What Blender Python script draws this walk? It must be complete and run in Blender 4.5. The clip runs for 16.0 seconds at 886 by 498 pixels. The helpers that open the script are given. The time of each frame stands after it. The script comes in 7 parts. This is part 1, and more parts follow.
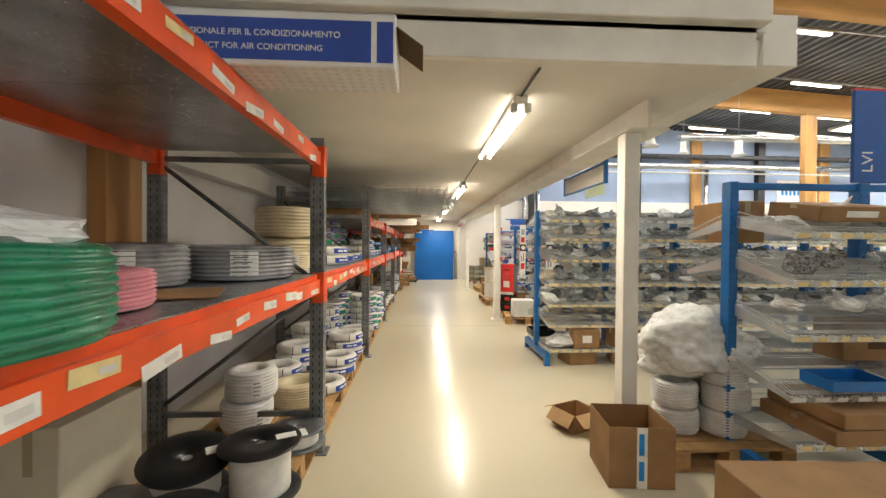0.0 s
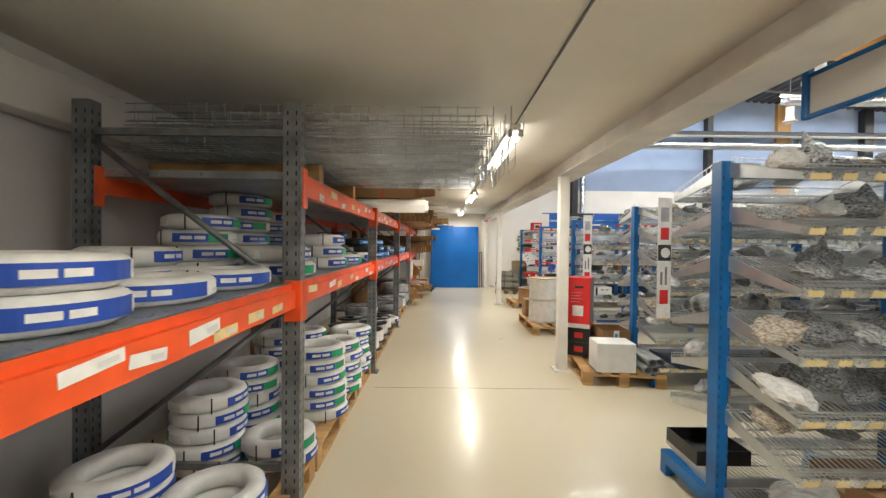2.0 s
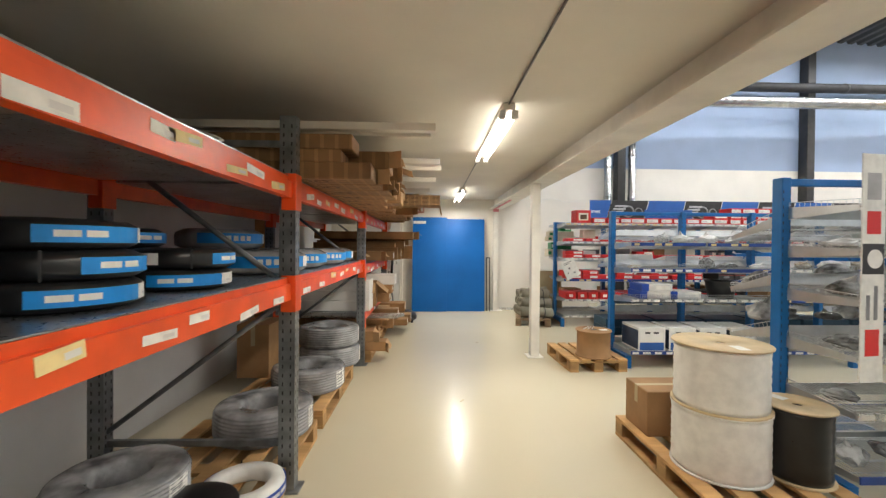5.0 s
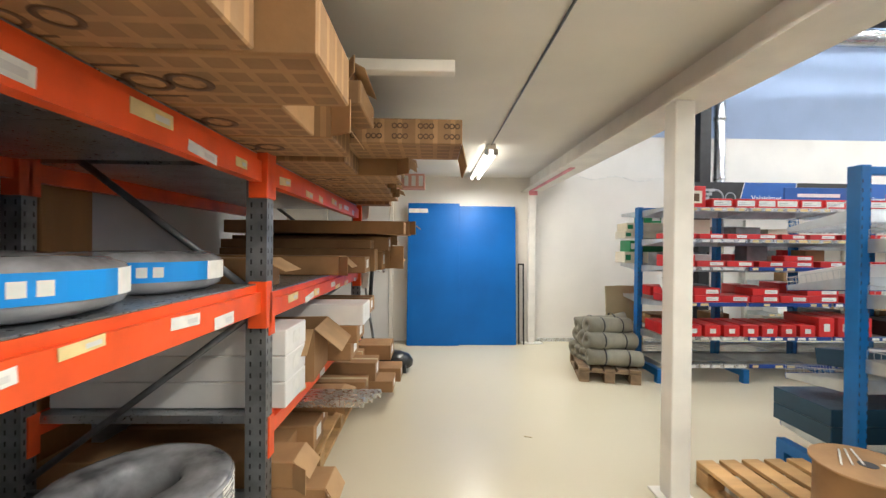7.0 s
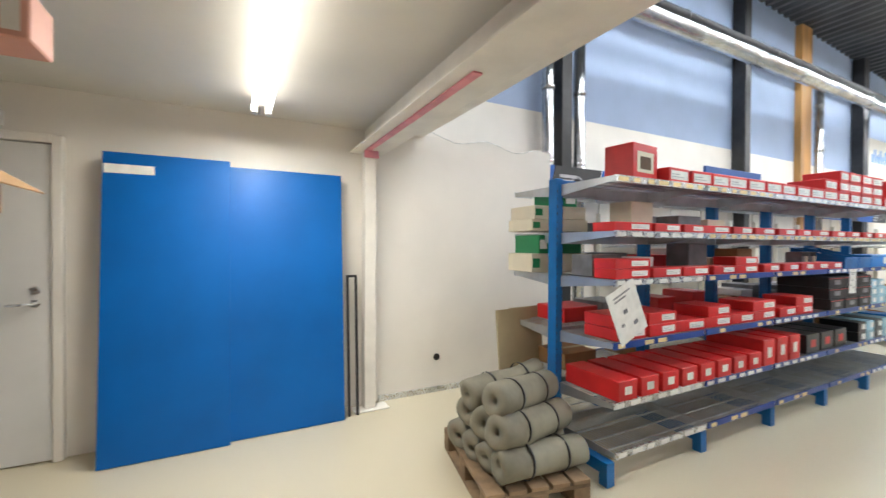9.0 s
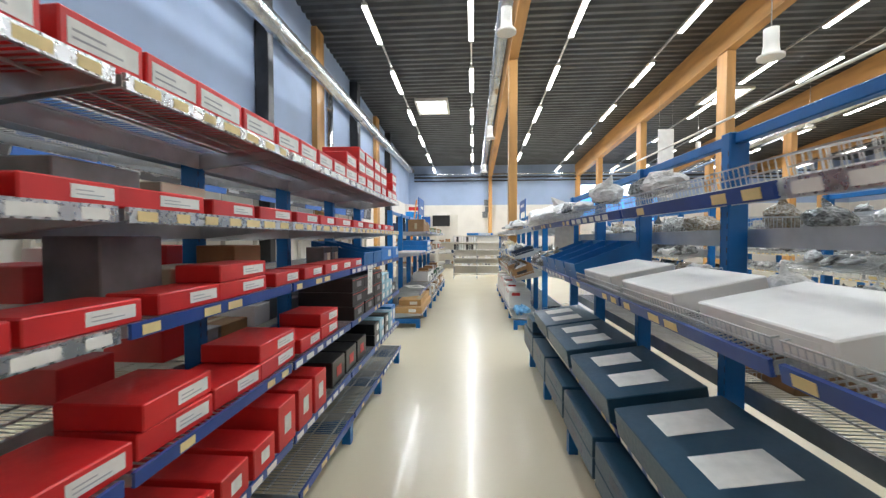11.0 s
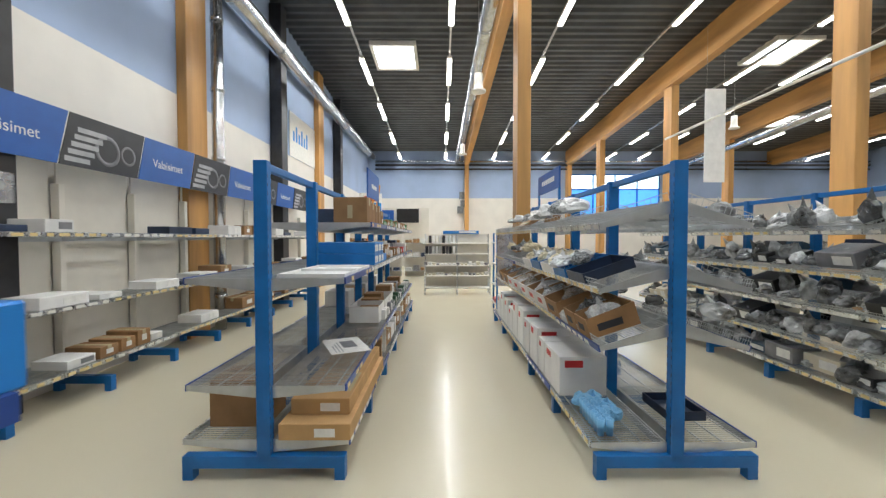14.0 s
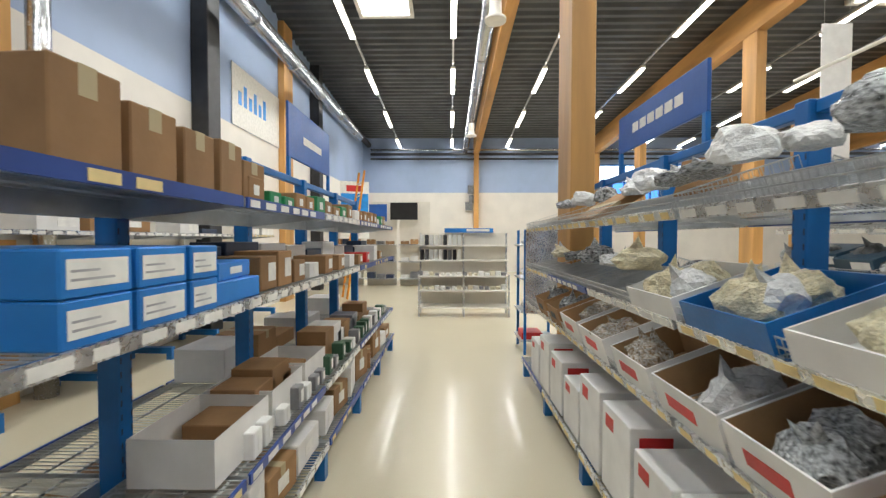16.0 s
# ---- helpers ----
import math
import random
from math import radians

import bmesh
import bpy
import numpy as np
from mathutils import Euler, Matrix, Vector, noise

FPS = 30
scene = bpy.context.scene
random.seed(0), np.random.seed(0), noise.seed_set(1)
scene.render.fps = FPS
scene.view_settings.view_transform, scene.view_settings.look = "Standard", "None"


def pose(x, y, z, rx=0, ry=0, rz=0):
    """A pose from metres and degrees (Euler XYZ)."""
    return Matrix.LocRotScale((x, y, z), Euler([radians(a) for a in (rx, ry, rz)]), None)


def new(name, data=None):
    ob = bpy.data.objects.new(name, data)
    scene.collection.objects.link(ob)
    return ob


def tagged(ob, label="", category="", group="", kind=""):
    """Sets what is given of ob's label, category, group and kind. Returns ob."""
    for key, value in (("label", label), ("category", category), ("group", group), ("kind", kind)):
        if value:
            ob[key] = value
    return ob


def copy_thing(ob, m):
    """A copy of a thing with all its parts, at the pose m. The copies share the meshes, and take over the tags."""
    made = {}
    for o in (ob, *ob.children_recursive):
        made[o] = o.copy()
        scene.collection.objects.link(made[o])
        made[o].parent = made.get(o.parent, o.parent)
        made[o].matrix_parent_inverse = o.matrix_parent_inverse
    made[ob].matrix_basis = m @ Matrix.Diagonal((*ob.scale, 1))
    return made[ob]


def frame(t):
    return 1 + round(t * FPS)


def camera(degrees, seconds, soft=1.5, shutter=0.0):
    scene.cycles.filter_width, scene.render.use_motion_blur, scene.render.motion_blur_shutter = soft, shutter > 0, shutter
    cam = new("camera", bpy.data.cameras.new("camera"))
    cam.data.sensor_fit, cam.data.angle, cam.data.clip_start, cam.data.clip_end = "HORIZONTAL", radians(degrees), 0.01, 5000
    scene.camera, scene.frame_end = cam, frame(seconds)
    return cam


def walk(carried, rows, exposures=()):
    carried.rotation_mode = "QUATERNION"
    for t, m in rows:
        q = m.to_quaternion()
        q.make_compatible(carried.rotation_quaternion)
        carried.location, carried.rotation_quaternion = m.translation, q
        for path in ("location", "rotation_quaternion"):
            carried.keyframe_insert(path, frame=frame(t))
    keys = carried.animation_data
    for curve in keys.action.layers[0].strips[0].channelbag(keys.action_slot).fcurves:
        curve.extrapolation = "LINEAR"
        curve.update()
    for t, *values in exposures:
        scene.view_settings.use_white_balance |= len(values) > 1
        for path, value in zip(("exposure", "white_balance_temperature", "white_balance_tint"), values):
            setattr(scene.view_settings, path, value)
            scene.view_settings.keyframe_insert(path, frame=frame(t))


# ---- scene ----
cam = camera(95.1, 16.0, soft=1.35, shutter=0.12)
METRES, EYE, TILT, LEAN, TURN = 22.4, 1.42, 0.0, 0.0, -3.0
ROWS = [
    (0.0, 0.0, 0.0, 0.0, 0.01, -0.68, -0.48),
    (0.5, 0.0003, 0.0331, -0.0001, 1.43, -0.71, -0.54),
    (1.0, 0.0006, 0.0673, -0.0001, 1.79, -0.72, -0.61),
    (1.5, -0.0032, 0.1006, 0.0004, 2.27, -0.71, -0.66),
    (2.0, -0.005, 0.1367, -0.0, 2.73, -0.8, -0.63),
    (2.5, -0.0069, 0.1718, -0.0009, 2.98, -0.8, -0.67),
    (3.0, -0.0077, 0.2055, -0.001, 1.52, -0.81, -0.75),
    (3.5, -0.0092, 0.2374, -0.0006, 1.79, -0.71, -0.57),
    (4.0, -0.0094, 0.2709, -0.0002, 1.78, -0.69, -0.56),
    (6.5, -0.0191, 0.4343, -0.0019, 0.36, -0.29, -0.49),
    (7.0, -0.0212, 0.4669, -0.0014, 1.56, -0.42, -0.57),
    (7.5, -0.0228, 0.5019, -0.0008, 2.91, -0.61, -0.62),
    (8.0, -0.023, 0.5313, -0.0003, 3.25, -0.69, -0.77),
    (8.5, -0.018, 0.5587, 0.0001, -2.24, -0.76, -0.64),
    (9.0, -0.0085, 0.5774, -0.0009, -24.06, -0.55, -0.27),
    (9.5, 0.0027, 0.5935, 0.0002, -48.25, -0.9, -0.13),
    (10.0, 0.0159, 0.6077, 0.0004, -67.11, -1.19, 0.1),
    (10.2, 0.0275, 0.6098, 0.0003, -73.8, -1.25, 0.1),
    (12.5, 0.1614, 0.6337, -0.0007, -86.17, -1.65, 0.05),
    (13.0, 0.1911, 0.6378, 0.0003, -86.31, -1.61, 0.05),
    (13.5, 0.2202, 0.6396, -0.0004, -86.62, -1.65, 0.01),
    (14.0, 0.2514, 0.639, -0.0006, -87.26, -1.59, 0.04),
    (14.5, 0.2822, 0.6392, -0.0012, -87.94, -1.56, -0.05),
    (15.0, 0.3134, 0.6392, -0.0007, -87.88, -1.52, -0.08),
    (15.5, 0.343, 0.6389, -0.0011, -87.53, -1.5, -0.1),
    (16.0, 0.3742, 0.6386, -0.0015, -86.0, -1.42, -0.08),
]
WALK = [(t, pose(0, 0, EYE, TILT, LEAN, TURN) @ pose(METRES * x, METRES * y, METRES * z, 90 + pitch, roll, yaw)) for t, x, y, z, yaw, pitch, roll in ROWS]
walk(cam, WALK, [(0.0, 0.2, 6950, 10), (1.0, 0.06, 6600, 10), (2.0, 0.06, 6400, 10), (4.0, 0.02, 6500, 10), (7.0, 0.2, 6150, 10), (8.0, 0.38, 6000, 10), (8.6, 0.3, 6050, 10), (9.5, -0.08, 6250, 10), (10.2, -0.22, 6100, 10), (12.5, -0.28, 6400, 10), (14.0, -0.54, 6350, 10), (15.0, -0.58, 6300, 10), (16.0, -0.54, 6600, 10)])

# ---- the plan, in metres ----
WALL_W, WALL_N, WALL_E, WALL_S = -2.05, 17.6, 26.5, -7.0
MEZZ_END, MEZZ_Z, MEZZ_X, MEZZ_Y = 16.4, 2.40, 1.85, 2.10
UPS = [0.43, 2.78, 5.13, 7.5, 9.9, 12.3, 14.6]
RX0, RX1 = -1.75, -0.70


def roof(x):
    return 6.32 - 0.06 * (x - 15.7)


# ---- world and lights ----
world = bpy.data.worlds.new("daylight")
scene.world = world
world.use_nodes = True
sky = world.node_tree.nodes.new("ShaderNodeTexSky")
sky.sky_type, sky.sun_disc, sky.sun_elevation, sky.sun_rotation = "NISHITA", False, radians(25), radians(140)
world.node_tree.nodes["Background"].inputs[1].default_value = 0.1
world.node_tree.links.new(sky.outputs[0], world.node_tree.nodes["Background"].inputs[0])

LAMP_ROWS = [16.0, 13.78, 11.43, 8.95, 5.8, 4.2, 0.4, -4.2]
LAMP_X = [2.82 + 2.92 * i for i in range(9)]


def area(name, place, size_x, size_y, watts, colour, rz=0.0):
    data = bpy.data.lights.new(name, "AREA")
    data.shape, data.size, data.size_y, data.energy, data.color = "RECTANGLE", size_x, size_y, watts, colour
    ob = new(name, data)
    ob.matrix_world = pose(*place, 0, 0, rz)
    return tagged(ob, kind="structure")


for ly in LAMP_ROWS:
    long = 23.4 if ly > 0 else 26.9
    mid = 14.3 if ly > 0 else 12.6
    a = area("lamp_row_light", (mid, ly, roof(mid) - 0.42), long, 0.12, (455 if ly > 7 else 240) * long / 25, (0.935, 0.97, 0.96))
    a.rotation_euler.rotate(Euler((0, math.atan(0.06), 0)))
MEZZ_LAMPS = [3.4, 7.12, 11.15, 15.22]
for ly in MEZZ_LAMPS:
    area("tube_light", (0.64, ly, 2.22), 0.1, 1.4, 34, (0.97, 0.92, 0.80))


# ---- materials ----
def mat(name, colour, rough=0.5, metal=0.0, var=0.12, scale=6.0, bump=0.0, bscale=60.0, spots=None, spec=0.5, coat=0.0, emit=0.0,
        random_var=0.0, island=False, stretch=(1, 1, 1), trans=0.0, alpha=1.0, rough_var=0.1):
    m = bpy.data.materials.new(name)
    m.use_nodes = True
    nt = m.node_tree
    n, l = nt.nodes, nt.links
    p = n["Principled BSDF"]
    p.inputs["Roughness"].default_value, p.inputs["Metallic"].default_value = rough, metal
    p.inputs["Specular IOR Level"].default_value, p.inputs["Coat Weight"].default_value = spec, coat
    p.inputs["Transmission Weight"].default_value, p.inputs["Alpha"].default_value = trans, alpha
    co = n.new("ShaderNodeTexCoord")
    mp = n.new("ShaderNodeMapping")
    mp.inputs["Scale"].default_value = stretch
    l.new(co.outputs["Object"], mp.inputs[0])
    big = n.new("ShaderNodeTexNoise")
    big.inputs["Scale"].default_value, big.inputs["Detail"].default_value = scale, 6
    l.new(mp.outputs[0], big.inputs["Vector"])
    mix = n.new("ShaderNodeMix")
    mix.data_type = "RGBA"
    dark = spots if spots else tuple(c * (1 - 2 * var) for c in colour)
    light = colour if spots else tuple(min(1, c * (1 + var)) for c in colour)
    mix.inputs["A"].default_value, mix.inputs["B"].default_value = (*dark, 1), (*light, 1)
    ramp = n.new("ShaderNodeMapRange")
    ramp.inputs["From Min"].default_value, ramp.inputs["From Max"].default_value = 0.3, 0.62
    l.new(big.outputs["Fac"], ramp.inputs[0])
    l.new(ramp.outputs[0], mix.inputs["Factor"])
    out = mix.outputs["Result"]
    if random_var:
        info = n.new("ShaderNodeNewGeometry" if island else "ShaderNodeObjectInfo")
        hsv = n.new("ShaderNodeHueSaturation")
        mr = n.new("ShaderNodeMapRange")
        mr.inputs["To Min"].default_value, mr.inputs["To Max"].default_value = 1 - random_var, 1 + random_var
        l.new(info.outputs["Random Per Island" if island else "Random"], mr.inputs[0])
        l.new(mr.outputs[0], hsv.inputs["Value"])
        l.new(out, hsv.inputs["Color"])
        out = hsv.outputs[0]
    l.new(out, p.inputs["Base Color"])
    fine = n.new("ShaderNodeTexNoise")
    fine.inputs["Scale"].default_value, fine.inputs["Detail"].default_value = bscale, 4
    l.new(mp.outputs[0], fine.inputs["Vector"])
    rr = n.new("ShaderNodeMapRange")
    rr.inputs["To Min"].default_value, rr.inputs["To Max"].default_value = max(0.02, rough - rough_var), min(1, rough + rough_var)
    l.new(fine.outputs["Fac"], rr.inputs[0])
    l.new(rr.outputs[0], p.inputs["Roughness"])
    if bump:
        b = n.new("ShaderNodeBump")
        b.inputs["Strength"].default_value, b.inputs["Distance"].default_value = bump, 0.01
        l.new(fine.outputs["Fac"], b.inputs["Height"])
        l.new(b.outputs[0], p.inputs["Normal"])
    if emit:
        p.inputs["Emission Color"].default_value, p.inputs["Emission Strength"].default_value = (*colour, 1), emit
    return m


M_FLOOR = mat("floor_epoxy", (0.63, 0.565, 0.42), 0.25, var=0.014, scale=0.5, bump=0.01, bscale=1.6, rough_var=0.03, coat=0.12)
M_WALL = mat("white_painted_board", (0.80, 0.76, 0.70), 0.6, var=0.03, scale=1.5, bump=0.05, bscale=80)
M_WALLGREY = mat("light_grey_wall", (0.68, 0.67, 0.66), 0.6, var=0.05, scale=1.5, bump=0.05, bscale=80)
M_CREAMWALL = mat("pale_back_panel", (0.72, 0.68, 0.60), 0.55, var=0.05, scale=2)
M_BLUEBAND = mat("pale_blue_wall", (0.36, 0.46, 0.66), 0.6, var=0.04, scale=1.0, bump=0.05)
M_CEIL = mat("mezzanine_ceiling", (0.74, 0.71, 0.65), 0.7, var=0.04, scale=1.2, bump=0.05, bscale=120)
M_WHITEPAINT = mat("white_steel_paint", (0.78, 0.75, 0.69), 0.4, var=0.05, scale=4, bump=0.05)
M_ROOF = mat("dark_corrugated_steel", (0.095, 0.10, 0.105), 0.45, metal=0.3, var=0.12, scale=1.5)
M_GLULAM = mat("glulam_pine", (0.56, 0.29, 0.09), 0.5, var=0.18, scale=3, bump=0.1, bscale=25, stretch=(0.15, 1, 1))
# same pine as the upright glulam, darkened to carry the shade behind the racks
M_GLULAMSHADE = mat("glulam_pine_shaded", (0.42, 0.21, 0.07), 0.5, var=0.18, scale=3, bump=0.1, bscale=25, stretch=(1, 1, 0.12))
M_GLULAMV = mat("glulam_pine_upright", (0.58, 0.31, 0.10), 0.5, var=0.18, scale=3, bump=0.1, bscale=25, stretch=(1, 1, 0.12))
M_ORANGE = mat("orange_beam_paint", (0.86, 0.10, 0.018), 0.35, var=0.1, scale=5, bump=0.06, bscale=40)
M_GALV = mat("galvanised_upright", (0.21, 0.22, 0.23), 0.42, metal=0.6, var=0.2, scale=9, bump=0.05)
M_DECK = mat("galvanised_deck", (0.42, 0.44, 0.46), 0.3, metal=0.85, var=0.15, scale=4, bump=0.03)
M_ZINC = mat("bright_zinc", (0.62, 0.63, 0.64), 0.28, metal=0.9, var=0.15, scale=6)
M_GREYSTEEL = mat("dull_grey_pipe", (0.30, 0.32, 0.33), 0.45, metal=0.3, var=0.1, scale=8)
M_TRAY = mat("dull_zinc_wire", (0.52, 0.56, 0.60), 0.4, metal=0.55, var=0.15)
M_WIRE = mat("chromed_wire", (0.55, 0.57, 0.58), 0.34, metal=0.75, var=0.1)
M_BLUE = mat("blue_rack_paint", (0.004, 0.135, 0.41), 0.38, var=0.12, scale=5, bump=0.04)
M_BLUEPANEL = mat("blue_laminate_board", (0.001, 0.108, 0.40), 0.42, var=0.06, scale=2, bump=0.03, bscale=40, spec=0.3)
M_BLUEBOX = mat("blue_carton", (0.015, 0.20, 0.60), 0.4, var=0.08, scale=4, random_var=0.08)
M_NAVY = mat("navy_plastic", (0.02, 0.035, 0.075), 0.4, var=0.2, random_var=0.25)
M_RED = mat("red_carton", (0.62, 0.025, 0.025), 0.42, var=0.1, scale=5, random_var=0.12)
M_BLACK = mat("black_plastic", (0.013, 0.013, 0.014), 0.32, var=0.2)
M_BLACKSTEEL = mat("black_steel", (0.02, 0.02, 0.022), 0.4, var=0.2)
M_CARD = mat("brown_cardboard", (0.31, 0.172, 0.075), 0.75, var=0.1, scale=5, bump=0.06, bscale=70, random_var=0.16)
M_CARDPALE = mat("pale_kraft_cardboard", (0.50, 0.30, 0.125), 0.7, var=0.08, scale=5, bump=0.05, bscale=70)
M_PINKBOX = mat("faded_red_carton", (0.62, 0.33, 0.27), 0.6, var=0.06, scale=5)
M_CARDLONG = mat("printed_long_carton", (0.33, 0.185, 0.08), 0.75, var=0.1, scale=5, bump=0.06, bscale=70, random_var=0.14)
nt = M_CARDLONG.node_tree
squares = nt.nodes.new("ShaderNodeTexBrick")
squares.offset, squares.squash = 0.0, 1.0
for key, value in (("Scale", 1.0), ("Mortar Size", 0.012), ("Mortar Smooth", 0.2), ("Brick Width", 0.085), ("Row Height", 0.075)):
    squares.inputs[key].default_value = value
squares.inputs["Color1"].default_value = squares.inputs["Color2"].default_value = (0.72, 0.72, 0.72, 1)
squares.inputs["Mortar"].default_value = (1, 1, 1, 1)
nt.links.new([q for q in nt.nodes if q.type == "MAPPING"][0].outputs[0], squares.inputs["Vector"])
tint = nt.nodes.new("ShaderNodeMix")
tint.data_type, tint.blend_type = "RGBA", "MULTIPLY"
tint.inputs["Factor"].default_value = 1.0
old = nt.nodes["Principled BSDF"].inputs["Base Color"].links[0].from_socket
nt.links.new(old, tint.inputs["A"])
nt.links.new(squares.outputs["Color"], tint.inputs["B"])
nt.links.new(tint.outputs["Result"], nt.nodes["Principled BSDF"].inputs["Base Color"])
M_CARDIN = mat("cardboard_inside", (0.44, 0.27, 0.13), 0.8, var=0.1, scale=5, bump=0.06)
M_CARDDARK = mat("dark_print_on_cardboard", (0.10, 0.05, 0.02), 0.7, var=0.15)
M_PALLET = mat("pallet_wood", (0.46, 0.27, 0.11), 0.75, var=0.2, scale=6, bump=0.25, bscale=30, stretch=(1, 0.2, 1), random_var=0.2)
M_PALLETOLD = mat("weathered_pallet_wood", (0.23, 0.155, 0.09), 0.8, var=0.25, scale=6, bump=0.3, bscale=30, random_var=0.2)
M_LABEL = mat("white_paper_label", (0.80, 0.79, 0.75), 0.6, var=0.05, scale=20)
M_YELLOW = mat("yellowed_paper_label", (0.78, 0.62, 0.30), 0.6, var=0.06, scale=20)
M_INK = mat("printed_ink", (0.03, 0.03, 0.035), 0.6)
M_WHITECABLE = mat("white_cable", (0.74, 0.73, 0.70), 0.38, var=0.06, scale=14, bump=0.08, bscale=90)
M_CREAM = mat("cream_conduit", (0.72, 0.62, 0.42), 0.4, var=0.06, scale=10, bump=0.06)
M_GREYPIPE = mat("grey_conduit", (0.20, 0.20, 0.21), 0.35, var=0.15, scale=8)
M_FILM = mat("stretch_film", (0.26, 0.26, 0.27), 0.12, var=0.35, scale=5, bump=0.7, bscale=9)
M_BAND_BLUE = mat("blue_wrapper_band", (0.02, 0.07, 0.38), 0.45)
M_BAND_SKY = mat("bright_blue_wrapper_band", (0.01, 0.26, 0.72), 0.4)
M_BAND_GREEN = mat("green_wrapper_mark", (0.01, 0.30, 0.12), 0.45)
M_GREENBAG = mat("green_conduit", (0.005, 0.22, 0.11), 0.3, var=0.2, scale=8)
M_WHITEBOX = mat("white_carton", (0.76, 0.75, 0.73), 0.5, var=0.04, random_var=0.08)
M_CREAMBOX = mat("cream_carton", (0.68, 0.62, 0.48), 0.55, var=0.04)
M_GREENBOX = mat("green_carton", (0.01, 0.21, 0.07), 0.45, var=0.05)
M_PETROL = mat("petrol_blue_carton", (0.012, 0.05, 0.09), 0.4, var=0.12, scale=3)
M_ROLL = mat("grey_green_insulation_roll", (0.22, 0.205, 0.155), 0.7, var=0.15, scale=5, bump=0.2, bscale=14)
M_BOARD = mat("raw_fibreboard", (0.46, 0.38, 0.23), 0.65, var=0.06, scale=3)
M_SILVER = mat("spiral_duct_steel", (0.60, 0.61, 0.62), 0.25, metal=0.95, var=0.12, scale=5)
M_DARKDUCT = mat("dark_pipe_insulation", (0.05, 0.05, 0.055), 0.5)
M_BAG = mat("clear_plastic_bag", (0.56, 0.58, 0.58), 0.14, var=0.3, scale=11, bump=0.9, bscale=16, spots=(0.045, 0.045, 0.042), random_var=0.45, alpha=0.88)
M_BAGSTUFF = mat("bags_of_fittings", (0.54, 0.55, 0.55), 0.12, scale=8, bump=0.7, bscale=10, spots=(0.05, 0.047, 0.042), random_var=0.8, island=True, alpha=0.9)
M_BAGWHITE = mat("white_plastic_bag", (0.80, 0.80, 0.78), 0.22, var=0.08, scale=12, bump=0.6, bscale=14, random_var=0.08, alpha=0.96)
M_BAGBROWN = mat("bag_of_brass_fittings", (0.52, 0.50, 0.45), 0.16, scale=14, bump=0.9, bscale=14, spots=(0.22, 0.13, 0.045), random_var=0.2)
M_BAGDARK = mat("bag_of_dark_fittings", (0.30, 0.31, 0.32), 0.16, scale=18, bump=0.9, bscale=18, spots=(0.02, 0.02, 0.022), random_var=0.3)
M_CREAMBAG = mat("bag_of_cream_parts", (0.74, 0.66, 0.44), 0.3, var=0.1, scale=14, bump=0.8, bscale=20)
M_LIGHT = mat("glowing_tube", (1.0, 0.96, 0.88), 0.5, emit=14)
M_LIGHTMEZZ = mat("glowing_tube_warm", (1.0, 0.93, 0.80), 0.5, emit=9)
M_SKYLIGHT = mat("daylit_dome", (0.95, 0.98, 1.0), 0.5, emit=6)
M_WINDOWGLOW = mat("daylight_outside", (0.10, 0.40, 1.0), 0.5, emit=1.5)
M_SIGNBLUE = mat("blue_sign_board", (0.015, 0.10, 0.38), 0.4, var=0.05)
M_SIGNGREEN = mat("pale_green_sign", (0.45, 0.55, 0.36), 0.4, var=0.05)
M_CLEAR = mat("clear_acrylic", (0.80, 0.84, 0.84), 0.08, alpha=0.28, var=0.02)
M_PRICE = mat("blue_price_strip", (0.02, 0.06, 0.26), 0.35, var=0.1)
M_PINK = mat("pink_tape", (0.74, 0.27, 0.32), 0.5)


# ---- building blocks ----
def box(bm, x0, y0, z0, x1, y1, z1, m=None):
    vs = [bm.verts.new(v) for v in ((x0, y0, z0), (x1, y0, z0), (x1, y1, z0), (x0, y1, z0), (x0, y0, z1), (x1, y0, z1), (x1, y1, z1), (x0, y1, z1))]
    if m is not None:
        for v in vs:
            v.co = m @ v.co
    for f in ((0, 3, 2, 1), (4, 5, 6, 7), (0, 1, 5, 4), (1, 2, 6, 5), (2, 3, 7, 6), (3, 0, 4, 7)):
        bm.faces.new([vs[i] for i in f])
    return vs


def bev(bm, w=0.006, seg=2):
    bmesh.ops.bevel(bm, geom=bm.edges[:], offset=w, segments=seg, affect="EDGES", profile=0.6)
    return bm


def bbox(x0, y0, z0, x1, y1, z1, w=0.0, seg=1, m=None):
    bm = bmesh.new()
    box(bm, x0, y0, z0, x1, y1, z1, m)
    return bev(bm, w, seg) if w else bm


def lathe(bm, prof, seg=32, m=None, closed=False):
    rings = []
    for r, z in prof:
        ring = []
        for i in range(seg):
            a = 2 * math.pi * i / seg
            v = Vector((r * math.cos(a), r * math.sin(a), z))
            ring.append(bm.verts.new(m @ v if m is not None else v))
        rings.append(ring)
    pairs = list(zip(rings, rings[1:])) + ([(rings[-1], rings[0])] if closed else [])
    for a, b in pairs:
        for i in range(seg):
            f = bm.faces.new((a[i], a[(i + 1) % seg], b[(i + 1) % seg], b[i]))
            f.smooth = True
    if not closed:
        for ring, flip in ((rings[0], True), (rings[-1], False)):
            if prof[0][0] > 0:
                bm.faces.new(ring[::-1] if flip else ring)
    return bm


def rod(bm, a, b, r=0.003, seg=5):
    a, b = Vector(a), Vector(b)
    d = b - a
    q = d.to_track_quat("Z", "Y").to_matrix().to_4x4()
    return lathe(bm, [(r, 0), (r, d.length)], seg, Matrix.Translation(a) @ q)


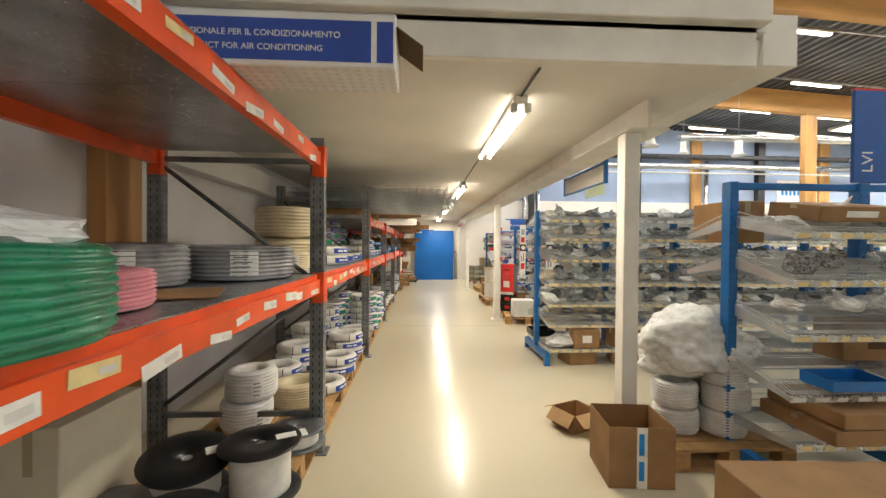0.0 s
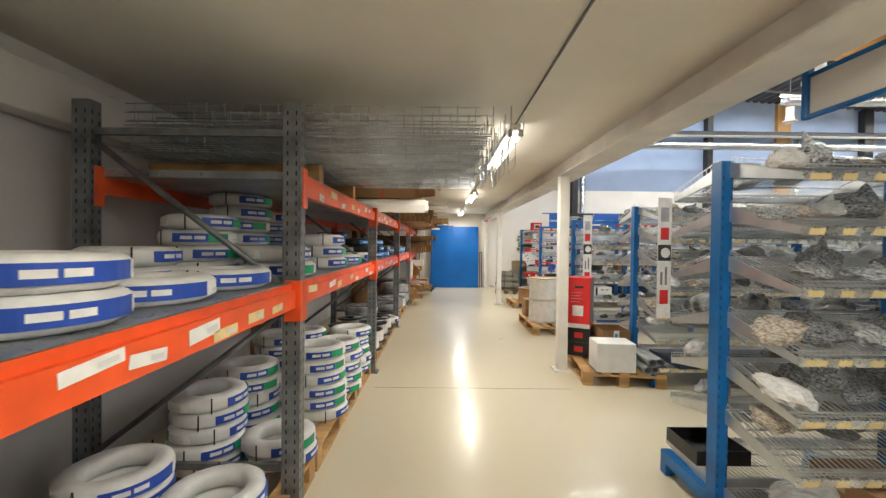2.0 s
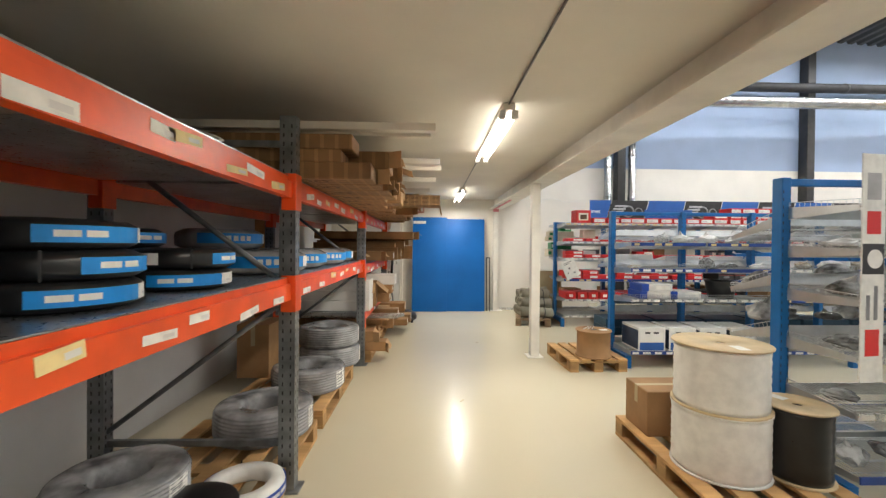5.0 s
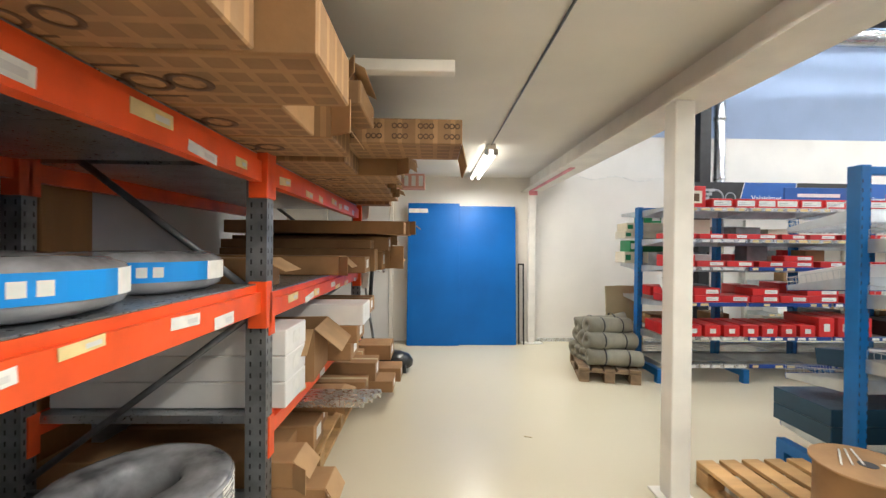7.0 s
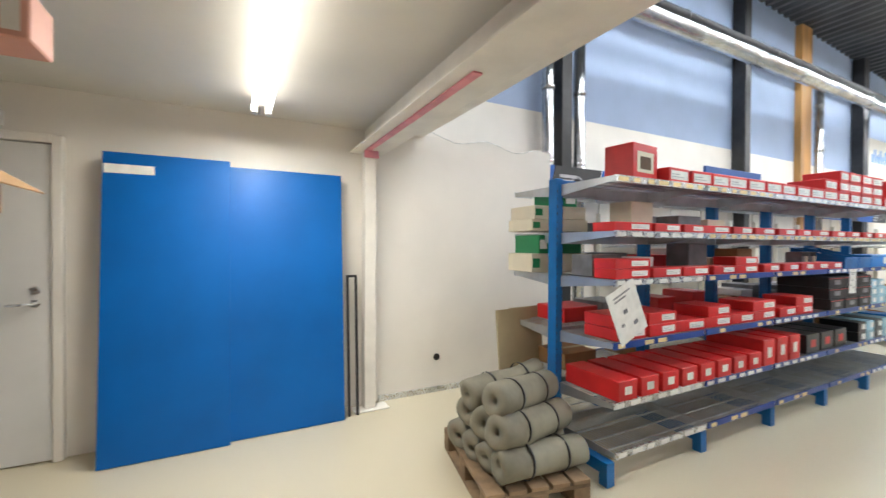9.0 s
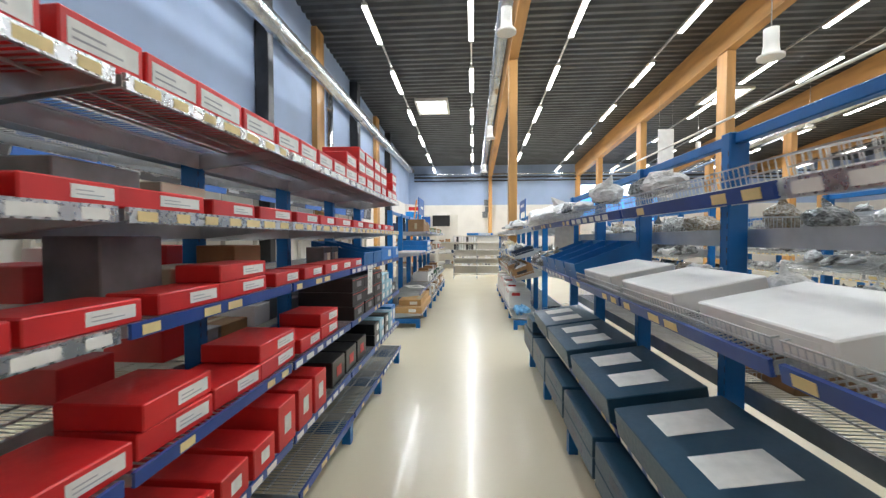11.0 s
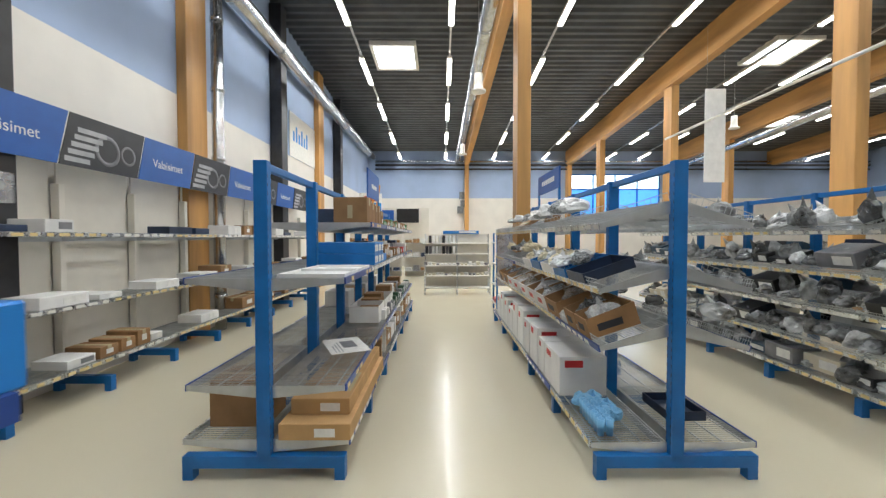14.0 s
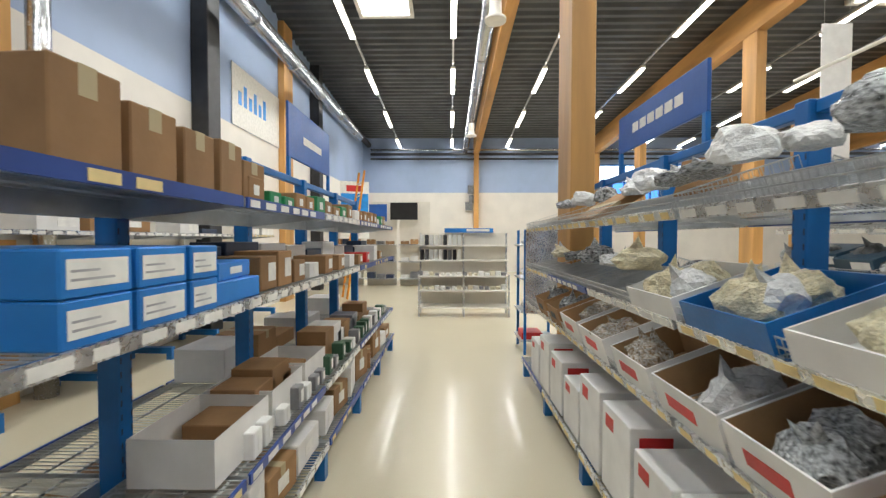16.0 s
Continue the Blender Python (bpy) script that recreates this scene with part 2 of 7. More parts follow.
def mesh_of(bm, name, material):
    me = bpy.data.meshes.new(name)
    bmesh.ops.recalc_face_normals(bm, faces=bm.faces[:])
    bm.to_mesh(me)
    bm.free()
    for m in (material if isinstance(material, (list, tuple)) else [material]):
        me.materials.append(m)
    return me


def part(name, bm, material, parent, label="", m=None):
    me = bm if isinstance(bm, bpy.types.Mesh) else mesh_of(bm, name, material)
    ob = new(name, me)
    ob.parent = parent
    if m is not None:
        ob.matrix_basis = m
    if label:
        ob["label"] = label
    return ob


def thing(name, label, category, group="", kind="", m=None):
    ob = new(name)
    ob.empty_display_size = 0.05
    if m is not None:
        ob.matrix_basis = m
    return tagged(ob, label, category, group, kind)


def solo(name, bm, material, label, category="", group="", kind="", m=None):
    ob = part(name, bm, material, None, "", m)
    return tagged(ob, label, category, group, kind)


def struct(name, bm, material, label="", category="", m=None):
    return solo(name, bm, material, label, category, "", "structure", m)


def text_mesh(words, size, material, depth=0.001):
    cu = bpy.data.curves.new("letters", "FONT")
    cu.body, cu.size, cu.extrude, cu.align_x, cu.align_y = words, size, depth, "CENTER", "CENTER"
    ob = bpy.data.objects.new("letters", cu)
    scene.collection.objects.link(ob)
    me = bpy.data.meshes.new_from_object(ob.evaluated_get(bpy.context.evaluated_depsgraph_get()))
    bpy.data.objects.remove(ob)
    me.materials.clear()
    me.materials.append(material)
    return me

# ---- large structure ----
def structure():
    struct("floor", bbox(WALL_W - 0.2, WALL_S - 0.2, -0.2, WALL_E + 0.2, WALL_N + 0.2, 0), M_FLOOR, "cream glossy epoxy floor with scuffs", "floor")
    struct("floor_joint", bbox(-0.6, 7.02, 0.0005, 1.35, 7.026, 0.0012), M_CARDDARK, "thin sawn joint across the floor", "joint")
    # west wall, the two pieces of the end wall and the hall's other walls
    struct("wall_west", bbox(WALL_W - 0.2, WALL_S, 0, WALL_W, WALL_N, 7.6), M_WALLGREY, "white painted panel wall behind pallet racks", "wall")
    struct("trim", bbox(WALL_W, 2.3, 2.02, WALL_W + 0.16, MEZZ_END, 2.26, 0.008), M_WALLGREY, "grey ledge beam along the wall under the ceiling", "trim")
    struct("wall_mezzanine_end", bbox(WALL_W, MEZZ_END, 0, 1.5, MEZZ_END + 0.15, 3.4), M_WALL, "white painted wall with a door", "wall")
    struct("wall_partition", bbox(1.52, MEZZ_END + 0.01, 0, 3.6, MEZZ_END + 0.13, 2.43), M_WALL, "low white partition board wall", "wall")
    struct("baseboard", bbox(1.62, MEZZ_END - 0.012, 0, 3.6, MEZZ_END + 0.008, 0.05), M_ZINC, "grey metal skirting along the partition", "baseboard")
    for nm, b in (("wall_north", (WALL_W, WALL_N, 0, WALL_E, WALL_N + 0.2, 3.36)), ("wall_east", (WALL_E, WALL_S, 0, WALL_E + 0.2, WALL_N, 3.36)),
                  ("wall_south", (WALL_W, WALL_S - 0.2, 0, WALL_E, WALL_S, 3.36))):
        struct(nm, bbox(*b), M_WALL, "white panel wall of the hall", "wall")
        struct(nm + "_upper", bbox(*b[:2], 3.36, *b[3:5], 7.6), M_BLUEBAND, "pale blue upper wall of the hall", "wall")
    # corrugated roof
    bm = bmesh.new()
    prof, x, step = [], WALL_W - 0.2, 0.26
    while x < WALL_E + 0.2:
        for dx, dz in ((0, 0), (0.05, 0.07), (0.13, 0.07), (0.18, 0)):
            prof.append((x + dx, roof(x + dx) + dz))
        x += step
    prev = None
    for px, pz in prof:
        cur = (bm.verts.new((px, WALL_S - 0.2, pz)), bm.verts.new((px, WALL_N + 0.2, pz)))
        if prev:
            bm.faces.new((prev[0], prev[1], cur[1], cur[0]))
        prev = cur
    ob = struct("ceiling", bm, M_ROOF, "dark grey corrugated steel roof deck", "ceiling")
    so = ob.modifiers.new("thickness", "SOLIDIFY")
    so.thickness = 0.02
    # mezzanine deck
    struct("ceiling_mezzanine", bbox(WALL_W, MEZZ_Y + 0.05, MEZZ_Z, MEZZ_X, MEZZ_END, MEZZ_Z + 0.16), M_CEIL, "smooth off-white ceiling under the mezzanine", "ceiling")
    struct("mezzanine_fascia", bbox(WALL_W, MEZZ_Y, MEZZ_Z - 0.01, MEZZ_X - 0.06, MEZZ_Y + 0.05, MEZZ_Z + 0.2, 0.004), M_WHITEPAINT, "white fascia board of the mezzanine", "fascia")
    struct("mezzanine_upper_fascia", bbox(WALL_W, MEZZ_Y - 0.06, MEZZ_Z + 0.2, MEZZ_X - 0.02, MEZZ_Y + 0.05, MEZZ_Z + 0.62, 0.006), M_WHITEPAINT, "white upper fascia of the mezzanine", "fascia")
    struct("mezzanine_side_fascia", bbox(MEZZ_X, MEZZ_Y + 0.03, MEZZ_Z + 0.01, MEZZ_X + 0.2, MEZZ_END, MEZZ_Z + 0.29, 0.004), M_WHITEPAINT, "white side fascia of the mezzanine", "fascia")
    struct("mezzanine_deck", bbox(WALL_W, MEZZ_Y, MEZZ_Z + 0.17, MEZZ_X - 0.01, MEZZ_END, MEZZ_Z + 0.6), M_WHITEPAINT, "white mezzanine deck edge", "deck")
    bm = bmesh.new()
    box(bm, 1.36, 2.62, 2.19, 1.64, MEZZ_END, 2.205)
    box(bm, 1.49, 2.62, 2.205, 1.51, MEZZ_END, 2.40)
    struct("mezzanine_edge_beam", bm, M_WHITEPAINT, "white painted steel beam at the mezzanine edge", "beam")
    for i, y in enumerate((2.75, 7.65, 12.68)):
        p = thing("steel_post", "white square steel post under the mezzanine edge", "post", "mezzanine posts", "structure", m=pose(1.43, y, 0))
        part("shaft", bbox(-0.055, -0.055, 0.012, 0.055, 0.055, 2.19, 0.01, 2), M_WHITEPAINT, p)
        part("base_plate", bbox(-0.1, -0.1, 0, 0.1, 0.1, 0.012, 0.003), M_WHITEPAINT, p)
    p = thing("steel_post", "white steel post standing against the end wall", "post", "mezzanine posts", "structure", m=pose(1.5, 16.3, 0))
    part("shaft", bbox(-0.05, -0.05, 0.012, 0.05, 0.05, 2.19, 0.01, 2), M_WHITEPAINT, p)
    part("base_plate", bbox(-0.14, -0.09, 0, 0.16, 0.05, 0.012, 0.003), M_WHITEPAINT, p)
    solo("pink_tape", bbox(1.44, 14.5, 2.180, 1.49, 16.2, 2.188), M_PINK, "faded pink tape under the edge beam", "tape")
    solo("pink_tape", bbox(1.44, 16.225, 2.13, 1.56, 16.245, 2.188), M_PINK, "pink tape end wrapped at the post top", "tape")
    # glulam frame
    for by, cols in ((12.75, (12.7, 26.3)), (7.75, (12.6, 17.45, 22.3, 26.3)), (2.75, (12.6, 17.45, 22.3)), (-2.25, (12.6, 22.3))):
        bm = bmesh.new()
        xs = [WALL_W, WALL_E]
        vs = []
        for x in xs:
            for dy in (-0.11, 0.11):
                for dz in (-0.74, -0.03):
                    vs.append(bm.verts.new((x, by + dy, roof(x) + dz)))
        for f in ((0, 1, 3, 2), (4, 6, 7, 5), (0, 4, 5, 1), (2, 3, 7, 6), (0, 2, 6, 4), (1, 5, 7, 3)):
            bm.faces.new([vs[i] for i in f])
        struct("glulam_beam", bm, M_GLULAM, "honey-coloured glulam roof beam", "beam")
        for cx in cols:
            struct("glulam_column", bbox(cx - 0.2, by - 0.1, 0, cx + 0.2, by + 0.1, roof(cx) - 0.74, 0.008), M_GLULAMV, "honey-coloured glulam column carrying a roof beam", "column")
    # wall columns
    for cx in (4.75, 9.5, 15.12, 20.1):
        struct("black_steel_column", bbox(cx - (0.1 if cx < 12 else 0.16), 17.34, 0, cx + (0.1 if cx < 12 else 0.16), 17.59, roof(cx) - 0.05, 0.01), M_BLACKSTEEL, "black square steel column at the hall wall", "column")
    # columns behind the racks: their shade is in the base colour
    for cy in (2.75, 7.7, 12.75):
        struct("glulam_column", bbox(WALL_W, cy - 0.16, 0, WALL_W + 0.12, cy + 0.16, 2.4, 0.006), M_GLULAMSHADE, "honey glulam column behind the racks, with shade put into its colour", "column")
    for cx in (12.2, 18.2):
        struct("glulam_column", bbox(cx - 0.24, 17.46, 0, cx + 0.24, 17.6, roof(cx) - 0.05, 0.008), M_GLULAMV, "honey-coloured glulam column at the hall wall", "column")
    # ducts and pipes
    def pipe(name, a, b, r, material, label, ribs=0):
        p = thing(name, label, "pipe", "", "structure")
        bm = bmesh.new()
        rod(bm, a, b, r, 20)
        part("tube", bm, material, p)
        a, b = Vector(a), Vector(b)
        for i in range(ribs):
            c = a.lerp(b, (i + 0.5) / ribs)
            d = (b - a).normalized() * 0.03
            bm = bmesh.new()
            rod(bm, c - d, c + d, r + 0.012, 20)
            part("collar", bm, material, p)
    pipe("spiral_duct", (3.0, 16.95, 4.85), (23.0, 16.95, 4.85), 0.13, M_SILVER, "long silver spiral duct along the hall wall", 12)
    pipe("dark_pipe", (3.0, 17.3, 5.35), (26.3, 17.3, 5.35), 0.11, M_DARKDUCT, "dark insulated pipe along the hall wall", 8)
    for px in (4.42, 5.02, 12.58):
        pipe("riser_duct", (px, 17.38, 0), (px, 17.38, 5.2), 0.085, M_SILVER, "silver vertical riser duct at the wall", 5)
    pipe("ceiling_duct", (8.6, 13.22, 5.08), (26.3, 13.22, 5.08), 0.115, M_SILVER, "silver spiral duct hung under the roof", 9)
    pipe("ceiling_duct", (11.0, 3.4, 5.2), (26.3, 3.4, 4.5), 0.11, M_SILVER, "silver spiral duct hung under the roof", 9)
    for zz, r, mm in ((4.95, 0.06, M_DARKDUCT), (5.12, 0.05, M_SILVER), (4.75, 0.04, M_BLACKSTEEL)):
        pipe("wall_pipe", (26.25, WALL_S, zz), (26.25, 17.2, zz), r, mm, "pipe running across the far wall", 6)
    pipe("conduit_pipe", (1.9, 9.8, 3.25), (14, 9.8, 3.25), 0.02, M_WHITEPAINT, "thin white conduit hung across the hall", 0)
    for x, y, z in ((8.75, 13.22, 4.72), (14.86, 13.22, 4.6), (21.2, 13.22, 4.6), (8.0, 9.9, 3.9), (15.8, 3.4, 4.95), (18.6, 5.2, 4.85), (4.6, 8.0, 3.6)):
        p = thing("duct_outlet", "white bell-shaped air outlet hanging from a duct", "air outlet", "air outlets", "structure", m=pose(x, y, z))
        bm = bmesh.new()
        lathe(bm, [(0.15, -0.18), (0.15, -0.14), (0.10, -0.12), (0.085, 0.0), (0.085, 0.2)], 20)
        part("bell", bm, M_WHITEPAINT, p)
        bm = bmesh.new()
        rod(bm, (0, 0, 0.2), (0, 0, max(0.3, roof(x) - z)), 0.008, 6)
        part("hanger", bm, M_ZINC, p)


structure()


def door_end():
    d = thing("door_1", "plain white flush door with lever handle", "door", "", "structure", m=pose(-1.0, MEZZ_END, 0))
    part("door_leaf", bbox(-0.44, -0.035, 0.01, 0.44, -0.003, 2.03, 0.004), M_WALLGREY, d)
    for a, b in ((-0.5, -0.445), (0.445, 0.5)):
        part("door_frame", bbox(a, -0.06, 0, b, -0.002, 2.09, 0.005), M_WALL, d)
    part("door_frame", bbox(-0.445, -0.06, 2.035, 0.445, -0.002, 2.09, 0.005), M_WALL, d)
    bm = bmesh.new()
    rod(bm, (0.36, -0.035, 1.02), (0.36, -0.09, 1.02), 0.01, 10)
    rod(bm, (0.365, -0.085, 1.02), (0.24, -0.085, 1.015), 0.009, 10)
    part("door_handle", bm, M_ZINC, d, "steel lever handle")
    for z in (1.02, 1.1):
        bm = bmesh.new()
        rod(bm, (0.36, -0.034, z), (0.36, -0.046, z), 0.025, 16)
        part("rosette", bm, M_ZINC, d)
    # two blue boards leaning on the end wall
    for x0, x1, y, z1, lab in ((-0.28, 0.45, 16.10, 2.0, "blue laminated board leaning against the end wall"), (0.44, 1.26, 16.15, 1.97, "blue laminated board leaning beside another board")):
        solo("blue_board", bbox(x0, -0.012, 0, x1, 0.012, z1, 0.003), M_BLUEPANEL, lab, "board", "blue boards", m=pose(0, y, 0.003, -4.6, 0, 0))
    solo("taped_label", bbox(-0.27, -0.016, 1.86, 0.0, -0.013, 1.92), M_LABEL, "white paper strip taped to a blue board", "label", m=pose(0, 16.10, 0.003, -4.6, 0, 0))
    fr = thing("leaning_trestle", "thin dark steel trestle leaning on the wall", "trestle", m=pose(1.33, 16.2, 0, -4, 0, 0))
    for i, b in enumerate(((-0.03, -0.012, 0, -0.012, 0.012, 1.15), (0.04, -0.012, 0, 0.058, 0.012, 1.15), (-0.012, -0.012, 1.13, 0.04, 0.012, 1.15))):
        part("bar", bbox(*b), M_BLACKSTEEL, fr)
    h = thing("wall_socket", "round black cable hole in the partition wall", "wall hole", m=pose(2.2, 16.41, 0.33, 90, 0, 0))
    bm = bmesh.new()
    lathe(bm, [(0.032, 0), (0.032, 0.012), (0.02, 0.014)], 16)
    part("ring", bm, M_BLACK, h)


door_end()


def lamps():
    # fluorescent fixtures under the roof, with their hanging track
    def fixture(kind_m):
        f = thing("ceiling_light", "white linear luminaire with bright tube", "ceiling light", "hall luminaires")
        part("housing", bbox(-0.75, -0.06, 0.03, 0.75, 0.06, 0.09, 0.008), M_WHITEPAINT, f)
        part("diffuser", bbox(-0.74, -0.055, 0.0, 0.74, 0.055, 0.03, 0.01), kind_m, f, "glowing white diffuser")
        return f
    first = None
    tilt = math.degrees(math.atan(0.06))
    for ly in LAMP_ROWS:
        t = thing("lamp_track", "grey lamp track hung under the roof", "lamp track", "lamp tracks", "structure")
        bm = bmesh.new()
        box(bm, -13.6 if ly > 0 else -16.6, -0.02, 0, 11.4, 0.02, 0.05, pose(15, ly, roof(15) - 0.28, 0, tilt, 0))
        part("rail", bm, M_ZINC, t)
        for lx in ([-0.25] if ly < 0 else []) + LAMP_X:
            m = pose(lx, ly, roof(lx) - 0.38, 0, tilt, 0)
            if first is None:
                first = fixture(M_LIGHT)
                first.matrix_basis = m
            else:
                copy_thing(first, m)
    # twin-tube battens under the mezzanine
    first = None
    for ly in MEZZ_LAMPS:
        if first is None:
            f = first = thing("batten_light", "twin-tube fluorescent batten under the ceiling", "ceiling light", "mezzanine battens")
            part("housing", bbox(-0.045, -0.78, 0.06, 0.045, 0.78, 0.11, 0.006), M_WHITEPAINT, f)
            for dx in (-0.045, 0.045):
                bm = bmesh.new()
                rod(bm, (dx, -0.73, 0.03), (dx, 0.73, 0.03), 0.016, 12)
                part("tube", bm, M_LIGHTMEZZ, f, "glowing fluorescent tube")
                for s in (-1, 1):
                    part("end_cap", bbox(dx - 0.022, s * 0.755 - 0.025, 0.005, dx + 0.022, s * 0.755 + 0.025, 0.06, 0.004), M_WHITEBOX, f)
            f.matrix_basis = pose(0.64, ly, MEZZ_Z - 0.115)
        else:
            copy_thing(first, pose(0.64, ly, MEZZ_Z - 0.115))
    bm = bmesh.new()
    rod(bm, (0.64, 2.2, MEZZ_Z - 0.012), (0.64, 16.3, MEZZ_Z - 0.012), 0.007, 8)
    struct("cable_conduit", bm, M_GALV, "thin grey cable run along the ceiling", "cable")
    # skylights
    first = None
    for sx, sy in ((17.2, 15.2), (16.9, 5.3), (22.0, 0.8), (11.5, -1.0)):
        m = pose(sx, sy, roof(sx) - 0.04, 0, tilt, 0)
        if first is None:
            s = first = thing("skylight", "square white dome skylight in the roof", "skylight", "skylights", "structure", m=m)
            part("pane", bbox(-0.6, -0.5, -0.02, 0.6, 0.5, 0.02), M_SKYLIGHT, s, "bright daylit pane")
            for b in ((-0.68, -0.58, 0.68, -0.5), (-0.68, 0.5, 0.68, 0.58), (-0.68, -0.5, -0.6, 0.5), (0.6, -0.5, 0.68, 0.5)):
                part("frame", bbox(b[0], b[1], -0.06, b[2], b[3], 0.05, 0.004), M_WHITEPAINT, s)
        else:
            copy_thing(first, m)


lamps()


# ---- pallet racking ----
rng = random.Random(7)


def tag_labels(parent, n, x, y0, y1, z0, z1, seed):
    r = random.Random(seed)
    for i in range(n):
        y = y0 + (y1 - y0) * (i + 0.2 + 0.6 * r.random()) / n
        w, h = r.uniform(0.045, 0.09), r.uniform(0.028, 0.045)
        z = r.uniform(z0 + h, z1 - 0.008)
        g = part("price_label", bbox(0, -w, -h / 2, 0.0015, w, h / 2), M_YELLOW if r.random() < 0.3 else M_LABEL, parent, m=pose(x, y, z - h / 2, r.uniform(-7, 7), 0, 0))
        part("print", bbox(0.0015, w * 0.1, -h * 0.25, 0.002, w * 0.8, h * 0.15), M_WALLGREY, g)


def pallet_rack():
    rack = thing("pallet_rack", "orange and grey steel pallet racking along the wall", "pallet rack")
    # upright with slots
    def upright_mesh():
        bm = bmesh.new()
        outline = ((-0.045, -0.035), (0.045, -0.035), (0.045, 0.035), (0.041, 0.035), (0.041, 0.02), (-0.041, 0.02), (-0.041, 0.035), (-0.045, 0.035))
        low, top = ([bm.verts.new((x, y, z)) for x, y in outline] for z in (0.012, 2.12))
        bm.faces.new(low[::-1])
        bm.faces.new(top)
        for k in range(8):
            q = (k + 1) % 8
            bm.faces.new((low[k], low[q], top[q], top[k]))
        return mesh_of(bm, "upright", M_GALV)
    um = upright_mesh()
    foot = mesh_of(bbox(-0.075, -0.06, 0, 0.075, 0.06, 0.012, 0.002), "base_plate", M_GALV)
    bm = bmesh.new()
    for i in range(40):
        z = 0.1 + i * 0.05
        for s in (-1, 1):
            box(bm, 0.0452, s * 0.02 - 0.004, z, 0.0458, s * 0.02 + 0.004, z + 0.022)
            box(bm, s * 0.022 - 0.004, -0.0358, z, s * 0.022 + 0.004, -0.0352, z + 0.022)
    slots = mesh_of(bm, "slots", M_BLACKSTEEL)
    for y in UPS:
        for x in (RX0, RX1):
            u = part("upright", um, None, rack, "dark galvanised upright with slots", m=pose(x, y, 0))
            part("base_plate", foot, None, u)
            tagged(part("slot_pattern", slots, None, u), kind="stuff")
        for z in (0.25, 1.95):
            part("frame_strut", bbox(RX0, y - 0.012, z, RX1, y + 0.012, z + 0.035), M_GALV, rack)
        for a, b in (((RX0, y, 0.3), (RX1, y, 1.1)), ((RX1, y, 1.15), (RX0, y, 1.95))):
            bm = bmesh.new()
            rod(bm, a, b, 0.016, 6)
            part("brace", bm, M_GALV, rack)
    levels = [(0, 1.09, 1.21), (0, 1.93, 2.05), (1, 1.09, 1.21), (2, 1.09, 1.21), (2, 1.66, 1.78), (3, 1.09, 1.21), (3, 1.66, 1.78), (4, 1.09, 1.21), (4, 1.66, 1.78),
              (5, 1.05, 1.16), (5, 1.66, 1.78), (5, 0.5, 0.6)]
    for k, (bay, z0, z1) in enumerate(levels):
        y0, y1 = UPS[bay] + 0.04, UPS[bay + 1] - 0.04
        for x, front in ((RX0, False), (RX1, True)):
            bm = bmesh.new()
            s = 1 if front else -1
            # stepped box section
            box(bm, x - 0.02, y0, z0, x + 0.028, y1, z1 - 0.03)
            box(bm, x - 0.02 if front else x, y0, z1 - 0.03, x + 0.008 if front else x + 0.028, y1, z1)
            beam = part("beam", bm, M_ORANGE, rack, "orange painted steel beam")
            for yy, e in ((y0, -1), (y1, 1)):
                part("beam_connector", bbox(x - 0.03, yy - 0.03 + 0.02 * e, z0 - 0.07, x + 0.052, yy + 0.03 + 0.02 * e, z1 + 0.015, 0.003), M_ORANGE, beam)
            if front:
                tag_labels(beam, rng.randint(7, 10) if z0 > 1 else 4, x + 0.029, y0 + 0.1, y1 - 0.1, z0 - 0.005, z1 - 0.02, k + 11)
        # deck of galvanised panels
        n = 4
        for i in range(n):
            ya, yb = y0 + (y1 - y0) * i / n + 0.003, y0 + (y1 - y0) * (i + 1) / n - 0.003
            bm = bbox(RX0 + 0.03, ya, z1 - 0.035, RX1 - 0.022, yb, z1 + 0.003)
            box(bm, RX1 - 0.02, ya, z1 + 0.001, RX1 + 0.006, yb, z1 + 0.006)
            part("deck_panel", bm, M_DECK, rack, "galvanised deck panel")


pallet_rack()


# ---- coils, drums and cartons ----
def coil_mesh(R, r, h, material, ridges=0, soft=0.35):
    """A ring of wound cable: outer radius R, inner r, height h."""
    bm = bmesh.new()
    prof = []
    n = max(6, ridges * 4 // 2)
    c = h * soft * 0.5
    for i in range(n + 1):
        z = h * i / n
        e = min(z, h - z)
        dr = 0 if e > c else -c * (1 - math.sqrt(max(0, 1 - (1 - e / c) ** 2)))
        wob = 0.012 * abs(math.sin(math.pi * i / 4)) - 0.009 if ridges else 0.0
        prof.append((R + dr + wob, z))
    prof += [(R - c - 0.01, h), (r + c * 0.6, h), (r, h - c * 0.6), (r, c * 0.6), (r + c * 0.6, 0)]
    lathe(bm, prof, 32, closed=True)
    for v in bm.verts:
        v.co += 0.004 * noise.noise_vector(v.co * 9)
    return mesh_of(bm, "winding", material)


def band_mesh(R, z0, z1, a0, a1, material, t=0.003):
    """A curved label on a coil between two angles (degrees)."""
    bm = bmesh.new()
    n = max(3, int(abs(a1 - a0) / 9))
    rows = []
    for i in range(n + 1):
        a = radians(a0 + (a1 - a0) * i / n)
        rows.append([bm.verts.new((rr * math.cos(a), rr * math.sin(a), z)) for rr, z in ((R, z0), (R + t, z0), (R + t, z1), (R, z1))])
    for p, q in zip(rows, rows[1:]):
        for j in range(4):
            bm.faces.new((p[j], q[j], q[(j + 1) % 4], p[(j + 1) % 4]))
    bm.faces.new(rows[0])
    bm.faces.new(rows[-1][::-1])
    return mesh_of(bm, "label_band", material)


COILS = {}


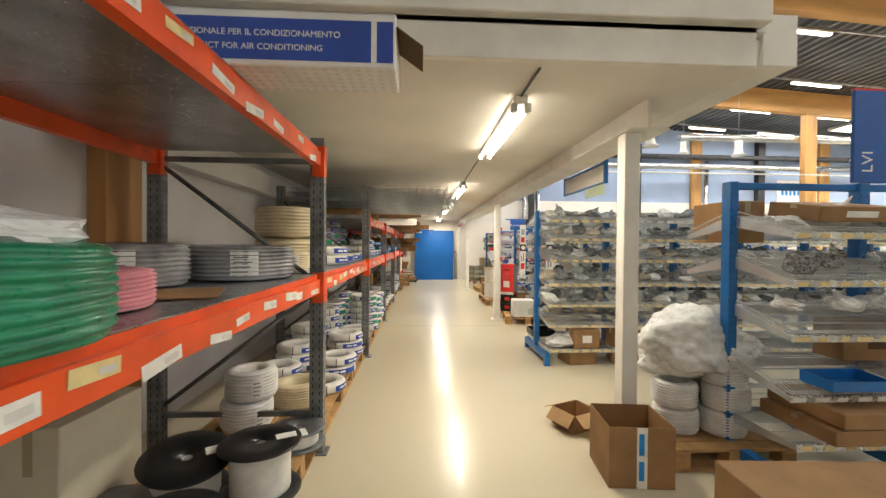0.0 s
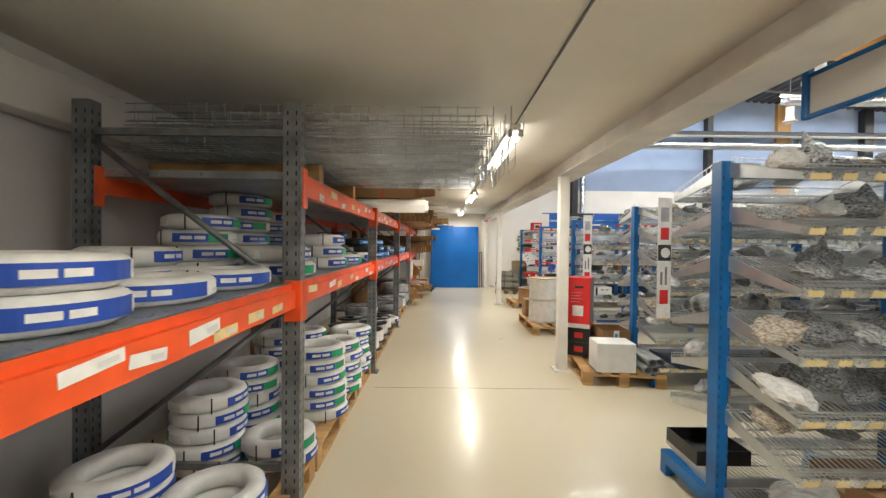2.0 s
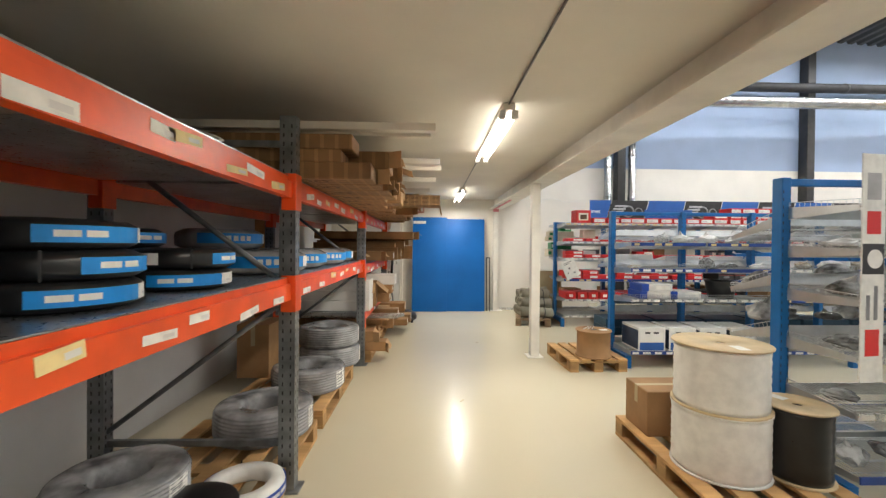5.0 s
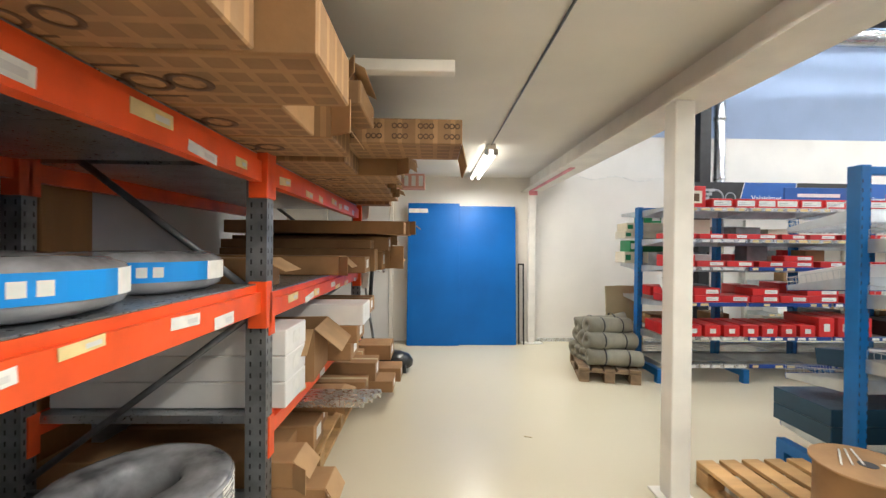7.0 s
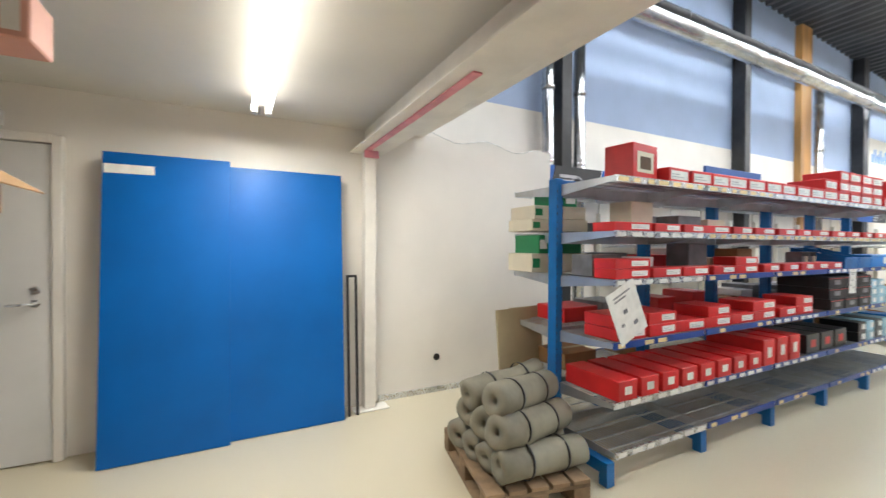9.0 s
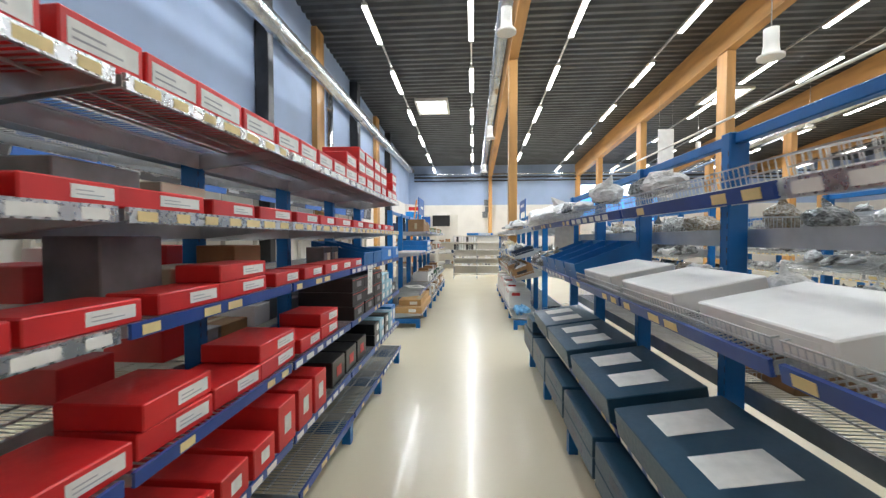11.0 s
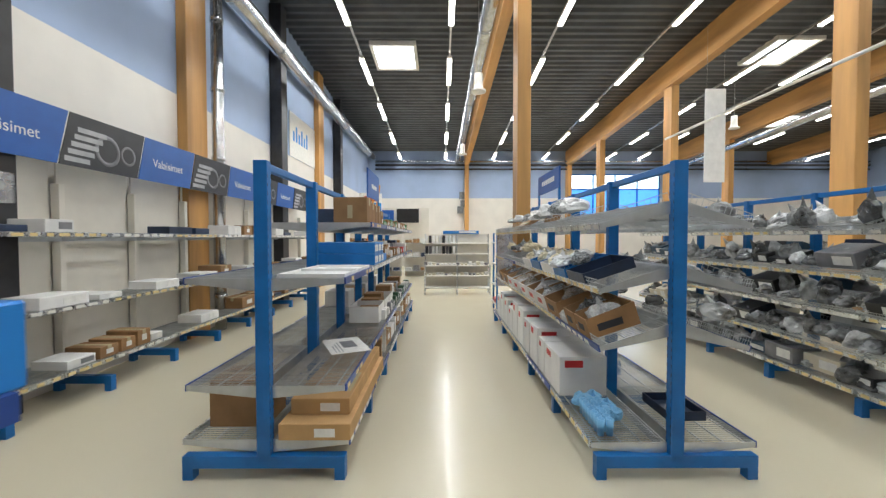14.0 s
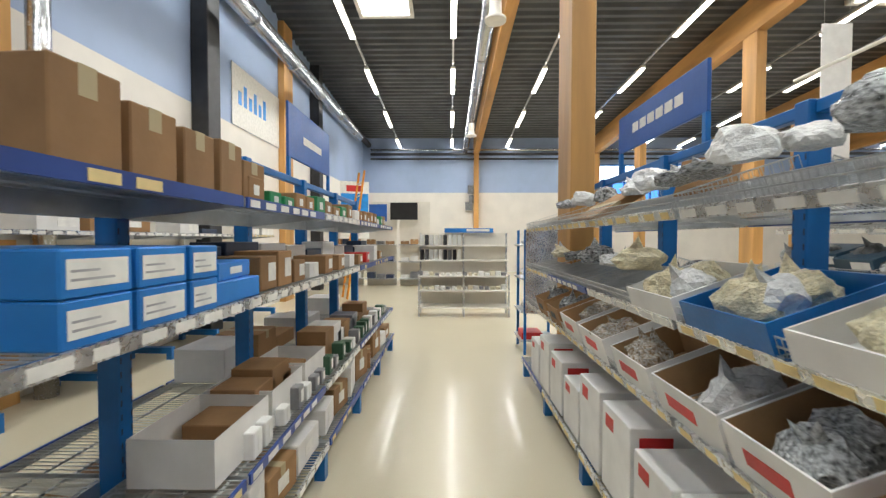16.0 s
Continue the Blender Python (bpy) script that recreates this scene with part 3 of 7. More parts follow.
def wrapper_mesh(strips):
    """One printed wrapper out of curved strips: (R, z0, z1, a0, a1, material, thickness)."""
    bm, mats = bmesh.new(), []
    for R, z0, z1, a0, a1, material, t in strips:
        me = band_mesh(R, z0, z1, a0, a1, material, t)
        k = len(bm.faces)
        bm.from_mesh(me)
        bm.faces.ensure_lookup_table()
        if material not in mats:
            mats.append(material)
        for f in bm.faces[k:]:
            f.material_index = mats.index(material)
        bpy.data.meshes.remove(me)
    return mesh_of(bm, "wrapper", mats)


def make_coil(kind):
    """The parts of each kind of coil: (name, mesh, label)."""
    if kind in COILS:
        return COILS[kind]
    P = []
    if kind in ("cable_blue", "cable_green", "cable_sky"):
        R, r, h = (0.20, 0.115, 0.085) if kind != "cable_sky" else (0.19, 0.10, 0.08)
        P.append(("winding", coil_mesh(R, r, h, M_WHITECABLE if kind != "cable_sky" else M_BLACK, 0, 0.7), ""))
        z0, z1 = h * 0.22, h * 0.78
        base = {"cable_blue": M_BAND_BLUE, "cable_green": M_BAND_BLUE, "cable_sky": M_BAND_SKY}[kind]
        for a in (0, 180):
            strips = [(R, z0, z1, a - 62, a + 20, base, 0.003), (R, z0, z1, a + 20, a + 62, M_LABEL, 0.003),
                      (R + 0.003, h * 0.40, h * 0.62, a - 50, a - 34, M_LABEL, 0.001), (R + 0.003, h * 0.40, h * 0.62, a - 31, a - 16, M_LABEL, 0.001), (R + 0.003, h * 0.36, h * 0.46, a + 30, a + 52, M_WALLGREY, 0.001)]
            if kind == "cable_green":
                strips.append((R + 0.003, z0, z1, a - 12, a + 18, M_BAND_GREEN, 0.001))
            P.append(("wrapper", wrapper_mesh(strips), "printed paper wrapper"))
        for a in (95, 275):
            P.append(("tie", band_mesh(R + 0.001, 0, h, a - 1, a + 1, M_BLACK, 0.003), "black tie strap"))
    elif kind == "film_sky":
        R, r, h = 0.28, 0.12, 0.14
        P.append(("winding", coil_mesh(R, r, h, M_FILM, 0, 0.7), ""))
        for a in (0, 180):
            P.append(("wrapper", wrapper_mesh([(R, h * 0.3, h * 0.78, a - 75, a + 25, M_BAND_SKY, 0.003), (R, h * 0.3, h * 0.78, a + 25, a + 52, M_LABEL, 0.003)] + [
                (R + 0.003, h * 0.42, h * 0.66, a - 40 + 9 * k, a - 34 + 9 * k, M_LABEL, 0.001) for k in range(4)]), "bright blue printed wrapper"))
    elif kind in ("conduit_grey", "conduit_cream", "conduit_white", "conduit_green", "conduit_pink"):
        R, r, h = {"conduit_grey": (0.31, 0.13, 0.20), "conduit_cream": (0.27, 0.13, 0.24), "conduit_white": (0.17, 0.08, 0.20), "conduit_green": (0.27, 0.12, 0.2), "conduit_pink": (0.2, 0.1, 0.12)}[kind]
        mm = {"conduit_grey": M_FILM, "conduit_cream": M_CREAM, "conduit_white": M_WHITECABLE, "conduit_green": M_GREENBAG, "conduit_pink": M_PINK}[kind]
        P.append(("winding", coil_mesh(R, r, h, mm, 18, 0.4), ""))
        for a in ((-25, 155) if kind != "conduit_white" else (-60,)):
            P.append(("label", wrapper_mesh([(R - 0.002, h * 0.15, h * 0.85, a, a + 26, M_LABEL, 0.003)] + [
                (R + 0.001, h * (0.25 + 0.13 * k), h * (0.29 + 0.13 * k), a + 3, a + 16 + 2 * (k % 3), M_GREYPIPE, 0.001) for k in range(4)]), "white printed paper label"))
    COILS[kind] = P
    return P


COIL_SPEC = {
    "cable_blue": ("cable_coil", "white cable coil with blue wrapper band", "cable coil", 0.088),
    "cable_green": ("cable_coil", "white cable coil with blue and green wrapper", "cable coil", 0.088),
    "cable_sky": ("cable_coil", "black cable coil with bright blue band", "cable coil", 0.083),
    "film_sky": ("conduit_coil", "dark film-wrapped coil with bright blue band", "conduit coil", 0.143),
    "conduit_grey": ("conduit_coil", "grey conduit coil wrapped in clear film", "conduit coil", 0.203),
    "conduit_cream": ("conduit_coil", "cream ribbed conduit coil with white label", "conduit coil", 0.243),
    "conduit_white": ("conduit_coil", "white ribbed conduit roll", "conduit coil", 0.203),
    "conduit_green": ("conduit_coil", "green ribbed conduit coil with white label", "conduit coil", 0.203),
    "conduit_pink": ("conduit_coil", "pink ribbed conduit coil with white label", "conduit coil", 0.123),
}
PROTO = {}


def coil(kind, x, y, z, turn=None, scale=1.0, tilt=0.0):
    nm, label, cat, h = COIL_SPEC[kind]
    m = pose(x, y, z, tilt, 0, rng.uniform(-35, 35) if turn is None else turn)
    key = (kind, scale)
    if key in PROTO:
        return copy_thing(PROTO[key], m)
    t = thing(nm, label, cat, cat + "s")
    t.scale = (scale, scale, scale)
    for pn, me, lb in make_coil(kind):
        part(pn, me, None, t, lb)
    t.matrix_basis = m @ Matrix.Scale(scale, 4)
    PROTO[key] = t
    return t


def stack(kind, x, y, z, n, scale=1.0):
    h = COIL_SPEC[kind][3] * scale
    for i in range(n):
        coil(kind, x + rng.uniform(-0.015, 0.015), y + rng.uniform(-0.015, 0.015), z + i * h, scale=scale)


def drum(x, y, z, R=0.17, h=0.2, flange=None, wound=None, label="", tilt=0.0, core=0.72):
    flange, wound = flange or M_BLACK, wound or M_WHITECABLE
    label = label or "black plastic drum of white cable"
    t = thing("cable_drum", label, "cable drum", "cable drums", m=pose(x, y, z, tilt, 0, rng.uniform(0, 360)))
    for zz in (0, h - 0.012):
        bm = bmesh.new()
        lathe(bm, [(0.025, zz), (R - 0.004, zz), (R, zz + 0.003), (R, zz + 0.009), (R - 0.004, zz + 0.012), (R * 0.35, zz + 0.012), (R * 0.33, zz + 0.007), (0.025, zz + 0.007)], 32, closed=True)
        part("flange", bm, flange, t)
    bm = bmesh.new()
    prof = [(R * core + 0.004 * (i % 2), 0.012 + (h - 0.024) * i / 14) for i in range(15)]
    lathe(bm, [(0.03, 0.012)] + prof + [(0.03, h - 0.012)], 32, closed=True)
    part("winding", bm, wound, t)
    part("label", bbox(-0.05, -0.03, h + 0.0005, 0.05, 0.03, h + 0.0015, m=pose(R * 0.62, 0, 0)), M_LABEL, t, "white paper label")
    return t


PALLET = {}


def pallet(x, y, rz=0.0, old=False, lx=1.2, ly=0.8):
    """A wooden pallet: boards along x, standing on the floor at its centre."""
    key = (old, lx, ly)
    m = pose(x, y, 0, 0, 0, rz)
    if key in PALLET:
        return copy_thing(PALLET[key], m)
    mm = M_PALLETOLD if old else M_PALLET
    t = thing("pallet", "weathered wooden pallet on the floor" if old else "pale wooden pallet on the floor", "pallet", "pallets", m=m)
    n = 5
    bd = mesh_of(bbox(-lx / 2, -0.05, 0, lx / 2, 0.05, 0.021, 0.002), "board", mm)
    for i in range(n):
        part("top_board", bd, None, t, m=pose(0, -ly / 2 + 0.05 + (ly - 0.1) * i / (n - 1), 0.121))
    st = mesh_of(bbox(-0.05, -ly / 2, 0, 0.05, ly / 2, 0.021, 0.002), "stringer", mm)
    bl = mesh_of(bbox(-0.05, -0.05, 0, 0.05, 0.05, 0.079, 0.003), "block", mm)
    for xx in (-lx / 2 + 0.05, 0, lx / 2 - 0.05):
        part("stringer", st, None, t, m=pose(xx, 0, 0.1))
        for yy in (-ly / 2 + 0.05, 0, ly / 2 - 0.05):
            part("block", bl, None, t, m=pose(xx, yy, 0.021))
    for yy in (-ly / 2 + 0.05, 0, ly / 2 - 0.05):
        part("bottom_board", bd, None, t, m=pose(0, yy, 0))
    PALLET[key] = t
    return t


def carton(x, y, z, lx, ly, lz, material=None, label="", tape=True, rz=0.0, flap="", lab_side="", prints=0, group="cartons", name="carton"):
    """A closed carton; its origin is the middle of its base."""
    material = material or M_CARD
    t = thing(name, label or "plain closed brown cardboard carton", "carton", group, m=pose(x, y, z, 0, 0, rz))
    part("body", bbox(-lx / 2, -ly / 2, 0, lx / 2, ly / 2, lz, min(0.005, lz * 0.1), 1), material, t)
    if tape:
        if lx > ly:
            part("tape", bbox(-lx / 2 - 0.0006, -0.02, lz * 0.6, lx / 2 + 0.0006, 0.02, lz + 0.0006), M_BOARD, t, "pale packing tape")
        else:
            part("tape", bbox(-0.02, -ly / 2 - 0.0006, lz * 0.6, 0.02, ly / 2 + 0.0006, lz + 0.0006), M_BOARD, t, "pale packing tape")
    if "e" in lab_side:
        part("label", bbox(lx / 2, -min(0.05, ly * 0.3), lz * 0.3, lx / 2 + 0.001, min(0.05, ly * 0.35), lz * 0.8), M_LABEL, t, "white paper label")
    if "s" in lab_side:
        part("label", bbox(-min(0.06, lx * 0.35), -ly / 2 - 0.001, lz * 0.25, min(0.06, lx * 0.35), -ly / 2, lz * 0.75), M_LABEL, t, "white paper label")
    for i in range(prints):
        part("print", bbox(-lx * 0.2, -ly / 2 - 0.0008, lz * (0.35 + 0.15 * i), lx * (0.15 - 0.05 * i), -ly / 2, lz * (0.42 + 0.15 * i)), M_CARDDARK, t)
    if flap:
        if "e" in flap:
            part("flap", bbox(0, -ly / 2 + 0.004, -0.002, lz * 0.9, ly / 2 - 0.004, 0.002, m=pose(lx / 2, 0, lz, 0, rng.uniform(15, 60), 0)), M_CARDIN, t, "open cardboard flap")
            part("flap", bbox(0, -0.002, 0.004, lz * 0.8, 0.002, lz - 0.004, m=pose(lx / 2, -ly / 2, 0, 0, 0, rng.uniform(-70, -20))), M_CARDIN, t)
    return t


def open_box(x, y, z, lx, ly, lz, rz=0.0, material=None, label="", flaps=True, tape=None, tilt=0.0, fill=None, group="open cartons"):
    material = material or M_CARD
    t = thing("open_carton", label or "open brown cardboard carton", "carton", group, m=pose(x, y, z, tilt, 0, rz))
    w = 0.004
    for b in ((-lx / 2, -ly / 2, lx / 2, -ly / 2 + w), (-lx / 2, ly / 2 - w, lx / 2, ly / 2), (-lx / 2, -ly / 2 + w, -lx / 2 + w, ly / 2 - w), (lx / 2 - w, -ly / 2 + w, lx / 2, ly / 2 - w)):
        part("side", bbox(b[0], b[1], 0.003, b[2], b[3], lz), material, t)
    part("bottom", bbox(-lx / 2 + w, -ly / 2 + w, 0, lx / 2 - w, ly / 2 - w, 0.004), M_CARDIN, t)
    if flaps:
        for b, m in (((-lx / 2 + 0.005, 0, -0.002, lx / 2 - 0.005, ly * 0.45, 0.002), pose(0, ly / 2, lz, -25, 0, 0)), ((-lx / 2 + 0.005, -ly * 0.45, -0.002, lx / 2 - 0.005, 0, 0.002), pose(0, -ly / 2, lz, 35, 0, 0)),
                     ((0, -ly / 2 + 0.005, -0.002, lx * 0.4, ly / 2 - 0.005, 0.002), pose(lx / 2, 0, lz, 0, 40, 0)), ((-lx * 0.4, -ly / 2 + 0.005, -0.002, 0, ly / 2 - 0.005, 0.002), pose(-lx / 2, 0, lz, 0, -50, 0))):
            part("flap", bbox(*b, m=m), M_CARDIN, t)
    if tape:
        part("tape", bbox(-0.03, -ly / 2 - 0.001, 0.003, 0.03, -ly / 2, lz), tape, t, "printed packing tape")
        part("tape_print", bbox(-0.018, -ly / 2 - 0.0018, 0.05, 0.012, -ly / 2 - 0.001, lz * 0.45), M_BAND_SKY, t)
        part("tape_print", bbox(-0.018, -ly / 2 - 0.0018, lz * 0.55, 0.012, -ly / 2 - 0.001, lz * 0.9), M_BAND_SKY, t)
    if fill:
        part("contents", bbox(-lx / 2 + 0.01, -ly / 2 + 0.01, 0.006, lx / 2 - 0.01, ly / 2 - 0.01, lz * 0.75, 0.02, 2), fill, t, "loose contents")
    return t


DK = 1.217  # top of the lower deck
UK = 1.787  # top of the upper deck


def rack_goods():
    # bay 1
    coil("conduit_green", -0.88, 0.76, DK, -30, 1.0)
    coil("conduit_pink", -1.02, 1.24, DK, -45)
    coil("conduit_grey", -1.40, 1.90, DK, -40, 1.0)
    coil("conduit_grey", -1.05, 2.40, DK, -50, 0.95)
    coil("conduit_cream", -0.98, 2.98, DK, -40, 0.6)
    solo("cardboard_sheet", bbox(-0.2, -0.18, 0, 0.2, 0.18, 0.004), M_CARD, "loose cardboard sheet lying on the deck", "cardboard", m=pose(-1.0, 1.62, DK, 0, 0, 20))
    carton(-0.9, 1.62, 2.06, 1.6, 0.24, 0.2, M_WHITEBOX, "long white carton with blue printed band", tape=False, name="duct_carton")
    ob = [o for o in scene.objects if o.name.startswith("duct_carton")][0]
    part("printed_band", bbox(-0.62, -0.1215, 0.02, 0.79, -0.1205, 0.17), M_BAND_BLUE, ob, "dark blue printed band")
    part("white_line", bbox(0.71, -0.1225, 0.02, 0.73, -0.1216, 0.17), M_LABEL, ob)
    for words, zz in (("CANALINA PROFESSIONALE PER IL CONDIZIONAMENTO", 0.115), ("PROFESSIONAL DUCT FOR AIR CONDITIONING", 0.065)):
        part("lettering", text_mesh(words, 0.031, M_LABEL), None, ob, "white lettering", m=pose(0.2, -0.1225, zz, 90, 0, 0))
    bm = bmesh.new()
    for i in range(40):
        for j in range(6):
            lathe(bm, [(0.012, -0.0015), (0.012, -0.0005)], 6, pose(-0.78 + 0.04 * i, -0.1 + 0.04 * j, 0))
    part("dot_pattern", bm, M_WALLGREY, ob)
    part("end_flap", bbox(0, -0.11, -0.002, 0.12, 0.11, 0.002, m=pose(0.8, 0, 0.16, 0, 35, 0)), M_CARDDARK, ob, "open brown end flap")
    pallet(-1.1, 1.2, 90)
    pallet(-1.1, 2.45, 90)
    pallet(-1.1, 3.65, 90)
    drum(-0.98, 1.62, 0.142, 0.2, 0.2)
    carton(-1.62, 2.0, 0.142, 0.25, 0.5, 0.5, M_CREAMBOX, "pale wooden-coloured box against the wall")
    drum(-0.82, 2.12, 0.142, 0.2, 0.26)
    drum(-1.18, 2.1, 0.142, 0.21, 0.22, tilt=12)
    drum(-1.4, 1.85, 0.142, 0.2, 0.09, M_GREYPIPE, M_LABEL, "flat grey drum with blue label")
    drum(-0.78, 2.62, 0.142, 0.17, 0.11, M_GALV, M_WHITECABLE, "flat drum under a grey film cover")
    stack("conduit_white", -1.2, 2.9, 0.142, 2, 1.0)
    coil("conduit_cream", -0.98, 3.3, 0.142, scale=0.75)
    # bay 2
    stack("conduit_cream", -1.06, 3.38, DK, 2)
    for y, n in ((4.02, 2), (4.45, 1), (4.87, 1)):
        stack("cable_blue", -0.93, y, DK, n)
    for y, n in ((4.05, 1), (4.5, 1), (4.93, 2)):
        stack("cable_blue", -1.38, y, DK, n)
    pallet(-1.1, 4.9, 90)
    for x, y, n in ((-0.85, 3.6, 1), (-0.85, 4.1, 2), (-1.27, 4.2, 3), (-1.3, 3.75, 2), (-0.87, 4.75, 3), (-1.3, 4.75, 4)):
        stack("cable_blue", x, y, 0.142, n)
    # bay 3
    pallet(-1.1, 6.15, 90)
    pallet(-1.1, 7.4, 90)
    for x, y, n in ((-0.88, 5.45, 2), (-1.28, 5.4, 5), (-0.85, 6.08, 6), (-1.28, 5.9, 5), (-0.85, 6.6, 5), (-1.28, 6.45, 6), (-0.86, 7.12, 5), (-1.28, 7.0, 5)):
        stack("cable_green", x, y, 0.142, n)
    for x, y, n in ((-0.93, 5.5, 2), (-1.37, 5.45, 4), (-1.38, 5.95, 6), (-0.93, 6.35, 3), (-1.4, 6.5, 5), (-0.93, 6.95, 1), (-1.4, 7.1, 2)):
        stack("cable_green", x, y, DK, n)
    # bay 4
    for x, y, n in ((-1.3, 7.8, 1), (-1.0, 8.15, 3), (-1.35, 8.3, 4), (-0.95, 8.75, 3), (-1.35, 8.85, 3), (-0.95, 9.3, 2), (-1.3, 9.4, 3)):
        stack("cable_sky", x, y, DK, n)
    coil("cable_green", -0.93, 7.75, DK, 10)
    pallet(-1.1, 8.65, 90)
    pallet(-1.1, 9.9, 90)
    carton(-1.4, 7.9, 0.142, 0.5, 0.5, 0.15)
    for y in (7.95, 8.35, 8.75, 9.15):
        drum(-0.82, y, 0.142, 0.175, 0.24)
    for y in (8.2, 8.65):
        drum(-1.2, y, 0.142, 0.17, 0.24)
    stack("conduit_grey", -1.15, 9.25, 0.142, 2, 0.8)
    coil("cable_blue", -0.82, 9.6, 0.142)
    # bay 5
    for x, y, n in ((-0.98, 10.2, 1), (-1.4, 10.5, 2), (-1.0, 10.82, 1), (-1.42, 11.15, 1), (-0.98, 11.45, 1), (-1.42, 11.75, 1), (-1.02, 12.02, 1)):
        stack("film_sky", x, y, DK, n)
    pallet(-1.1, 11.25, 90)
    for x, y, n in ((-1.0, 10.35, 1), (-0.97, 11.2, 1), (-0.97, 11.93, 2)):
        stack("conduit_grey", x, y, 0.142, n, 1.0)
    carton(-1.55, 11.6, 0.142, 0.3, 0.4, 0.5, M_CARD, "plain brown carton against the wall")
    # long cartons on the top decks, reaching out over the aisle
    r = random.Random(3)
    big = carton(-0.87, 7.6, UK + 0.1, 1.36, 0.62, 0.3, M_CARD, "large brown carton with red and black printed frames", tape=False, flap="e", group="long cartons")
    for q in (-0.62, 0.02, 0.3):
        part("red_line", bbox(q, -0.3108, 0.0, q + 0.012, -0.3102, 0.3), M_RED, big)
        part("red_line", bbox(q, -0.31, -0.0008, q + 0.012, 0.31, -0.0002), M_RED, big)
    for q, mm in ((-0.42, M_CARDDARK), (0.11, M_RED), (0.42, M_CARDDARK)):
        bm = bmesh.new()
        lathe(bm, [(0.075, -0.0009), (0.075, -0.0003), (0.05, -0.0003), (0.05, -0.0009)], 20, pose(q, -0.18, 0), closed=True)
        part("print_ring", bm, mm, big)
        part("print", bbox(q - 0.05, -0.3109, 0.1, q + 0.05, -0.3103, 0.14), mm, big)
        part("print", bbox(q - 0.015, -0.3109, 0.14, q + 0.05, -0.3103, 0.2), mm, big)
    br = solo("perforated_bracket", bbox(-0.5, -0.06, 0, -0.08, 0.06, 0.06, 0.003), M_ZINC, "zinc perforated tray end beside the carton", "bracket", m=pose(-0.04, 7.99, UK + 0.002))
    for q in range(6):
        part("slot", bbox(-0.0798, -0.05 + 0.018 * q, 0.01, -0.0790, -0.042 + 0.018 * q, 0.05), M_BLACKSTEEL, br)
    out = carton(-0.77, 12.6, UK + 0.092, 1.96, 0.36, 0.12, M_CARDLONG, "long brown carton with ring prints reaching over the aisle", tape=False, group="long cartons")
    carton(-1.05, 12.6, UK, 1.4, 0.36, 0.09, M_CARDLONG, "long brown carton lying across the top deck", tape=False, group="long cartons")
    for q in range(5):
        for zz in (0.035, 0.085):
            for e in (-0.026, 0.0, 0.026):
                bm = bmesh.new()
                lathe(bm, [(0.014, 0), (0.014, 0.0006), (0.008, 0.0006), (0.008, 0)], 12, pose(0.93 - 0.125 * q + e, -0.1802, zz, 90, 0, 0), closed=True)
                part("print_ring", bm, M_CARDDARK, out)
    part("flap", bbox(0, -0.17, -0.002, 0.11, 0.17, 0.002, m=pose(0.982, 0, 0.002, 0, 78, 0)), M_CARDIN, out, "hanging cardboard flap")
    pk = carton(-0.83, 14.5, UK + 0.163, 1.64, 0.16, 0.14, M_PINKBOX, "long carton with faded red and white pattern", tape=False, group="long cartons")
    for q in range(9):
        part("pattern", bbox(0.2 + 0.07 * q, -0.0812, 0.02, 0.24 + 0.07 * q, -0.0802, 0.12), M_WHITEBOX, pk)
    carton(-1.0, 14.5, UK, 1.3, 0.22, 0.16, M_CARDLONG, "long brown cardboard carton lying across the top deck", tape=False, group="long cartons")
    y = 9.95
    while y < 14.1:
        if 12.1 < y < 12.8:
            y = 12.8
        w = r.uniform(0.22, 0.34)
        z = UK
        for k in range(3 if r.random() < 0.75 else 2):
            h = r.uniform(0.07, 0.14)
            if z + h > 2.12:
                break
            over = r.uniform(-0.25, 0.05)
            lx = 1.55 + over
            c = carton(RX0 + 0.02 + lx / 2, y + w / 2, z, lx, w - 0.012, h, M_CARDLONG, "long brown cardboard carton lying across the top deck", tape=False, flap="e" if r.random() < 0.6 else "", prints=0, group="long cartons")
            part("print", bbox(-0.02 + 0.2, -w * 0.3, -0.0008, 0.36, -w * 0.26, -0.0002), M_CARDDARK, c)
            part("print", bbox(-0.02 + 0.2, w * 0.26, -0.0008, 0.36, w * 0.3, -0.0002), M_CARDDARK, c)
            for q in range(3):
                bm = bmesh.new()
                lathe(bm, [(w * 0.17, -0.0009), (w * 0.17, -0.0003), (w * 0.11, -0.0003), (w * 0.11, -0.0009)], 20, pose(0.22 + 0.10 * q, 0, 0), closed=True)
                part("print_ring", bm, M_CARDDARK, c)
            z += h + 0.001
        y += w
    for i, (y, z, over) in enumerate(((10.15, 2.1, 0.15), (10.3, 2.1, 0.12), (11.2, 2.12, 0.2), (11.26, 2.16, 0.16), (11.5, 2.08, 0.22), (12.2, 2.1, 0.18), (13.1, 2.05, 0.1), (13.7, 2.0, 0.16))):
        solo("trunking_length", bbox(-1.5, -0.03, 0, over - 0.02, 0.03, 0.05, 0.004), M_WHITEPAINT, "length of white plastic cable trunking", "trunking", "trunking lengths", m=pose(0, y, 2.12 + 0.0, 0, 0, 0))
    bm = bmesh.new()
    lathe(bm, [(0.038, 0), (0.038, 1.5), (0.034, 1.5), (0.034, 0)], 20, pose(-1.62, 0, 0, 0, 90, 0), closed=True)
    first = solo("plastic_roll", bm, M_WHITEPAINT, "white plastic film roll lying under the cartons", "film roll", "film rolls", m=pose(0, 7.34, UK + 0.046) @ Matrix.Diagonal((1, 1.2, 1.2, 1)))
    bm = bmesh.new()
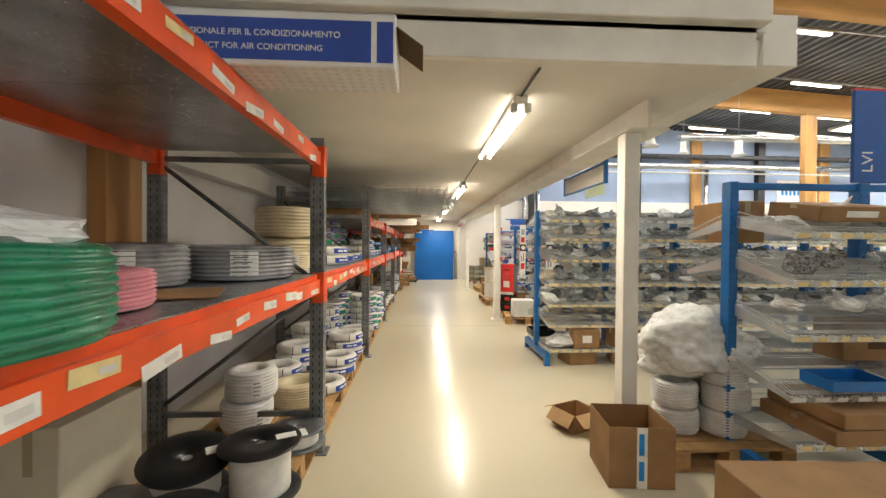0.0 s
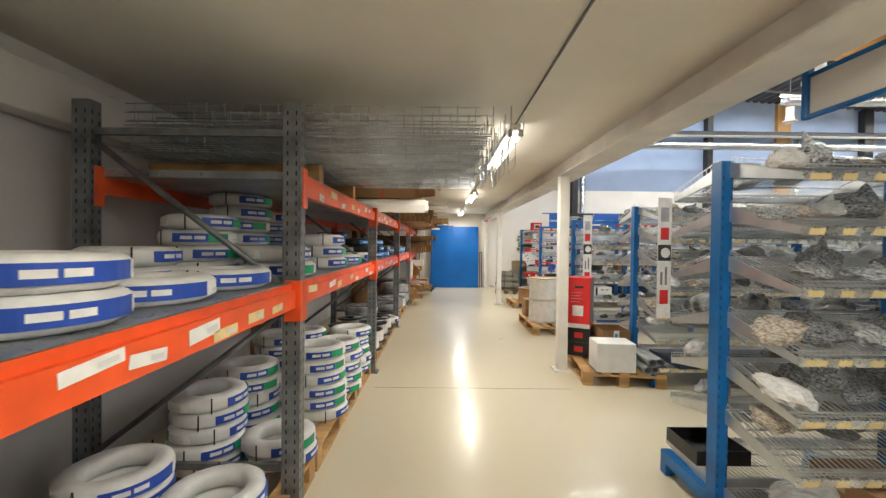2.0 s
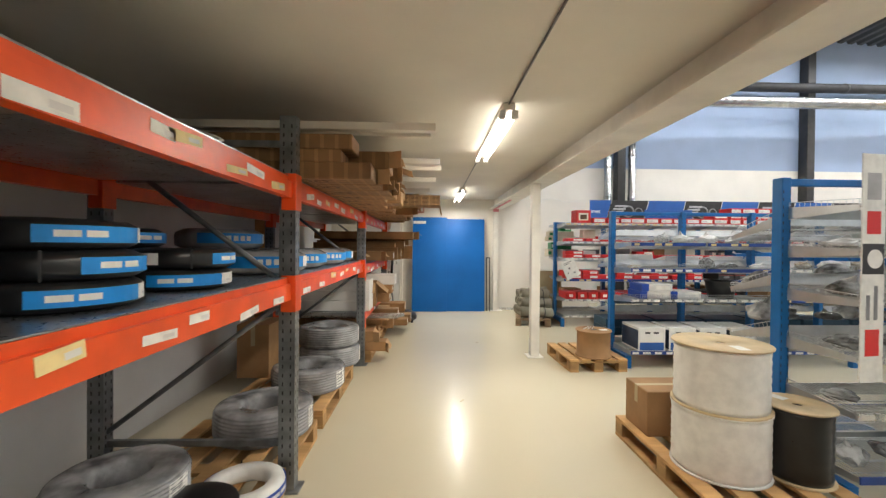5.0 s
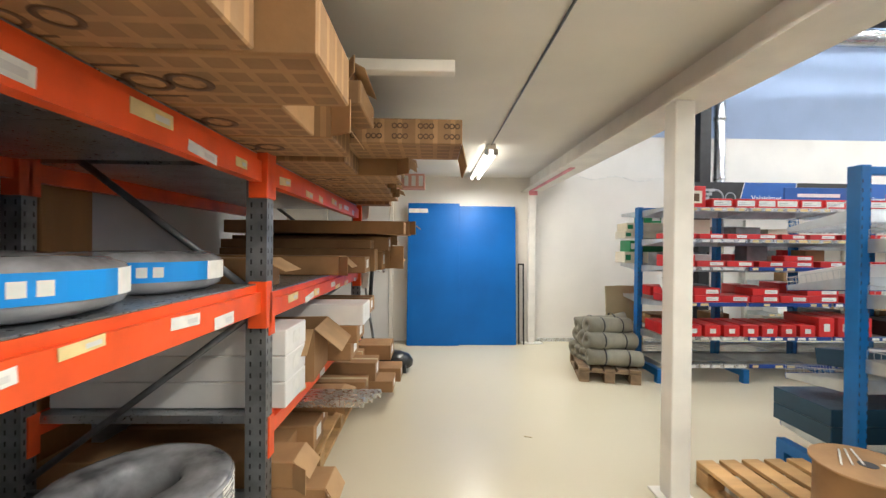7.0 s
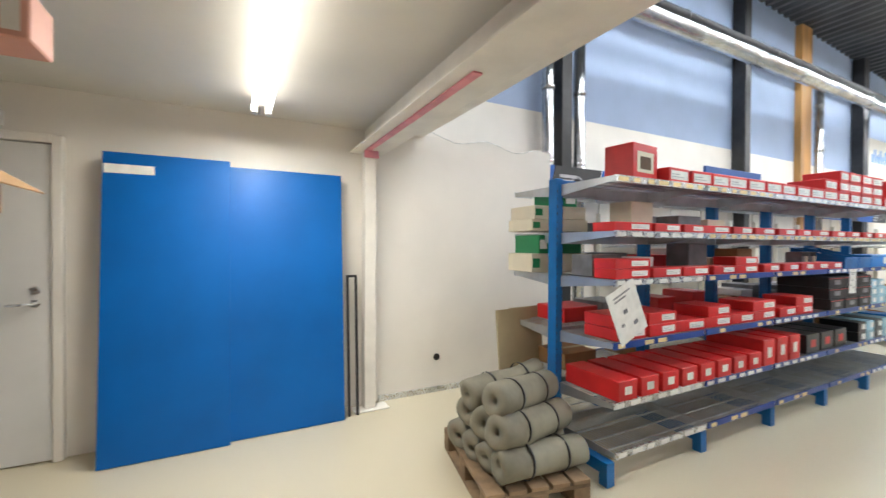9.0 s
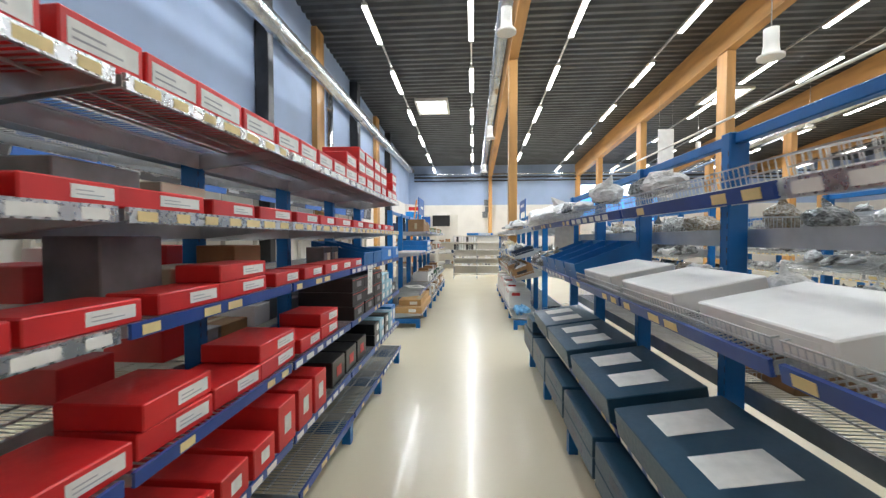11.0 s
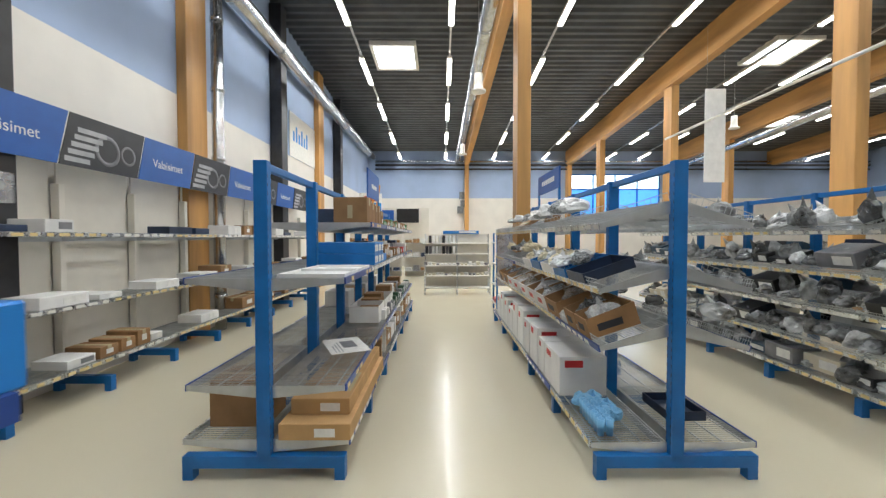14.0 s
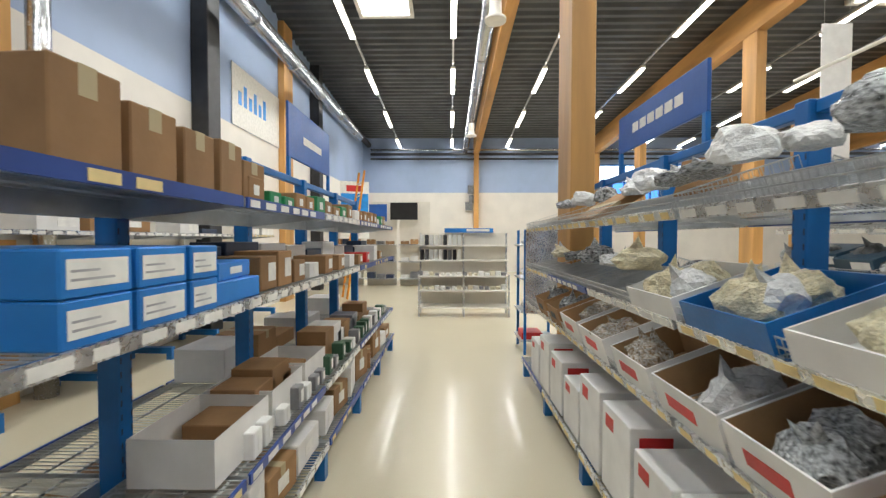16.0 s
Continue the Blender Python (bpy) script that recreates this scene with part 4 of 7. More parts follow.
    lathe(bm, [(0.0338, 0.004), (0.0338, 1.497), (0.026, 1.497), (0.026, 0.004)], 20, pose(-1.62, 0, 0, 0, 90, 0), closed=True)
    part("core", bm, M_CARDIN, first, "brown cardboard core tube")
    for q, dx in ((7.6, 0.02), (7.82, -0.03)):
        copy_thing(first, pose(dx, q, UK + 0.046) @ Matrix.Diagonal((1, 1.2, 1.2, 1)))
    # bay 6, cartons on three levels
    r = random.Random(5)
    for k in range(3):
        carton(-1.17, 12.56, 0.607 + 0.125 * k, 1.1, 0.3, 0.123, M_WHITEBOX, "long white carton stacked in the rack", tape=False, lab_side="e", group="white rack cartons")
    open_box(-0.86, 12.98, 0.607, 0.5, 0.42, 0.3, 4, M_CARD, "large open brown carton with hanging flaps", True)
    for k in range(3):
        solo("aluminium_profile", bbox(-1.6, -0.03, 0, -0.32, 0.03, 0.04, 0.004), M_ZINC, "length of silver aluminium profile on cartons", "profile", "aluminium profiles", m=pose(0.04 * k, 12.85 + 0.07 * k, 0.447))
    bm = bmesh.new()
    for k in range(5):
        lathe(bm, [(0.26 + 0.006 * k, 0.012 * k), (0.272 + 0.006 * k, 0.006 + 0.012 * k), (0.26 + 0.006 * k, 0.012 + 0.012 * k), (0.25 + 0.006 * k, 0.006 + 0.012 * k)], 28, closed=True)
    solo("cable_loop", bm, M_WHITECABLE, "loose coil of pale cable on the top deck", "cable", m=pose(-1.0, 9.1, UK + 0.01, 12, 14, 0))
    for y, w, z, h, xe, fl, lb in ((12.5, 0.26, 1.167, 0.15, -0.78, "e", ""), (13.43, 0.24, 1.167, 0.14, -0.61, "e", "e"), (13.68, 0.24, 1.167, 0.13, -0.46, "", "e"), (13.93, 0.2, 1.167, 0.19, -0.42, "", ""), (14.14, 0.22, 1.167, 0.17, -0.38, "", "e"), (14.37, 0.3, 1.167, 0.22, -0.34, "e", "e"),
                                 (13.95, 0.2, 1.358, 0.075, -0.46, "", ""), (14.15, 0.24, 1.339, 0.13, -0.33, "", "e"), (14.4, 0.28, 1.388, 0.10, -0.34, "e", "e"), (14.0, 0.3, 1.489, 0.11, -0.18, "", ""), (14.31, 0.34, 1.489, 0.13, -0.15, "e", "")):
        carton((RX0 + 0.02 + xe) / 2, y + w / 2, z, xe - RX0 - 0.02, w - 0.012, h, M_CARD, "long cardboard carton stacked in the rack", tape=False, flap=fl, lab_side=lb, group="rack cartons")
    for z, top, y0, y1, ov in ((0.607, 1.0, 13.5, 14.6, 0.14), (0.144, 0.40, 12.35, 14.7, 0.42)):
        y = y0
        while y < y1 - 0.2:
            w = r.uniform(0.2, 0.38)
            zz = z
            while zz < top - 0.1:
                h = r.uniform(0.09, 0.16)
                lx = 1.1 + r.uniform(-0.1, ov)
                carton(RX0 + 0.02 + lx / 2, y + w / 2, zz, lx, w - 0.015, h, M_CARD if r.random() < 0.96 else M_WHITEBOX, "long cardboard carton stacked in the rack", tape=r.random() < 0.3, flap="e" if r.random() < 0.35 else "", lab_side="e" if r.random() < 0.6 else "", group="rack cartons")
                zz += h + 0.001
                if r.random() < 0.3:
                    break
            y += w
    for k, (h, mm) in enumerate(((0.118, M_CARD), (0.118, M_CARD), (0.14, M_WHITEBOX))):
        carton(-1.08 + 0.02 * k, 13.35, 0.607 + 0.12 * k, 1.22 + 0.04 * k, 0.28, h, mm, "long white carton with a paper label" if k == 2 else "long cardboard carton stacked in the rack", tape=False, lab_side="e", group="rack cartons")
    pallet(-1.0, 13.0, 90)
    pallet(-1.0, 14.1, 90)


rack_goods()


def wire_trays():
    first = None
    for i, (y, z) in enumerate([(5.42 + 0.27 * (i % 5) + 0.05 * (i // 5 % 2), 1.90 + 0.06 * (i // 5)) for i in range(20)]):
        if first is None:
            first = thing("wire_cable_tray", "zinc wire mesh cable tray lying across the rack", "cable tray", "cable trays")
            bm = bmesh.new()
            L = 1.98
            prof = ((-0.13, 0.1), (-0.13, 0.05), (-0.13, 0.0), (-0.08, 0.0), (-0.03, 0), (0.03, 0), (0.08, 0), (0.13, 0.0), (0.13, 0.05), (0.13, 0.1))
            for y_, z_ in prof:
                rod(bm, (0, y_, z_), (L, y_, z_), 0.0026, 4)
            tagged(part("wire_bed", bm, M_TRAY, first), kind="stuff")
            bm = bmesh.new()
            for k in range(22):
                x = 0.05 + 0.1 * k
                rod(bm, (x, -0.13, 0), (x, 0.13, 0), 0.0026, 4)
                for s in (-1, 1):
                    rod(bm, (x, s * 0.13, 0), (x, s * 0.13, 0.11), 0.0025, 4)
            tagged(part("wire_ribbing", bm, M_TRAY, first), kind="stuff")
            first.matrix_basis = pose(-1.7, y, z)
        else:
            copy_thing(first, pose(-1.7 + rng.uniform(-0.04, 0.06), y, z))
    for y in (5.6, 6.55):
        solo("timber_batten", bbox(RX0, -0.04, 0, RX1, 0.04, 0.11, 0.004), M_PALLET, "timber batten carrying wire trays", "batten", "battens", m=pose(0, y, UK))


wire_trays()


# ---- blue shelving gondolas ----
SHELF = {}
BAYW = 0.9


def shelf_meshes(d, fence):
    """Wire shelf of one bay: origin at the back edge in the middle, depth along -y."""
    key = (d, fence)
    if key in SHELF:
        return SHELF[key]
    w = BAYW - 0.03
    bm = bmesh.new()
    for i in range(35):
        x = -w / 2 + w * i / 34
        box(bm, x - 0.0018, -d, -0.004, x + 0.0018, 0, 0)
    for k in range(4):
        y = -d * (k + 0.15) / 3.6
        box(bm, -w / 2, y - 0.004, -0.012, w / 2, y + 0.004, -0.004)
    wires = mesh_of(bm, "wire_grid", M_WIRE)
    # one bent frame: two tapered brackets joined by the front and the back rail
    bm = bmesh.new()
    a, b, t = w / 2 + 0.003, w / 2 - 0.003, 0.006
    low, deep = -0.03, -0.075
    def ring(z_front, z_back):
        outer = [bm.verts.new(v) for v in ((-a, -d - t / 2, z_front), (a, -d - t / 2, z_front), (a, t / 2, z_back), (-a, t / 2, z_back))]
        inner = [bm.verts.new(v) for v in ((-b, -d + t / 2, z_front), (b, -d + t / 2, z_front), (b, -t / 2, z_back), (-b, -t / 2, z_back))]
        return outer, inner
    (to, ti), (lo, li) = ring(-0.001, -0.001), ring(low, deep)
    for k in range(4):
        q = (k + 1) % 4
        bm.faces.new((to[k], to[q], ti[q], ti[k]))
        bm.faces.new((lo[q], lo[k], li[k], li[q]))
        bm.faces.new((lo[k], lo[q], to[q], to[k]))
        bm.faces.new((li[q], li[k], ti[k], ti[q]))
    grid = (mesh_of(bm, "shelf_frame", M_WIRE), wires)
    strips = []
    for v in range(6):
        r = random.Random(40 + v)
        bm = bmesh.new()
        box(bm, -w / 2, -d - 0.012, -0.035, w / 2, -d, 0.004)
        for i in range(7):
            if r.random() < (0.6 if v < 3 else 0.85):
                x = -w / 2 + w * (i + 0.5) / 7
                k = len(bm.faces)
                box(bm, x - r.uniform(0.025, 0.05), -d - 0.0135, -0.030, x + r.uniform(0.025, 0.05), -d - 0.012, -0.004)
                bm.faces.ensure_lookup_table()
                for f in bm.faces[k:]:
                    f.material_index = 1 if v % 3 else 2
        strips.append(mesh_of(bm, "price_strip", (M_PRICE if v < 3 else M_ZINC, M_YELLOW, M_LABEL)))
    bm = bmesh.new()
    if fence:
        for i in range(45):
            x = -w / 2 + w * i / 44
            box(bm, x - 0.001, -d + 0.002, 0, x + 0.001, -d + 0.004, fence)
        for zz in (fence, fence * 0.5):
            box(bm, -w / 2, -d + 0.001, zz - 0.002, w / 2, -d + 0.005, zz + 0.002)
        for s in (-1, 1):
            for j in range(12):
                y = -d * j / 12
                box(bm, s * w / 2 - 0.001, y - 0.001, 0, s * w / 2 + 0.001, y + 0.001, fence)
            box(bm, s * w / 2 - 0.002, -d, fence - 0.002, s * w / 2 + 0.002, 0, fence + 0.002)
    fen = mesh_of(bm, "wire_fence", M_WIRE) if fence else (bm.free() or None)
    SHELF[key] = (grid, strips, fen)
    return SHELF[key]


CROSS = -0.34


def run_x(x, y):
    """The runs beyond the cross aisle start 0.34 m nearer to it than their own count of bays."""
    return x + CROSS if x > 8.0 and y < 17 else x


def shelf_at(x, y, z, tilt, side):
    """The pose of a shelf of a run on the line y; depth goes along its -y."""
    off = 0.042 * (1 if side > 0 else -1)
    return pose(run_x(x, y), y - off, z, 0, 0, 0 if side > 0 else 180) @ pose(0, 0, 0, tilt, 0, 0)


def gondola(name_label, x0, n, y, levels, strip=(0, 1, 2, 3), paint=None, d=0.42, height=1.85, sides=(1, -1), rail=True, tilt=0.0, fence=0.05, group="shelving rows", north=None, empty=()):
    """A run of n bays along x from x0, uprights on the line y. levels: heights; sides: 1 faces -y, -1 faces +y."""
    g = thing("shelving_unit", name_label, "shelving", group)
    r = random.Random(int(x0 * 100 + y * 10))
    bm = bbox(-0.03, -0.04, 0.1, 0.03, 0.04, height, 0.004)
    um = mesh_of(bm, "upright", paint or M_BLUE)
    bm = bmesh.new()
    for i in range(int(height / 0.05) - 4):
        for q in (-1, 1):
            box(bm, q * 0.022 - 0.003, -0.0406, 0.15 + 0.05 * i, q * 0.022 + 0.003, -0.0401, 0.172 + 0.05 * i)
            box(bm, q * 0.022 - 0.003, 0.0401, 0.15 + 0.05 * i, q * 0.022 + 0.003, 0.0406, 0.172 + 0.05 * i)
    sm = mesh_of(bm, "slots", M_NAVY)
    bm = bmesh.new()
    ya, yb = (-d - 0.05 if 1 in sides else -0.06), (d + 0.05 if -1 in sides else 0.06)
    box(bm, -0.03, ya, 0.07, 0.03, yb, 0.14)
    for yy in (ya, yb):
        s = 1 if yy < 0 else -1
        box(bm, -0.03, yy if s > 0 else yy - 0.06, 0.0, 0.03, yy + 0.06 if s > 0 else yy, 0.07)
    fm = mesh_of(bm, "foot", M_BLUE)
    for i in range(n + 1):
        u = part("upright", um, None, g, m=pose(run_x(x0 + BAYW * i, y), y, 0))
        if paint is None:
            tagged(part("slot_pattern", sm, None, u), kind="stuff")
        part("foot", fm, None, g, m=pose(run_x(x0 + BAYW * i, y), y, 0))
    if rail:
        for i in range(n):
            xa = run_x(x0 + BAYW * i, y)
            part("top_rail", bbox(xa + 0.03, y - 0.02, height - 0.05, xa + BAYW - 0.03, y + 0.02, height - 0.005, 0.004), M_BLUE, g)
    for s in sides:
        rz = 0 if s > 0 else 180
        lv, tl = (levels, tilt) if s > 0 or north is None else north
        for i in range(n):
            cx = x0 + BAYW * (i + 0.5)
            for k, z in enumerate(lv):
                if (i, k) in empty:
                    continue
                grid, strips, fen = shelf_meshes(d if k else d + 0.02, fence if k else 0)
                sh = part("shelf", grid[0], None, g, "zinc wire shelf", m=shelf_at(cx, y, z, tl if k else 0.0, s))
                tagged(part("wire_grid", grid[1], None, sh), kind="stuff")
                part("price_strip", strips[r.choice(strip if k < 4 else (3, 4, 5))], None, sh, "price strip with paper labels")
                if fen:
                    tagged(part("wire_fence", fen, None, sh), kind="stuff")
    return g


LV_RED = [0.20, 0.48, 0.83, 1.20, 1.487, 1.81]
LV_BAG = [0.20, 0.60, 0.84, 1.09, 1.37, 1.62, 1.84]
LV_STD = [0.22, 0.54, 1.17, 1.53]
LV_TILT = [0.20, 0.90, 1.24, 1.62]


LV_FLAT = [0.20, 0.80, 1.15, 1.45]


def shelving():
    gondola("blue shelving with red cartons on wire shelves", 2.42, 5, 15.03, LV_RED, fence=0)
    gondola("blue shelving with cartons and lamps", 9.06, 6, 15.03, LV_STD, fence=0, empty=((0, 3),))
    gondola("blue shelving with blue bins and dark cartons", 2.4, 5, 12.63, LV_FLAT, north=([0.25, 0.66, 1.24, 1.62], 12), fence=0.05)
    gondola("blue shelving with tilted wire shelves of fittings", 9.05, 5, 12.63, LV_TILT, tilt=18, strip=(0, 3, 4, 5), fence=0.05)
    bagged = "blue shelving with tilted shelves full of plastic bags"
    gondola(bagged, 2.35, 5, 10.1, [0.2, 0.55, 0.85, 1.15, 1.42, 1.66], tilt=3, strip=(2, 3, 4, 5), fence=0.03, north=(LV_TILT, 18))
    gondola(bagged, 8.95, 5, 10.25, [0.2, 0.6, 0.92, 1.24, 1.6], tilt=18, strip=(3, 4, 5), fence=0.04)
    gondola(bagged, 2.2, 5, 7.55, LV_BAG, tilt=18, strip=(3, 4, 5), fence=0.04)
    gondola(bagged, 8.95, 5, 7.4, LV_TILT, tilt=18, strip=(3, 4, 5), fence=0.04, sides=(-1,))
    gondola(bagged, 1.48, 6, 5.13, LV_BAG, tilt=16, strip=(3, 4, 5), fence=0.03)
    gondola(bagged, 8.95, 5, 4.75, LV_TILT, tilt=18, strip=(3, 4, 5), fence=0, sides=(-1,))
    gondola("blue shelving with bags and cartons beside the mezzanine", 2.05, 4, 2.6, [0.33, 0.70, 1.04, 1.35, 1.62], tilt=16, strip=(3, 4, 5), fence=0.03)
    w = gondola("blue wall shelving with pale back panels", 5.6, 12, 17.5, [0.32, 0.85, 1.45], sides=(1,), height=1.9, rail=False, paint=M_CREAMWALL, strip=(3, 4, 5), group="wall shelving", fence=0)
    for i in range(12):
        part("back_panel", bbox(5.6 + 0.9 * i + 0.034, 17.545, 0.3, 5.6 + 0.9 * (i + 1) - 0.034, 17.56, 2.1, 0.003), M_CREAMWALL, w, "pale perforated back panel")


shelving()


# ---- goods on the blue shelving ----
M_MIDGREY = mat("pale_print", (0.42, 0.42, 0.43), 0.6)
BAG = []
for v in range(8):
    rv = random.Random(90 + v)
    bm = bmesh.new()
    bmesh.ops.create_icosphere(bm, subdivisions=3, radius=1.0)
    off = Vector((v * 3.1, v * 1.7, 0))
    for vert in bm.verts:
        c = vert.co.copy()
        k = 1 + 0.30 * noise.noise(c * 1.3 + off) + 0.20 * noise.noise(c * 3.1 + off) + 0.10 * noise.noise(c * 7 + off)
        c *= k
        c.z = max(c.z, -0.62)
        vert.co = Vector((c.x * 0.5, c.y * 0.5, (c.z + 0.62) * 0.5))
    # a gathered bag neck on some
    if v % 2:
        top = max(bm.verts, key=lambda q: q.co.z + 0.3 * q.co.x)
        top.co += Vector((0.15, 0.05, 0.35))
    BAG.append([mesh_of(bm.copy(), "bag", mm) for mm in (M_BAG, M_BAGWHITE, M_BAGBROWN, M_CREAMBAG, M_BAGDARK)])
    bm.free()
BAG_LABEL = ("crumpled clear plastic bag of small fittings", "crumpled white plastic bag on a wire shelf", "clear plastic bag of brass fittings", "open bag of cream plastic parts", "clear plastic bag of dark metal fittings")


def bag(m, w, d, h, tone=0, v=None, r=rng):
    ob = new("plastic_bag", BAG[r.randrange(8) if v is None else v][tone])
    ob.matrix_basis = m @ Matrix.Diagonal((w, d, h, 1))
    return tagged(ob, BAG_LABEL[tone], "plastic bag", "bagged fittings")


def bag_rows(x0, n, y, levels, tilt, side, seed, per=5, tones=(0, 0, 0, 1, 1, 2), stuff=False, skip=0.1, hmax=0.15):
    """Fill the shelves of one side of a run with bags of parts."""
    r = random.Random(seed)
    joined = bmesh.new() if stuff else None
    for k, z in enumerate(levels):
        for i in range(n):
            base = shelf_at(x0 + BAYW * (i + 0.5), y, z, tilt if k or tilt == 0 else 0, side)
            for j in range(per):
                if r.random() < skip:
                    continue
                x = -BAYW / 2 + BAYW * (j + 0.5) / per + r.uniform(-0.03, 0.03)
                m = base @ pose(x, -r.uniform(0.17, 0.31), 0.002, r.uniform(-6, 6), r.uniform(-6, 6), r.uniform(0, 360))
                w, d, h = r.uniform(0.12, 0.19), r.uniform(0.12, 0.24), r.uniform(0.05, hmax)
                tone = r.choice(tones)
                if stuff:
                    k0 = len(joined.verts)
                    joined.from_mesh(BAG[r.randrange(8)][0])
                    joined.verts.ensure_lookup_table()
                    mm = m @ Matrix.Diagonal((w, d, h, 1))
                    for q in joined.verts[k0:]:
                        q.co = mm @ q.co
                else:
                    bag(m, w, d, h, tone, r=r)
    if stuff:
        solo("bagged_fittings", joined, M_BAGSTUFF, "rows of clear plastic bags filling the shelves", "plastic bags", kind="stuff")


def crate(m, lx, ly, lz, material, label, face="", name="carton", group="cartons", face_mat=None, bars=0):
    """A carton that stands on the middle of its base; face: a label on its -y side."""
    if name == "carton" and group.endswith("cartons"):
        name = group[:-1].replace(" ", "_")
    ob = solo(name, bbox(-lx / 2, -ly / 2, 0, lx / 2, ly / 2, lz, min(0.004, lz * 0.08), 1), material, label, "carton", group, m=m)
    if material == M_CARD and max(lx, ly) > 0.24:
        if lx >= ly:
            part("tape", bbox(-lx / 2 - 0.0005, -0.022, lz * 0.7, lx / 2 + 0.0005, 0.022, lz + 0.0006), M_BOARD, ob, "pale packing tape")
        else:
            part("tape", bbox(-0.022, -ly / 2 - 0.0005, lz * 0.7, 0.022, ly / 2 + 0.0005, lz + 0.0006), M_BOARD, ob, "pale packing tape")
    if face:
        w0, w1, h0, h1 = {"wide": (-0.42, 0.42, 0.2, 0.8), "half": (-0.05, 0.42, 0.25, 0.8), "small": (-0.18, 0.2, 0.3, 0.7), "band": (-0.5, 0.5, 0.3, 0.6)}[face]
        lb = part("label", bbox(lx * w0, -ly / 2 - 0.0012, lz * h0, lx * w1, -ly / 2 - 0.0002, lz * h1), face_mat or M_LABEL, ob, "printed paper label")
        for b in range(bars):
            zz = lz * (h0 + (h1 - h0) * (0.25 + 0.3 * b))
            part("print", bbox(lx * (w0 + 0.05), -ly / 2 - 0.0018, zz, lx * (w0 + (w1 - w0) * (0.75 - 0.25 * b)), -ly / 2 - 0.0013, zz + lz * (h1 - h0) * 0.09), M_MIDGREY, lb)
    return ob


def open_tray(m, lx, ly, lz, material, label, slope=0.0, name="storage_bin", inner=None, group="storage bins"):
    """An open bin; its front (-y) is lower by the share slope."""
    t = thing(name, label, name.replace("_", " "), group, m=m)
    w = 0.006
    zf = lz * (1 - slope)
    def side(x):
        bm = bmesh.new()
        vs = box(bm, x, -ly / 2, 0, x + w, ly / 2, lz)
        for i in (4, 5):
            vs[i].co.z = zf
        return bm
    part("side", side(-lx / 2), material, t)
    part("side", side(lx / 2 - w), material, t)
    part("front", bbox(-lx / 2 + w, -ly / 2, 0, lx / 2 - w, -ly / 2 + w, zf), material, t)
    part("back", bbox(-lx / 2 + w, ly / 2 - w, 0, lx / 2 - w, ly / 2, lz), material, t)
    part("bottom", bbox(-lx / 2 + w, -ly / 2 + w, 0, lx / 2 - w, ly / 2 - w, 0.005), inner or material, t)
    if inner:
        for x in (-lx / 2 + w + 0.0005, lx / 2 - w - 0.0015):
            bm = bmesh.new()
            vs = box(bm, x, -ly / 2 + w, 0.006, x + 0.001, ly / 2 - w, lz - 0.002)
            for i in (4, 5):
                vs[i].co.z = zf - 0.002
            part("liner", bm, inner, t, "brown cardboard inside")
        part("liner", bbox(-lx / 2 + w + 0.002, ly / 2 - w - 0.0015, 0.006, lx / 2 - w - 0.002, ly / 2 - w - 0.0005, lz - 0.002), inner, t, "brown cardboard inside")
    return t


